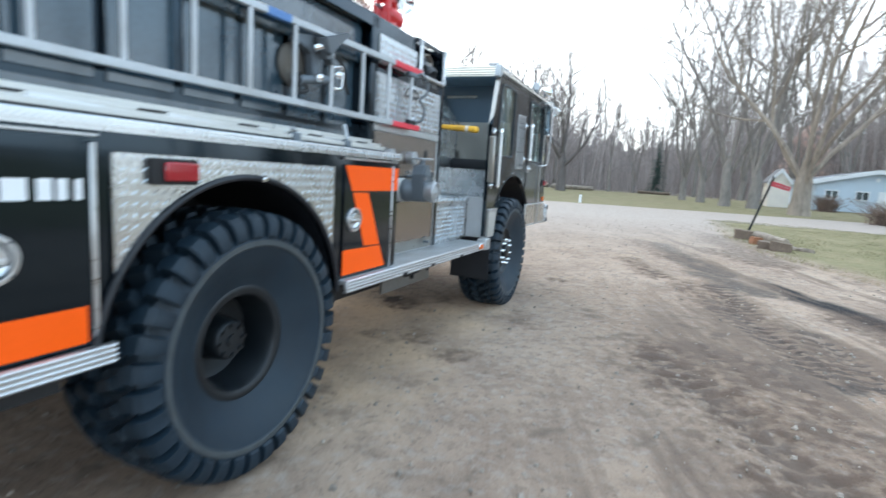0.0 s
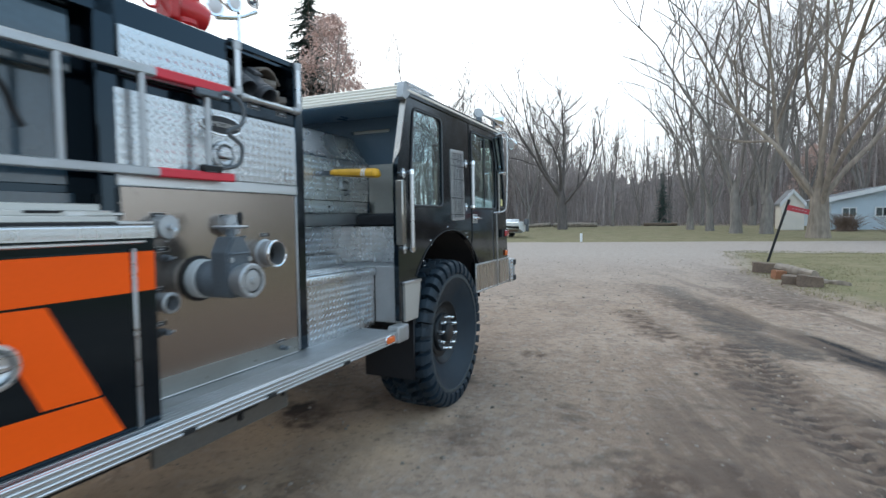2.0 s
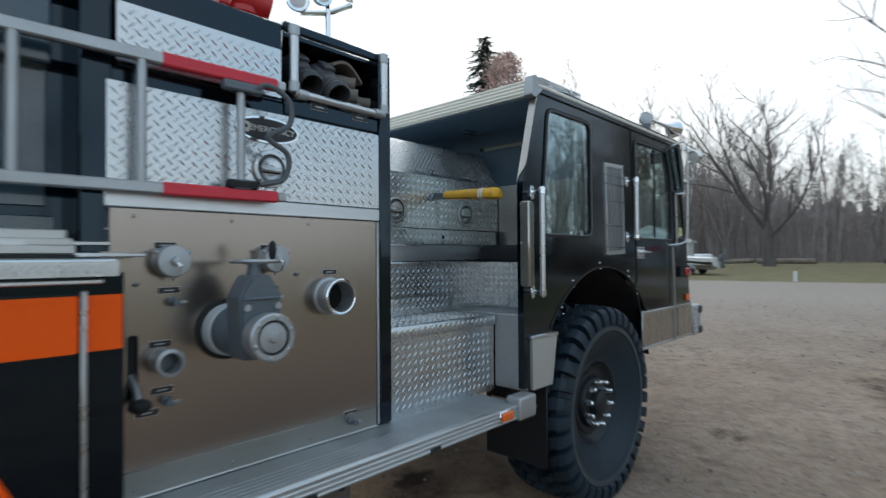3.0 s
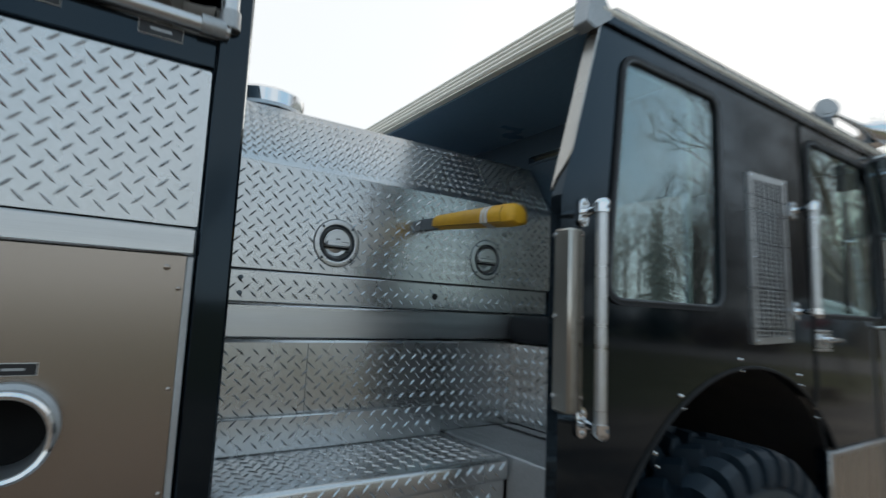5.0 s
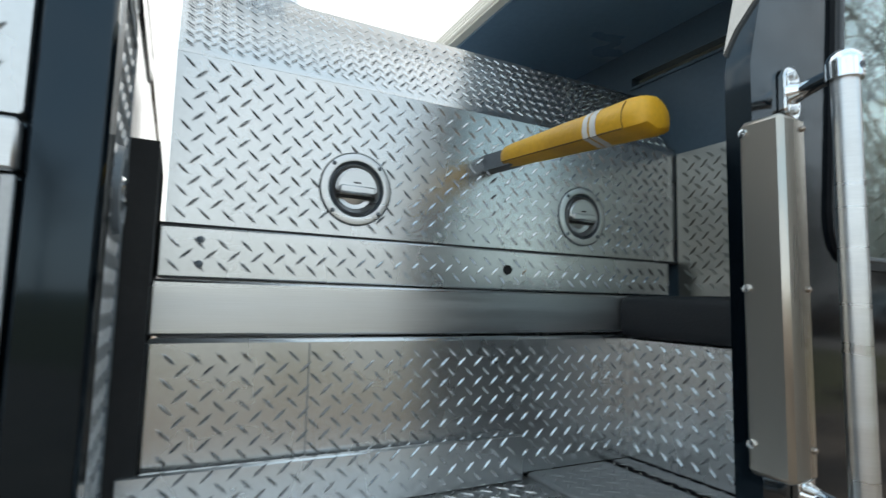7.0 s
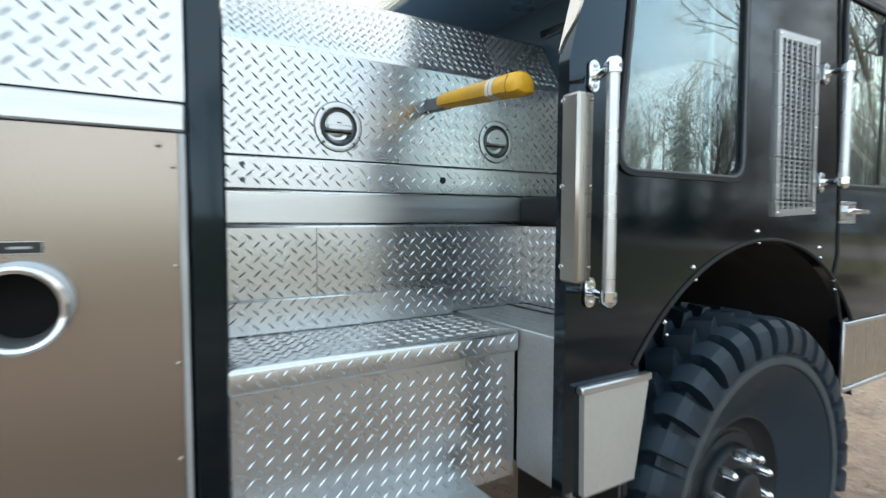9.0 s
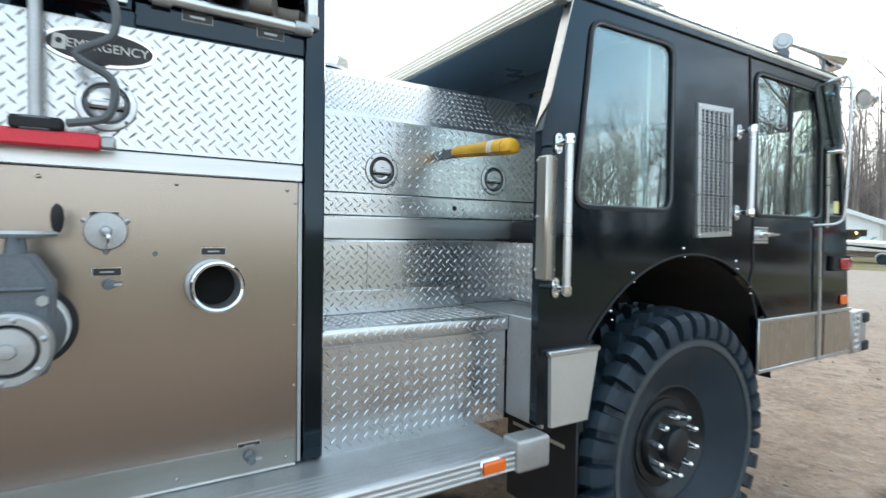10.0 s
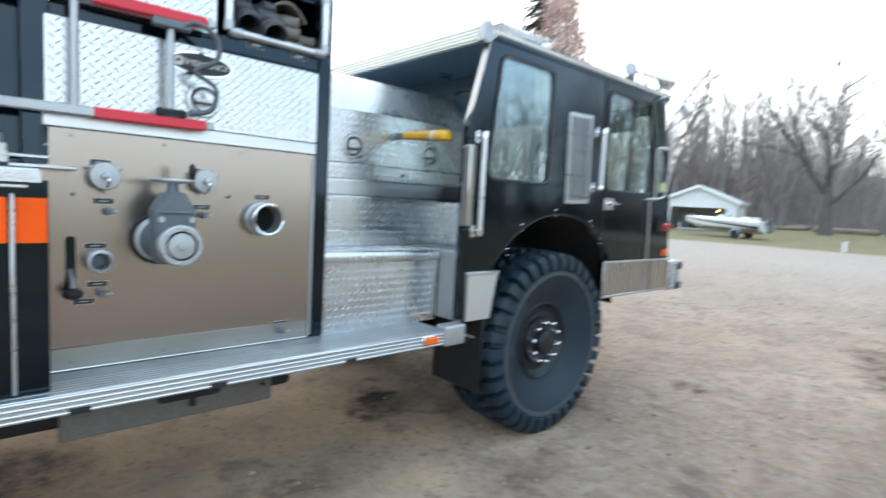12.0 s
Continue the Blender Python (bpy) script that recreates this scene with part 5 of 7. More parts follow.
# cream pipe paints the sky's reflection on the rounded black edge
part("roof_edge", pipe([(0.004, 4.83, CABTOP + 0.034), (0.004, 6.82, CABTOP + 0.034)], 0.012, 8), CREAM, roof, "roof edge painted bright for the sky's reflection")
rear_lip = part("roof_trim", plate("x", FAR + 0.02, -0.02, [(4.776, 2.352), (4.80, 2.352), (4.88, 2.42), (4.88, 2.445), (4.816, 2.445), (4.780, 2.366)]), CREAM, roof, "fluted cream rear roof trim")
for k in range(4):
    yc, zc = 4.781 + k * 0.0104, 2.368 + k * 0.0222
    part("flute", pipe([(FAR + 0.03, yc, zc), (-0.025, yc, zc)], 0.0098, 8), CREAM, rear_lip)
part("corner_cap", plate("x", -0.035, 0.014, rounded([(4.768, 2.350), (4.800, 2.340), (4.866, 2.388), (4.862, 2.408), (4.812, 2.458), (4.782, 2.450)], 0.008, 3)), DULL, roof, "grey roof corner cap")
part("underside", box(FAR + 0.03, -0.036, 4.80, 6.84, CABTOP - 0.03, CABTOP - 0.004), UNDERROOF, roof)
# windscreen, front and back walls
part("cab_front", plate("x", FAR + 0.035, -0.035, [(7.08, 0.885), (7.12, 0.885), (7.085, 1.15), (7.03, 1.56), (6.99, 1.56), (7.045, 1.15)]), BLACK, truck)
part("screen_header", plate("x", FAR + 0.035, -0.035, [(6.76, CABTOP - 0.005), (6.80, CABTOP - 0.005), (6.83, 2.27), (6.79, 2.27)]), BLACK, truck)
ws = part("windscreen", plate("x", FAR + 0.04, -0.04, [(7.015, 1.56), (7.021, 1.56), (6.821, 2.27), (6.815, 2.27)]), GLASS, truck, "tinted windscreen")
ws.visible_shadow = False
part("screen_post", box(-1.17, -1.13, 6.80, 6.86, 2.0, 2.27), BLACK, truck)
# thin slit added so that daylight draws the pale line under the ceiling
SLIT = [(-0.72, 2.222), (-0.37, 2.222), (-0.37, 2.252), (-0.72, 2.252)]
part("back_wall", plate("y", 5.262, 5.29, [(FAR + 0.036, 1.46), (-0.036, 1.46), (-0.036, CABTOP - 0.03), (FAR + 0.036, CABTOP - 0.03)], [SLIT]), BACKWALL, truck, "blue-black cab back wall")
part("cab_lining", plate("y", 5.292, 5.31, [(FAR + 0.04, 1.5), (-0.04, 1.5), (-0.04, CABTOP - 0.035), (FAR + 0.04, CABTOP - 0.035)], [SLIT]), LINING, truck, "pale green cab lining")
slit = part("slit_frame", plate("y", 5.256, 5.264, grown(SLIT, 0.006), [grown(SLIT, -0.002)]), BACKWALL, truck, "rim of a thin slit added to show as a pale line on the cab back wall")
part("cab_lining", box(FAR + 0.036, FAR + 0.042, 5.31, 6.0, 1.3, 2.33), LINING, truck)
part("cab_floor", box(FAR + 0.04, -0.04, 6.22, 7.05, 1.18, 1.22), MATT, truck)
part("dashboard", box(FAR + 0.05, -0.05, 6.70, 7.0, 1.45, 1.62, 0.03), VINYL, truck)
for sx in (-0.48, -1.80):
    seat = part("crew_seat", box(sx - 0.25, sx + 0.25, 5.75, 6.25, 1.45, 1.58, 0.04), VINYL, truck, "black cab seat")
    part("backrest", box(sx - 0.25, sx + 0.25, 5.65, 5.80, 1.55, 2.05, 0.05), VINYL, seat)
part("sun_visor", box(-0.75, -0.12, 6.55, 6.62, 2.12, 2.30, 0.01), VINYL, truck)
sw = part("steering_wheel", lathe([(-0.012, 0.20), (0, 0.215), (0.012, 0.20), (0, 0.188)], (-1.75, 6.52, 1.68), (0, -0.5, 1), 28, close=True), VINYL, truck)
# jump seat box
jb = part("jump_seat_box", plate("x", -0.50, -0.036, [(5.005, 1.242), (5.005, 1.500), (5.255, 1.500), (5.255, 1.425), (5.13, 1.345)]), PLATE, truck, "tread-plate jump seat box")
treads((-0.49, 5.0045, 1.248), (1, 0, 0), (0, 0, 1), 0.44, 0.245, jb)
part("seat_cushion", box(-0.52, -0.05, 4.99, 5.25, 1.503, 1.598, 0.022), VINYL, jb, "black vinyl seat cushion")
# tread plate in a darker steel: the roof's shade is put into its colour
ew = part("end_wall", box(-0.56, -0.036, 5.250, 5.260, 1.60, 1.98), TONEDSTEEL, truck, "tread-plate end wall")
ew_bars = treads((-0.55, 5.2495, 1.61), (1, 0, 0), (0, 0, 1), 0.50, 0.36, ew)
ew_bars.data.materials[0] = TONEDSTEEL
# rear corner of the cab: bright capping, cover plate, grab rail
cap = bmesh.new()
slope, out = Vector((0, 0.128, 0.460)), Vector((0, -0.963, 0.268))
foot = Vector((0, 4.706, 1.905))
outline = [(-0.036, 0.0), (-0.026, 0.07), (-0.004, 0.15), (0.003, 0.22), (0.003, 1.0), (-0.036, 1.0)]
lower = [cap.verts.new(foot + Vector((u, 0, 0)) + slope * t) for u, t in outline]
upper = [cap.verts.new(v.co + out * 0.006) for v in lower]
cap.faces.new(lower)
cap.faces.new(upper)
for k in range(len(outline)):
    cap.faces.new((lower[k - 1], lower[k], upper[k], upper[k - 1]))
bmesh.ops.recalc_face_normals(cap, faces=cap.faces)
part("corner_capping", cap, CAPPING, cab, "bronze-toned metal corner capping")
cvr = part("corner_cover", box(-0.012, 0.042, 4.688, 4.738, 1.385, 1.805, 0.006), FOLDED, cab, "folded stainless corner cover")
for zz in (1.42, 1.60, 1.79):
    screw(4.728, zz, 0.042, cvr, 0.005)
    part("screw", lathe([(0, 0.006), (0.003, 0.005), (0.004, 0.001)], (-0.004, 4.688, zz), (0, -1, 0), 8), CHROME, cvr)


def grab_rail(y, z0, z1, x=0.078):
    r = part("grab_rail", pipe([(x, y, z0), (x, y, z1)], 0.0142, 16), ALU, cab, "chrome vertical grab rail")
    fy = y + 0.020
    for zz, s in ((z0, 1), (z1, -1)):
        e = bmesh.new()
        ball((x, y, zz), 0.0188, e, squash=(1, 1, 0.9))
        cyl((x, y, zz), (x, y, zz + s * 0.020), 0.0188, n=18, bm=e)
        cyl((x - 0.012, y + 0.002, zz + s * 0.008), (0.022, fy, zz + s * 0.008), 0.0085, 0.010, 12, e)
        cyl((0.024, fy, zz + s * 0.008), (0.008, fy, zz + s * 0.008), 0.0095, 0.0155, 12, e)
        foot_pl = plate("x", 0.0, 0.010, [(fy + 0.0165 * math.cos(g * math.pi / 12), zz + s * 0.008 + math.copysign(0.019, math.sin(g * math.pi / 12 + 0.001)) + 0.0165 * math.sin(g * math.pi / 12)) for g in range(24)])
        bmesh.ops.bevel(foot_pl, geom=[q for q in foot_pl.edges if len(q.link_faces) == 2 and q.calc_face_angle(0) > 0.9], offset=0.003, segments=2, affect="EDGES")
        merge(e, foot_pl)
        bk = part("rail_bracket", e, CHROME, r, "cast chrome rail bracket")
        for q in (-0.023, 0.023):
            part("bolt", lathe([(0, 0.006), (0.003, 0.0055), (0.0045, 0.002)], (0.010, fy, zz + q + s * 0.008), (1, 0, 0), 8), ALU, bk)
        part("set_screw", lathe([(0, 0.0045), (0.001, 0.0045), (0.001, 0.002), (-0.001, 0.001)], (x + 0.0185, y, zz + s * 0.008), (1, 0, 0), 8), CAST, bk)


grab_rail(4.752, 1.348, 1.862)
grab_rail(5.865, 1.645, 2.025)
# louvre grille
lv = [(5.585, 1.535), (5.842, 1.545), (5.822, 2.115), (5.565, 2.105)]
gr = part("louvre_grille", plate("x", 0.0, 0.010, lv, [grown(lv, -0.022)]), ALU, cab, "scuffed aluminium louvred air grille")
part("grille_back", plate("x", 0.0005, 0.002, grown(lv, -0.02)), MATT, gr)
for k in range(36):
    zc = 1.565 + k * 0.0148
    sh = (zc - 1.545) / 0.56 * 0.02
    part("slat", box(0.002, 0.005, 5.610 - sh, 5.818 - sh, zc, zc + 0.0040), DULL, gr)
for k in range(6):
    part("slat", plate("x", 0.004, 0.0095, [(5.626 + k * 0.034, 1.56), (5.634 + k * 0.034, 1.56), (5.615 + k * 0.034, 2.09), (5.607 + k * 0.034, 2.09)]), ALU, gr)
for y, z in ((5.598, 1.548), (5.830, 1.556), (5.577, 2.094), (5.810, 2.103), (5.588, 1.82), (5.820, 1.83)):
    part("rivet", ball((0.010, y, z), 0.0045, u=8, v=6), CHROME, gr)
# door seam, handle, trims
seam = [(5.962, 2.372), (5.975, 2.20), (6.035, 1.62), (6.045, 1.40), (6.02, 1.33), (6.085, 1.17), (6.092, 1.15)]
part("door_seam", pipe([(0.001, y, z) for y, z in seam], 0.006, 6), MATT, cab)
part("door_seam", pipe([(0.001, y, z) for y, z in ((6.735, 2.36), (6.74, 1.9), (6.752, 0.89))], 0.004, 6), MATT, cab)
pl = part("door_handle", box(0.0, 0.006, 6.035, 6.165, 1.512, 1.592, 0.002), ALU, cab, "aluminium door handle plate")
part("paddle", box(0.010, 0.026, 6.075, 6.235, 1.546, 1.566, 0.005), CHROME, pl, "chrome door handle")
part("paddle_base", cyl((0.004, 6.09, 1.556), (0.018, 6.09, 1.556), 0.02, n=14), CHROME, pl)
# bright studs added in place of the rusty scuffs round the arch
for y, z in ((5.06, 1.255), (5.18, 1.395), (5.50, 1.49), (5.90, 1.43), (6.02, 1.31)):
    part("bolt", ball((0.001, y, z), 0.007, u=8, v=6), CHROME, cab)
    part("bolt", ball((0.002, y + 0.01, z - 0.035), 0.005, u=8, v=6), CHROME, cab)
farch = bmesh.new()
arc = circle(FARCH_Y, FARCH_Z, FARCH_R, 34, 170, 10)
for (y0, z0), (y1, z1) in zip(arc, arc[1:]):
    farch.faces.new([farch.verts.new(p) for p in ((-0.034, y0, z0), (-0.034, y1, z1), (-0.8, y1, z1), (-0.8, y0, z0))])
bmesh.ops.remove_doubles(farch, verts=farch.verts[:], dist=0.0005)
part("wheel_well", farch, VINYL, cab, "black wheel-arch liner")
part("arch_trim", pipe([(0.002, y, z) for y, z in circle(FARCH_Y, FARCH_Z, FARCH_R + 0.004, 36, 143, 36)], 0.006, 8), MATT, cab)
part("inner_wall", box(-0.82, -0.80, 4.80, 6.25, 0.6, 1.45), MATT, truck)
part("well_end", box(-0.80, -0.036, 4.93, 4.955, 0.80, 1.24), MATT, truck)
# light panel behind the wheel, bright skirts, bumper end
pk = part("side_pocket", plate("x", 0.0, 0.016, [(4.755, 0.868), (4.935, 0.868), (4.985, 1.125), (4.750, 1.125)]), SATIN, cab, "pale grey lower panel with a bright lip")
part("pocket_lip", box(0.0, 0.022, 4.738, 4.990, 1.118, 1.136, 0.003), ALU, pk)
sk = part("lower_skirt", plate("x", 0.001, 0.010, [(6.128, 0.905), (6.755, 0.895), (6.755, 1.125), (6.105, 1.135)]), FOLDED, cab, "stainless lower skirt panel")
part("lower_skirt", plate("x", 0.001, 0.010, [(6.775, 0.893), (7.11, 0.885), (7.085, 1.125), (6.775, 1.125)]), FOLDED, cab, "stainless lower skirt panel")
for z0, z1 in ((0.882, 0.900), (1.128, 1.146)):
    part("skirt_trim", box(0.002, 0.014, 6.10, 7.10, z0, z1, 0.003), ALU, sk)
part("skirt_trim", box(0.002, 0.014, 6.095, 6.112, 0.88, 1.15, 0.003), ALU, sk)
part("mirror_strut", plate("x", 0.015, 0.024, [(6.690, 0.885), (6.712, 0.885), (6.672, 1.600), (6.652, 1.600)]), ALU, cab, "worn flat bright bar")
part("mirror_strut", pipe([(0.026, 6.725, 1.60), (0.034, 6.700, 1.78), (0.045, 6.655, 1.99)], 0.008, 8), ALU, cab, "bright mirror strut")
bp = part("bumper", box(FAR - 0.02, 0.013, 7.115, 7.31, 0.868, 1.118, 0.012), DULL, truck, "aluminium front bumper")
part("bumper_end", box(0.012, 0.017, 7.118, 7.205, 0.872, 1.114, 0.002), PLATE, bp, "tread-plate bumper end")
treads((0.0172, 7.120, 0.876), (0, 1, 0), (0, 0, 1), 0.085, 0.235, bp, pitch=0.024)
for z0 in (0.872, 1.040):
    part("rubber_buffer", box(-0.30, 0.020, 7.245, 7.345, z0, z0 + 0.066, 0.016), VINYL, bp, "black rubber buffer block")
rm = part("marker_light", plate("x", 0.002, 0.018, rounded([(6.830, 1.362), (7.045, 1.362), (7.040, 1.446), (6.836, 1.446)], 0.012)), MATT, cab, "red side marker light in a black housing")
part("lens", box(0.017, 0.034, 6.905, 7.036, 1.370, 1.432, 0.010), REDLENS, rm)
am = part("marker_light", box(0.002, 0.014, 6.965, 7.045, 1.168, 1.222, 0.004), AMBER, cab, "amber side marker light")
# mudflap
mf = part("mudflap", box(-0.40, 0.0, 4.90, 4.912, 0.43, 0.86, 0.004), VINYL, truck, "black rubber mudflap with pale lettering")
part("lettering", box(-0.36, -0.06, 4.8985, 4.9002, 0.738, 0.752), SATIN, mf)
part("lettering", box(-0.24, -0.16, 4.8985, 4.9002, 0.700, 0.709), SATIN, mf)
part("flap_hanger", box(-0.42, 0.0, 4.912, 4.93, 0.82, 0.87), MATT, mf)
# mirror and roof lights
def tilt_down(bm):
    """Leans the mirror forward at the top, and a little towards the cab."""
    for v in bm.verts:
        v.co.y -= (v.co.z - 2.17) * 0.30 + (0.055 - v.co.x) * 0.10


mirror_out = rounded([(0.018, 2.012), (0.098, 2.004), (0.108, 2.345), (0.006, 2.335)], 0.026, 4)
shell = plate("y", 6.622, 6.650, mirror_out)
bmesh.ops.bevel(shell, geom=[q for q in shell.edges if len(q.link_faces) == 2 and q.calc_face_angle(0) > 0.9], offset=0.005, segments=2, affect="EDGES")
tilt_down(shell)
mir = part("wing_mirror", shell, CAST, cab, "wing mirror in a grey shell on a tube frame")
face = plate("y", 6.6195, 6.6225, rounded([(0.026, 2.022), (0.091, 2.015), (0.100, 2.335), (0.016, 2.326)], 0.022, 4))
tilt_down(face)
part("mirror_glass", face, MIRROR, mir, "dark mirror glass")
part("mirror_clamp", box(0.045, 0.098, 6.635, 6.775, 1.985, 2.002, 0.006), CHROME, mir)
part("mirror_tube", pipe(curve_pts([(0.0, 6.70, 2.372), (0.035, 6.75, 2.395), (0.072, 6.78, 2.402), (0.094, 6.78, 2.34), (0.093, 6.78, 2.15), (0.090, 6.78, 1.89), (0.082, 6.78, 1.68), (0.060, 6.76, 1.625), (0.020, 6.66, 1.612), (0.002, 6.62, 1.610)]), 0.0075, 8), ALU, mir)
part("sticker", plate("x", -0.0028, -0.0022, [(6.865, 1.682), (6.925, 1.682), (6.920, 1.750), (6.862, 1.750)]), STICKER, cab, "pale yellow window sticker")


def spot(c, aim, r, parent, name="spotlight"):
    a = Vector(aim).normalized()
    s = part(name, lathe([(-r * 1.25, 0.002), (-r * 1.22, r * 0.22), (-r * 1.0, r * 0.55), (-r * 0.6, r * 0.84), (-r * 0.2, r * 0.97), (r * 0.05, r), (r * 0.12, r * 1.06), (r * 0.2, r), (r * 0.16, r * 0.9)], c, a, 28), CHROME, parent, "chrome spotlight")
    part("lens", lathe([(r * 0.10, r * 0.92), (r * 0.2, r * 0.6), (r * 0.23, 0.002)], c, a, 24), CLEARLENS, s)
    return s


spot((0.085, 6.975, 2.312), (-0.45, -0.85, -0.3), 0.056, roof)
part("lamp_stalk", pipe([(0.02, 6.72, 2.352), (0.06, 6.88, 2.362), (0.085, 6.99, 2.372), (0.085, 6.99, 2.34)], 0.006, 8), CHROME, roof)
horn = part("air_horn", lathe([(-0.46, 0.009), (-0.30, 0.011), (-0.12, 0.017), (-0.05, 0.030), (-0.01, 0.050), (0.025, 0.062), (0.060, 0.068), (0.066, 0.070), (0.060, 0.064), (0.02, 0.052), (-0.03, 0.026)], (-0.03, 6.80, 2.536), (0.02, 1, 0.02), 28), CHROME, roof, "chrome air horn with a flared bell")
part("horn_driver", lathe([(-0.022, 0.030), (-0.020, 0.044), (-0.006, 0.047), (0.006, 0.047), (0.010, 0.041), (0.013, 0.040), (0.012, 0.026), (0.016, 0.024), (0.016, 0.002)], (-0.03, 6.31, 2.520), (0.55, -0.82, 0.05), 28), CASTLIGHT, horn, "round cast horn driver")
part("horn_foot", box(-0.05, -0.01, 6.29, 6.35, 2.428, 2.485, 0.006), CAST, horn)
part("horn_post", pipe([(-0.03, 6.74, 2.42), (-0.03, 6.75, 2.525)], 0.009, 8), CAST, horn)
lb = part("strobe_light", box(-0.20, -0.06, 4.98, 5.46, 2.43, 2.452, 0.006), DULL, roof, "long strobe light with a clear lens")
part("lens", box(-0.19, -0.07, 4.99, 5.45, 2.450, 2.520, 0.020), FROST, lb, "clear strobe lens")
part("lens_core", box(-0.16, -0.085, 5.08, 5.36, 2.454, 2.490, 0.01), CASTLIGHT, lb)

# on the pump-house roof: monitor and floodlights
mon = part("monitor_base", lathe([(0, 0.085), (0.02, 0.085), (0.03, 0.052), (0.07, 0.050), (0.08, 0.060), (0.10, 0.060)], (-0.42, 3.46, 2.372), (0, 0, 1), 28), RED, truck, "red water monitor with a black nozzle")
part("swivel", lathe([(-0.075, 0.03), (-0.07, 0.058), (-0.03, 0.070), (0.03, 0.070), (0.07, 0.058), (0.075, 0.03)], (-0.42, 3.50, 2.515), (0.25, 0.9, -0.2), 24), RED, mon, "red swivel barrel")
yoke = plate("y", 3.355, 3.395, rounded([(-0.47, 2.45), (-0.37, 2.45), (-0.36, 2.60), (-0.385, 2.665), (-0.44, 2.665), (-0.475, 2.60)], 0.012, 3), [circle(-0.418, 2.585, 0.030, 14)])
part("yoke", yoke, RED, mon, "red cast upright yoke")
part("elbow", pipe(curve_pts([(-0.42, 3.375, 2.60), (-0.40, 3.42, 2.625), (-0.40, 3.48, 2.610), (-0.41, 3.52, 2.555)]), 0.028, 12), RED, mon, "red curved water elbow")
part("nozzle", lathe([(0.0, 0.030), (0.05, 0.032), (0.06, 0.044), (0.11, 0.048), (0.125, 0.060), (0.19, 0.066), (0.195, 0.050)], (-0.43, 3.485, 2.575), (0.22, 0.22, 0.90), 26), MATT, mon, "black fog nozzle")
part("lever", pipe([(-0.40, 3.44, 2.60), (-0.38, 3.40, 2.70), (-0.37, 3.415, 2.735)], 0.008, 8), CAST, mon)
part("hand_wheel", lathe([(-0.007, 0.066), (0, 0.073), (0.007, 0.066), (0, 0.059)], (-0.42, 3.285, 2.545), (1, 0.25, 0), 28, close=True), RED, mon, "red hand wheel")
part("wheel_shaft", pipe([(-0.42, 3.285, 2.545), (-0.42, 3.37, 2.545)], 0.009, 8), CAST, mon)
fl = part("floodlight_pole", cyl((-0.59, 3.97, 2.375), (-0.59, 3.97, 2.70), 0.014, n=12), CHROME, truck, "chrome pole with three floodlights")
part("crossbar", pipe([(-0.61, 3.83, 2.645), (-0.59, 3.97, 2.685), (-0.57, 4.09, 2.755)], 0.013, 8), CHROME, fl)
for c, aim in (((-0.60, 3.815, 2.695), (0.9, -0.45, -0.1)), ((-0.585, 3.935, 2.757), (0.9, -0.15, -0.05)), ((-0.57, 4.095, 2.825), (0.75, 0.6, 0.0))):
    spot(c, aim, 0.050, fl, "floodlight")
part("stalk_top", pipe([(-0.59, 3.97, 2.69), (-0.585, 3.96, 2.85), (-0.56, 3.93, 2.862)], 0.009, 8), MATT, fl)
part("siren_cone", lathe([(0, 0.03), (0.06, 0.05), (0.10, 0.08)], (-0.70, 3.20, 2.40), (1, 0.2, 0.1), 24), RED, truck)

# alloy pipe guard round the bin
GX, G0, G1, GB = PUMP + 0.012, 3.545, 3.965, 2.128
gd = part("bin_guard", pipe([(GX, G0, 2.36), (GX, G0, GB)], 0.0165, 12), ALU, truck, "aluminium pipe guard in front of the bin")
part("guard_bar", pipe([(GX, G0, GB), (GX, G1, GB - 0.004)], 0.0150, 12), ALU, gd)
part("guard_bar", pipe([(GX, G1, GB), (GX, G1, 2.37)], 0.0165, 12), ALU, gd)
for y, z in ((G0, GB + 0.02), (G0, 2.35), (G1, GB + 0.02), (G1, 2.36)):
    part("collar", cyl((GX, y, z - 0.018), (GX, y, z + 0.018), 0.0205, n=14), DULL, gd)
for y in (G0 + 0.03, G1 - 0.03):
    part("collar", cyl((GX, y - 0.022, GB - 0.002), (GX, y + 0.022, GB - 0.002), 0.0195, n=14), DULL, gd)

# ---- things carried on the engine ----
def fitting(c, aim, r):
    t = thing("hose_fitting", "dark plastic hose fitting lying in the open bin", "fitting", c, "fittings in the bin")
    part("barrel", lathe([(-0.17, r * 0.85), (-0.16, r * 1.08), (-0.07, r * 1.12), (-0.06, r * 0.98), (-0.02, r * 0.98), (-0.015, r * 1.04), (0.0, r * 1.04), (0.004, r * 0.97), (0.012, r * 1.04), (0.024, r * 1.04), (0.028, r * 0.97), (0.036, r * 1.0), (0.042, r * 0.9), (0.036, r * 0.80), (-0.12, r * 0.65)], c, aim, 32, close=True), PLASTIC, t, "ribbed dark coupling")
    # black disc paints the unlit inside of the coupling
    part("bore", lathe([(-0.05, r * 0.74), (-0.048, r * 0.74), (-0.048, 0.002)], c, aim, 20), VOID, t)
    a = Vector(aim).normalized()
    up = (Vector((0, 0, 1)) - a * a.z).normalized()
    side = a.cross(up)
    m = Vector(c) - a * 0.11 + up * r * 1.1
    lug = bmesh.new()
    bmesh.ops.create_cube(lug, size=1, matrix=Matrix.Translation(m) @ Matrix((side, a, up)).transposed().to_4x4() @ Matrix.Diagonal((0.05, 0.07, 0.03, 1)))
    bmesh.ops.bevel(lug, geom=lug.edges[:], offset=0.005, segments=1, affect="EDGES")
    part("lug", lug, PLASTIC, t)
    return t


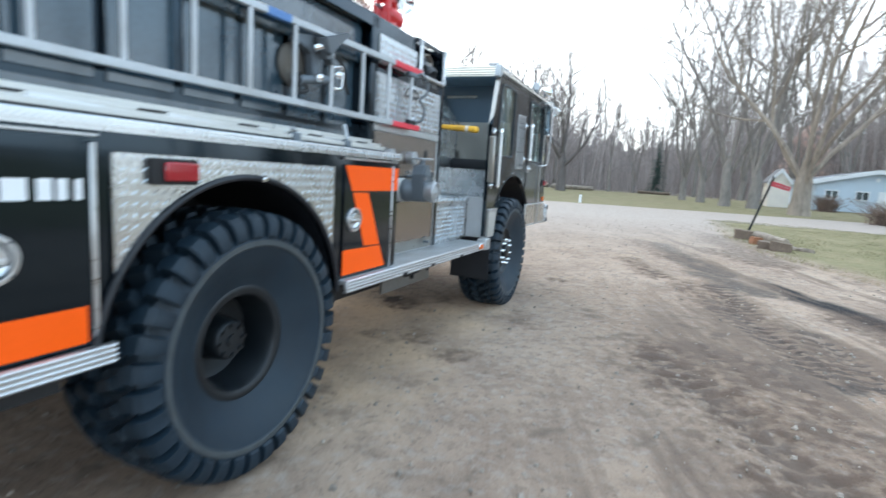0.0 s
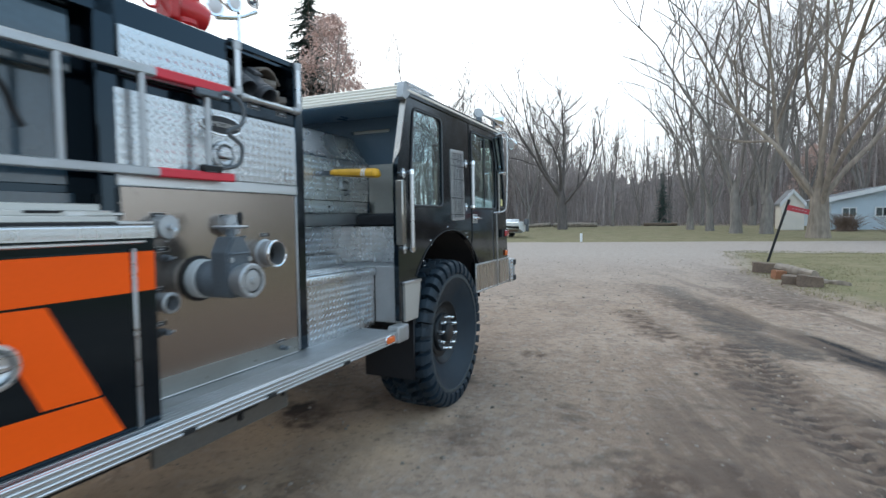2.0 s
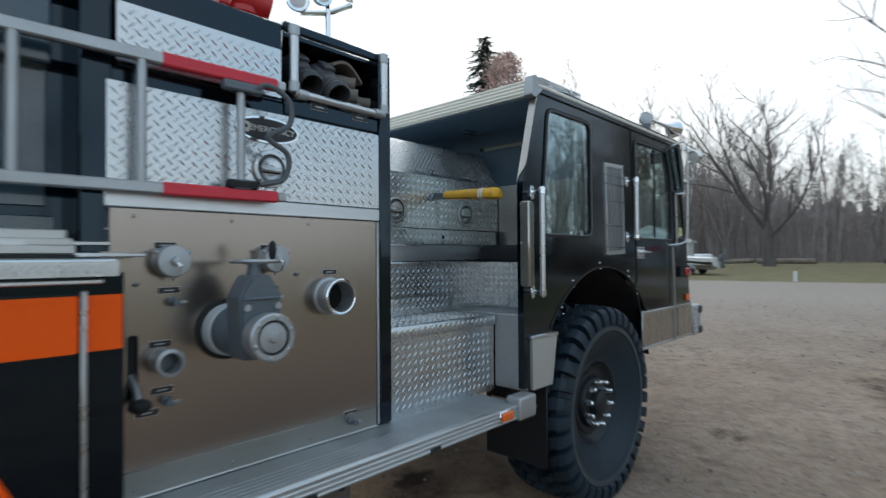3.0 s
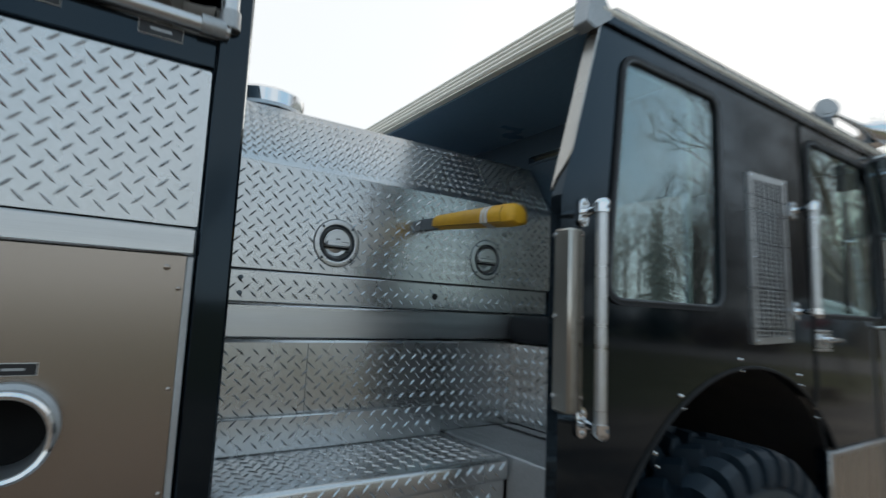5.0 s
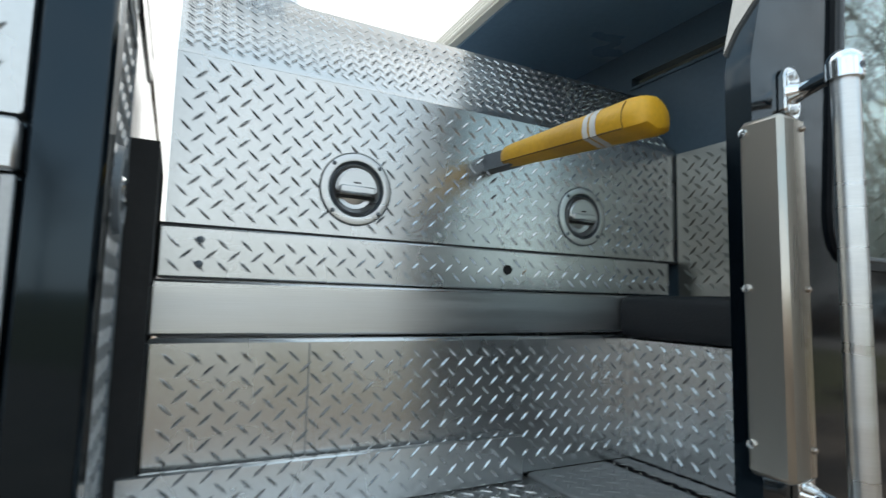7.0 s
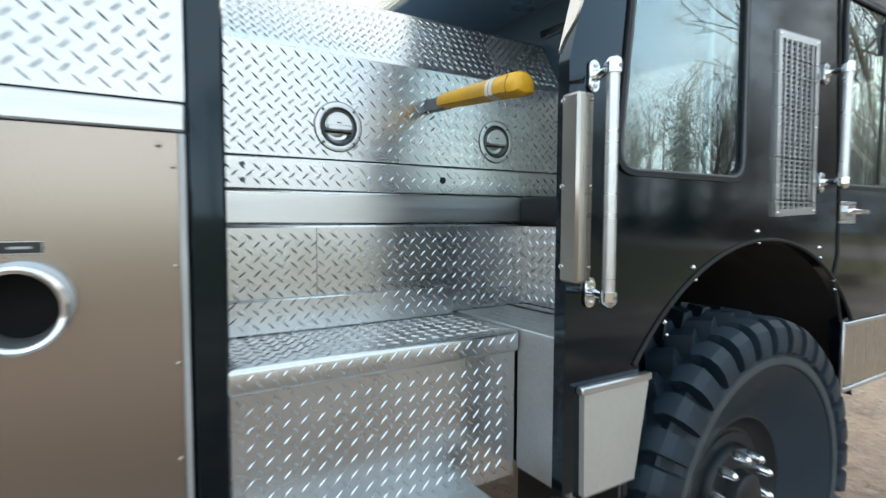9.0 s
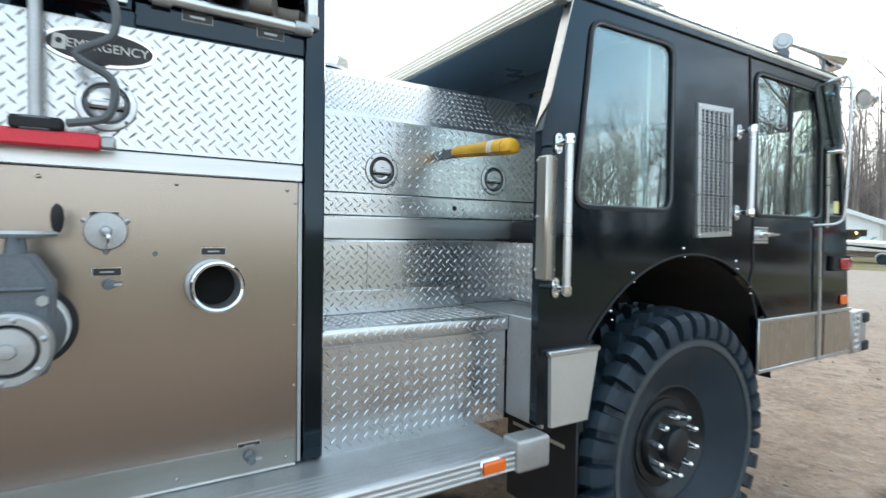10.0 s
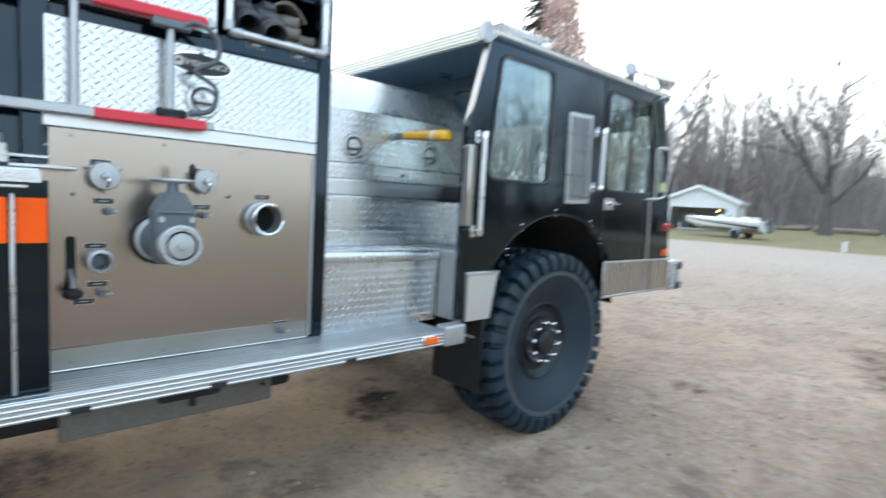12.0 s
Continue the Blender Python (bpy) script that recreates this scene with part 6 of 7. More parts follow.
fitting((-0.250, 3.640, 2.200), (0.78, -0.05, -0.55), 0.051)
fitting((-0.212, 3.735, 2.176), (0.78, -0.02, -0.55), 0.052)
for y0, y1, z, x, r in ((3.70, 3.880, 2.144, -0.285, 0.030), (3.77, 3.958, 2.142, -0.30, 0.028), (3.72, 3.872, 2.200, -0.285, 0.031), (3.76, 3.955, 2.190, -0.31, 0.027), (3.73, 3.88, 2.256, -0.31, 0.030)):
    t = thing("rolled_hose", "rolled tan canvas hose end lying in the open bin", "hose", (x, y0, z), "hoses in the bin")
    ctrl = curve_pts([(x - 0.10, y0, z), (x - 0.02, (y0 + y1) / 2 - 0.02, z + 0.004), (x + 0.04, y1, z - 0.004)])
    n = len(ctrl)
    part("sleeve", pipe(ctrl, r, 12, radii=[r * (1 - 0.12 * (k / n) - 0.06 * math.sin(k * 1.9)) for k in range(n)]), HOSE, t)
bk = thing("canvas_flap", "folded tan canvas flap on the hoses in the bin", "canvas", (-0.34, 3.85, 2.25))
flap = bmesh.new()
prev = None
for k in range(9):
    f = k / 8
    yy, zz = 3.765 + 0.145 * f, 2.312 + 0.045 * math.sin(f * 3.0) - 0.05 * f
    row = [flap.verts.new((xx, yy, zz + dz)) for xx, dz in ((-0.44, 0.02), (-0.26, 0.0), (-0.26, -0.012), (-0.44, 0.008))]
    if prev:
        for q in range(4):
            flap.faces.new((prev[q], prev[(q + 1) % 4], row[(q + 1) % 4], row[q]))
    else:
        flap.faces.new(row)
    prev = row
flap.faces.new(prev)
part("flap", flap, HOSE, bk)
tarp = thing("canvas_bundle", "dark green canvas bundle on the hose bed", "canvas", (-0.7, 2.9, 2.24))
tb = bmesh.new()
bmesh.ops.create_icosphere(tb, subdivisions=4, radius=1.0)
for v in tb.verts:
    w = v.co.copy()
    n = 0.16 * noise.noise(w * 2.2) + 0.07 * noise.noise(w * 6.0)
    v.co = Vector((-0.75 + w.x * (0.32 + n), 2.72 + w.y * (0.42 + n), 2.43 + w.z * (0.20 + n * 0.6)))
part("bundle", tb, GREEN, tarp)

ladder = thing("ladder", "aluminium roof ladder with red tape on its ends", "ladder", (-0.15, 3.1, 1.73))
ladder.rotation_euler = (0, 0, radians(-2.9))
LX = -0.15
for z0, z1 in ((1.722, 1.756), (2.098, 2.134)):
    rail = part("side_rail", box(LX - 0.014, LX + 0.014, -1.3, 3.44, z0, z1, 0.005), DULL, ladder, "dull aluminium ladder rail")
    part("tape", box(LX - 0.0155, LX + 0.0155, 3.085, 3.445, z0 - 0.0015, z1 + 0.0015, 0.005), REDTAPE, rail, "red tape on the rail end")
    part("end_plug", box(LX - 0.013, LX + 0.013, 3.443, 3.475, z0 + 0.002, z1 - 0.002, 0.005), DULL, rail)
part("tape", box(LX - 0.0155, LX + 0.0155, 1.98, 2.14, 2.0965, 2.1355, 0.005), BLUETAPE, ladder, "blue tape on the rail")
for k in range(15):
    ry = 3.322 - 0.2865 * k
    part("rung", pipe([(LX, ry, 1.745), (LX, ry, 2.108)], 0.0135, 12), DULL, ladder, "ribbed aluminium rung")
hook = part("roof_hook", box(LX - 0.01, LX + 0.022, 3.275, 3.375, 1.755, 1.785, 0.006), MATT, ladder, "folding roof hook with a spring")
part("hook_arm", pipe(curve_pts([(LX + 0.01, 3.35, 2.07), (LX + 0.03, 3.40, 2.10), (LX + 0.04, 3.47, 2.06), (LX + 0.04, 3.47, 1.98), (LX + 0.03, 3.40, 1.93), (LX + 0.03, 3.47, 1.88), (LX + 0.02, 3.46, 1.80), (LX + 0.01, 3.38, 1.775)]), 0.0095, 8), CABLE, hook, "grey curved hook arm")
part("hook_plate", box(LX - 0.01, LX + 0.024, 3.26, 3.39, 2.066, 2.098, 0.006), CAST, hook)
for zz in (1.77, 2.082):
    part("clamp", box(LX - 0.016, LX + 0.02, 3.292, 3.352, zz - 0.016, zz + 0.016, 0.004), CAST, hook)
tool = thing("rescue_tool", "dark power saw with a pale round guard hung behind the ladder", "tool", (-0.24, 2.35, 1.9))
part("guard", lathe([(0.0, 0.108), (0.012, 0.108), (0.018, 0.100), (0.020, 0.03), (0.020, 0.002)], (-0.288, 2.262, 1.935), (1, 0, 0), 36), SCUFFED, tool, "pale round blade guard")
hd = plate("x", -0.265, -0.215, rounded([(2.20, 2.045), (2.30, 2.020), (2.335, 2.0), (2.345, 1.90), (2.40, 1.895), (2.41, 1.99), (2.44, 2.03), (2.46, 2.105), (2.34, 2.10), (2.22, 2.075)], 0.010, 3))
bmesh.ops.bevel(hd, geom=[e for e in hd.edges if len(e.link_faces) == 2 and e.calc_face_angle(0) > 0.9], offset=0.006, segments=2, affect="EDGES")
part("housing", hd, CAST, tool, "dark cast housing")
bl = plate("x", -0.205, -0.135, rounded([(2.345, 2.085), (2.46, 2.125), (2.545, 2.155), (2.555, 2.140), (2.475, 2.075), (2.40, 2.005), (2.37, 2.02)], 0.006, 3))
bmesh.ops.bevel(bl, geom=[e for e in bl.edges if len(e.link_faces) == 2 and e.calc_face_angle(0) > 0.9], offset=0.005, segments=2, affect="EDGES")
part("blade", bl, CABLE, tool, "pointed grey steel jaw")
part("arm", pipe([(-0.215, 2.232, 1.856), (-0.205, 2.36, 1.878), (-0.20, 2.505, 1.902)], 0.024, 12), CAST, tool)
part("handle", pipe(curve_pts([(-0.21, 2.225, 1.890), (-0.205, 2.222, 1.800), (-0.20, 2.282, 1.806), (-0.205, 2.262, 1.852), (-0.21, 2.228, 1.888)]), 0.008, 8), MATT, tool, "black loop handle")
part("fork", plate("x", -0.215, -0.165, rounded([(2.385, 2.015), (2.43, 2.035), (2.475, 1.985), (2.455, 1.968), (2.43, 2.0), (2.40, 1.985)], 0.006, 3)), CABLE, tool)
part("clevis", pipe(curve_pts([(-0.20, 2.33, 2.03), (-0.18, 2.37, 2.045), (-0.175, 2.40, 2.025)]), 0.019, 12), CHROME, tool, "bright clevis")
part("knob", ball((-0.175, 2.345, 1.884), 0.024, u=14, v=8), CHROME, tool)
part("knob", ball((-0.165, 2.494, 1.925), 0.022, u=14, v=8), CHROME, tool)
part("strap", pipe(curve_pts([(-0.20, 2.50, 2.03), (-0.20, 2.571, 2.012), (-0.20, 2.615, 1.957), (-0.21, 2.64, 1.90), (-0.20, 2.662, 1.85)]), 0.011, 8), MATT, tool, "black hanging strap")
part("carabiner", pipe(curve_pts([(-0.17, 2.468, 1.962), (-0.17, 2.525, 1.972), (-0.17, 2.548, 1.950), (-0.17, 2.542, 1.875), (-0.17, 2.515, 1.855), (-0.17, 2.462, 1.852)]), 0.007, 8), CHROME, tool, "bright carabiner")


# ---- the yard and what stands round it ----
def lift(x, y):
    """Height of the ground: level by the engine, rising gently to the road and the woods."""
    t = min(max(y - 4.0, 0.0), 38.0)
    return 0.078 + 0.022 * t * t / (t + 1.0) + 0.003 * max(0.0, y - 42.0)


def rut(x, y):
    """Wheel tracks with tread marks, small dips and lumps near the engine."""
    r = 0.0
    for x0, y0, x1, y1 in ((2.25, 8.2, 2.85, 4.7), (3.0, 6.6, 3.15, 4.5), (1.6, 4.6, 2.7, 2.4)):
        dx, dy = x1 - x0, y1 - y0
        ln = math.hypot(dx, dy)
        a = ((x - x0) * dx + (y - y0) * dy) / ln
        d = ((x - x0) * dy - (y - y0) * dx) / ln
        if 0 < a < ln and abs(d) < 0.45:
            fade = min(1, a / 0.8, (ln - a) / 0.8)
            r -= 0.020 * fade * math.exp(-(d / 0.17) ** 2)
            if abs(d) < 0.2:
                r += 0.022 * fade * (-1 if math.sin(a * 42 + abs(d) * 14) > 0 else 0.4) * (0.4 + 0.6 * noise.noise((x * 2, y * 2, 3)))
            r += 0.012 * fade * math.exp(-((abs(d) - 0.30) / 0.08) ** 2)
    return r


def terrain():
    def axis(lo, a, b, hi, step):
        near = list(np.arange(a, b, step))
        out_hi, s, v = [], step, b
        while v < hi:
            out_hi.append(v)
            s *= 1.16
            v += s
        out_lo, s, v = [], step, a
        while v > lo:
            s *= 1.16
            v -= s
            out_lo.append(v)
        return out_lo[::-1] + near + out_hi + [hi]
    xs, ys = axis(-900, -2.2, 5.4, 900, 0.055), axis(-900, -0.6, 12.5, 1500, 0.055)
    verts, faces = [], []
    for y in ys:
        for x in xs:
            z = lift(x, y)
            near = max(0.0, 1 - max(0, abs(x - 1.5) - 6) / 10) * max(0.0, 1 - max(0, abs(y - 8) - 10) / 16)
            if near > 0:
                z += near * (0.022 * noise.noise((x * 0.5, y * 0.5, 1.7)) + 0.010 * noise.noise((x * 2.3, y * 2.3, 5.1)) + 0.005 * noise.noise((x * 7, y * 7, 9.3)))
                z += rut(x, y)
            if x > 3.0 + 0.045 * max(0, 16 - y) ** 2 and 6 < y < 21:
                z += 0.05
            verts.append((x, y, z - 0.012))
    n = len(xs)
    for j in range(len(ys) - 1):
        for i in range(n - 1):
            a = j * n + i
            faces.append((a, a + 1, a + n + 1, a + n))
    me = bpy.data.meshes.new("ground")
    me.from_pydata(verts, [], faces)
    me.shade_smooth()
    me.materials.append(make_ground())
    return tagged(new("ground", me), "packed sandy gravel yard with a pale road and patchy spring lawns", "ground", kind="structure")


ground = terrain()


def scatter_stones():
    rng = random.Random(5)
    verts, faces = [], []
    cube = [(-1, -1, -0.6), (1, -1, -0.6), (1, 1, -0.6), (-1, 1, -0.6), (-0.6, -0.6, 0.7), (0.7, -0.5, 0.6), (0.5, 0.7, 0.8), (-0.7, 0.5, 0.6)]
    quad = [(4, 5, 6, 7), (0, 1, 5, 4), (1, 2, 6, 5), (2, 3, 7, 6), (3, 0, 4, 7)]
    for k in range(6000):
        x, y = rng.uniform(-2.6, 6.5), -0.8 + 19 * rng.random() ** 1.3
        s = 0.004 + 0.014 * rng.random() ** 4
        a = rng.random() * 6.28
        base = len(verts)
        for u, v, w in cube:
            u, v, w = u * rng.uniform(0.7, 1.2), v * rng.uniform(0.6, 1.1), w * rng.uniform(0.5, 0.9)
            verts.append((x + s * (u * math.cos(a) - v * math.sin(a)), y + s * (u * math.sin(a) + v * math.cos(a)), lift(x, y) + rut(x, y) - 0.008 + s * w))
        faces += [tuple(base + q for q in f) for f in quad]
    me = bpy.data.meshes.new("loose_gravel")
    me.from_pydata(verts, [], faces)
    me.materials.append(STONE)
    tagged(new("loose_gravel", me), "small loose stones strewn over the packed dirt", "gravel", kind="stuff")


scatter_stones()


def scatter_grass():
    rng = random.Random(9)
    verts, faces = [], []
    for k in range(26000):
        y = rng.uniform(8.5, 21)
        x = 3.0 + 0.045 * max(0, 16 - y) ** 2 + 8.5 * rng.random() ** 1.4 + rng.gauss(0, 0.18)
        if noise.noise((x * 0.8, y * 0.8, 0)) < -0.25:
            continue
        h, a, w = rng.uniform(0.015, 0.045), rng.random() * 6.28, rng.uniform(0.004, 0.009)
        z = lift(x, y) + 0.03
        lean = rng.uniform(0.0, 0.06)
        base = len(verts)
        verts += [(x - w * math.cos(a), y - w * math.sin(a), z), (x + w * math.cos(a), y + w * math.sin(a), z), (x + lean * math.cos(a + 1), y + lean * math.sin(a + 1), z + h)]
        faces.append((base, base + 1, base + 2))
    me = bpy.data.meshes.new("lawn_grass")
    me.from_pydata(verts, [], faces)
    me.materials.append(GRASSBLADE)
    tagged(new("lawn_grass", me), "short patchy dry grass at the edge of the yard", "grass", kind="stuff")


scatter_grass()


# ---- trees ----
def add_tube(verts, faces, pts, radii, n):
    rings, side = [], None
    for k, p in enumerate(pts):
        d = (pts[min(k + 1, len(pts) - 1)] - pts[max(k - 1, 0)]).normalized()
        if side is None:
            side = d.orthogonal().normalized()
        side = (side - d * side.dot(d)).normalized()
        up = d.cross(side)
        base = len(verts)
        for j in range(n):
            a = 2 * math.pi * j / n
            verts.append(p + (side * math.cos(a) + up * math.sin(a)) * radii[k])
        rings.append(base)
    for a, b in zip(rings, rings[1:]):
        for j in range(n):
            faces.append((a + j, a + (j + 1) % n, b + (j + 1) % n, b + j))


def tree_meshes(seed, height, trunk_r, stems, spread, levels=4, bark=BARK, fork=0.16, twigs=1.0, stem_r=0.36, crook=1.0, open_low=0.30):
    """A bare broad-leaved tree: trunk and limbs in one mesh, the fine branches in another."""
    rng = random.Random(seed)
    wood, fine = ([], []), ([], [])

    def grow(p, d, length, r, level):
        segs = 9 if level == 0 else (7 if level == 1 else (5 if level == 2 else 3))
        pts, rad = [p.copy()], [r]
        cur, v = p.copy(), d.normalized()
        wander = (0.085 + 0.045 * level) * crook
        for k in range(segs):
            v = (v + Vector((rng.gauss(0, wander), rng.gauss(0, wander), rng.gauss(0.055, wander * 0.5)))).normalized()
            cur = cur + v * (length / segs)
            pts.append(cur.copy())
            rad.append(max(0.004, r * (1 - (k + 1) / segs) ** (1.15 if level == 0 else 0.85) + 0.006 * (3 - min(level, 3))))
        sink = wood if level < 2 else fine
        add_tube(*sink, pts, rad, 8 if level == 0 else (6 if level == 1 else (4 if level == 2 else 3)))
        if level >= levels:
            return
        kids = {0: 7, 1: 6, 2: 5, 3: 4}[level]
        kids = max(2, int(kids * (twigs if level >= 2 else 1) + rng.random()))
        for c in range(kids):
            lo = open_low if level == 0 else 0.2
            f = lo + (0.98 - lo) * (c + rng.random()) / kids
            i = min(int(f * segs), segs - 1)
            w = f * segs - i
            q = pts[i].lerp(pts[i + 1], w)
            ax = (pts[i + 1] - pts[i]).normalized()
            side = ax.orthogonal().normalized()
            side.rotate(Matrix.Rotation(rng.random() * 6.28, 3, ax))
            ang = rng.uniform(0.48, 1.0)
            nd = (ax * math.cos(ang) + side * math.sin(ang)).normalized()
            if level <= 1:
                nd = (nd + Vector((0, 0, 0.18))).normalized()
            grow(q, nd, length * rng.uniform(0.34, 0.58) * (1.15 - 0.5 * f), max(0.005, rad[i] * rng.uniform(0.38, 0.58)), level + 1)

    # short bole, then the main stems
    bole = [Vector((0, 0, -0.15)), Vector((0, 0, height * fork * 0.25)), Vector((rng.gauss(0, 0.05), rng.gauss(0, 0.05), height * fork * 0.65)), Vector((rng.gauss(0, 0.1), rng.gauss(0, 0.1), height * fork))]
    add_tube(*wood, bole, [trunk_r * 1.35, trunk_r * 1.05, trunk_r * 0.92, trunk_r * 0.55], 12)
    for s in range(stems):
        a = 6.28 * (s + rng.random() * 0.5) / stems
        lean = spread * (0.25 if s == 0 else rng.uniform(0.75, 1.35))
        d = Vector((math.cos(a) * lean, math.sin(a) * lean, 1.0))
        start = bole[-1] + Vector((math.cos(a), math.sin(a), 0)) * trunk_r * 0.30 - Vector((0, 0, height * fork * rng.uniform(0.12, 0.5)))
        grow(start, d, height * (1 - fork) * rng.uniform(0.78, 1.0) / math.sqrt(1 + 0.5 * lean * lean), trunk_r * stem_r * rng.uniform(0.85, 1.25), 0)
    out = []
    for nm, (vs, fs), mt in (("trunk", wood, bark), ("crown", fine, TWIG)):
        me = bpy.data.meshes.new(nm)
        me.from_pydata(vs, [], fs)
        me.shade_smooth()
        me.materials.append(mt)
        out.append(me)
    return out


def plant(meshes, x, y, turn, size, label, group="", cat="tree", names=("trunk", "crown")):
    t = thing("bare_tree" if cat == "tree" else cat, label, "tree", (0, 0, 0), group)
    for nm, me in zip(names, meshes):
        ob = new(nm, me)
        ob.parent = t
    t.matrix_basis = pose(x, y, lift(x, y), 0, 0, turn) @ Matrix.Scale(size, 4)
    return t


OAK = tree_meshes(3, 13.0, 0.29, 6, 1.0, bark=OAKBARK, fork=0.24, twigs=0.72, stem_r=0.34, crook=1.4, open_low=0.25)
MAPLE_A = tree_meshes(11, 18.0, 0.28, 5, 0.36, fork=0.13, stem_r=0.34, twigs=0.82, crook=1.6, open_low=0.22)
MAPLE_B = tree_meshes(23, 17.0, 0.25, 4, 0.32, fork=0.16, stem_r=0.37, twigs=0.82, crook=1.6, open_low=0.22)
MAPLE_C = tree_meshes(37, 19.5, 0.37, 7, 0.50, bark=PALEBARK, fork=0.13, stem_r=0.25, twigs=0.95, crook=1.6, open_low=0.2)
SLIM = tree_meshes(41, 11.0, 0.13, 2, 0.22, fork=0.3, twigs=0.7, stem_r=0.5)
THIN = tree_meshes(61, 17.5, 0.20, 4, 0.42, fork=0.2, twigs=0.55, stem_r=0.42, crook=1.5, open_low=0.3)
LAWN = "bare trees along the lawn"
plant(OAK, -5.85, 38.8, 40, 1.0, "bare spreading oak on the far lawn", LAWN)
plant(MAPLE_A, 2.2, 37.7, 10, 0.66, "tall bare maple with several stems", LAWN)
plant(MAPLE_B, 3.2, 36.0, 130, 0.78, "slim bare maple with dark bark", LAWN)
plant(MAPLE_B, 4.3, 33.2, 250, 1.0, "tall bare maple by the road", LAWN)
plant(MAPLE_A, 5.6, 32.6, 200, 0.95, "bare maple with low fork by the road", LAWN)
plant(MAPLE_C, 7.05, 29.0, 60, 1.0, "big pale-barked bare tree beside the road", LAWN)
rng = random.Random(77)
for x, y, me, s in ((-14.5, 46, SLIM, 1.1), (-11, 49, MAPLE_B, 0.7), (-3.4, 47, SLIM, 0.8), (-1.6, 50, MAPLE_B, 0.48), (0.8, 52, SLIM, 0.8), (3.2, 48, SLIM, 1.0), (6.5, 47, MAPLE_B, 0.85), (9.5, 46, MAPLE_A, 0.85),
                    (12.5, 45, MAPLE_B, 0.9), (16.5, 44, MAPLE_A, 0.95), (20, 41, MAPLE_B, 0.68), (-17.8, 42, THIN, 1.0), (-22, 44, MAPLE_B, 0.75), (-32, 36, MAPLE_B, 0.8), (-15.5, 41, SLIM, 0.9), (-9, 52, SLIM, 1.1),
                    (34, 46, SLIM, 1.1), (36, 36, SLIM, 1.3), (17.6, 34, OAK, 0.82), (19.5, 26.0, MAPLE_B, 0.50), (24, 40, SLIM, 1.2), (17.5, 24.5, OAK, 0.60), (14.6, 21.4, OAK, 0.56), (18.8, 27.5, MAPLE_A, 0.46), (42, 28, SLIM, 1.2), (27, 24, SLIM, 0.8), (46, 22, SLIM, 1.0), (40, 10, SLIM, 1.1), (43, -4, SLIM, 1.1), (38, -16, SLIM, 1.1)):
    plant(me, x, y, rng.random() * 360, s * rng.uniform(0.94, 1.06), "bare deciduous tree at the edge of the woods", "bare trees at the wood edge")


def spruce_meshes(seed, height, base_r, taper=0.85, dense=1.0):
    rng = random.Random(seed)
    tv, tf, nv, nf = [], [], [], []
    add_tube(tv, tf, [Vector((0, 0, -0.1)), Vector((0, 0, height * 0.5)), Vector((0, 0, height))], [height * 0.014, height * 0.009, 0.01], 8)
    z = height * 0.07
    while z < height * 0.985:
        f = 1 - z / height
        r = base_r * (f ** taper) * rng.uniform(0.75, 1.12)
        for k in range(int(dense * max(4, int(9 * f ** 0.5 + 2)))):
            a = rng.random() * 6.28
            ln = r * rng.uniform(0.65, 1.1)
            droop = rng.uniform(0.12, 0.42)
            dirv = Vector((math.cos(a), math.sin(a), -droop))
            acr = Vector((-math.sin(a), math.cos(a), 0))
            m = max(4, int(ln / 0.16))
            for q in range(m):
                p = Vector((0, 0, z)) + dirv * (ln * (q + 0.5) / m)
                w = 0.10 + 0.24 * ln * (1 - (q + 0.5) / m) ** 0.7
                for sgn in (-1, 1):
                    tip = p + acr * sgn * w * rng.uniform(0.6, 1.2) + Vector((0, 0, rng.uniform(-0.22, 0.02) * (0.4 + w))) + dirv * 0.16
                    b = len(nv)
                    nv += [p - dirv * 0.09, p + dirv * 0.14, tip]
                    nf.append((b, b + 1, b + 2))
        z += height * 0.016 + 0.05
    out = []
    for nm, vs, fs, mt in (("trunk", tv, tf, BARK), ("crown", nv, nf, NEEDLE)):
        me = bpy.data.meshes.new(nm)
        me.from_pydata(vs, [], fs)
        me.materials.append(mt)
        out.append(me)
    return out


SPRUCE = spruce_meshes(8, 13.0, 2.6)
FULL_SPRUCE = spruce_meshes(12, 18.6, 5.2, 0.62)
for x, y, s, lab in ((0.2, 52.0, 0.42, "dark spruce at the wood edge"), (20.5, 30.5, 0.50, "dark spruce near the house"), (26, 25, 0.40, "small dark spruce near the house")):
    plant(SPRUCE, x, y, x * 31, s, lab, "spruces", cat="spruce_tree")


plant(FULL_SPRUCE, 15.2, 27.5, 10, 0.36, "bushy dark spruce by the road", "spruces", cat="spruce_tree")
plant(FULL_SPRUCE, 21.5, 27.0, 80, 0.40, "bushy dark spruce by the road", "spruces", cat="spruce_tree")
plant(spruce_meshes(19, 20.2, 4.4, 0.42, 2.4), -27.0, 38.6, 40, 1.0, "tall dark green pine with a blunt top", "spruces", cat="pine_tree")


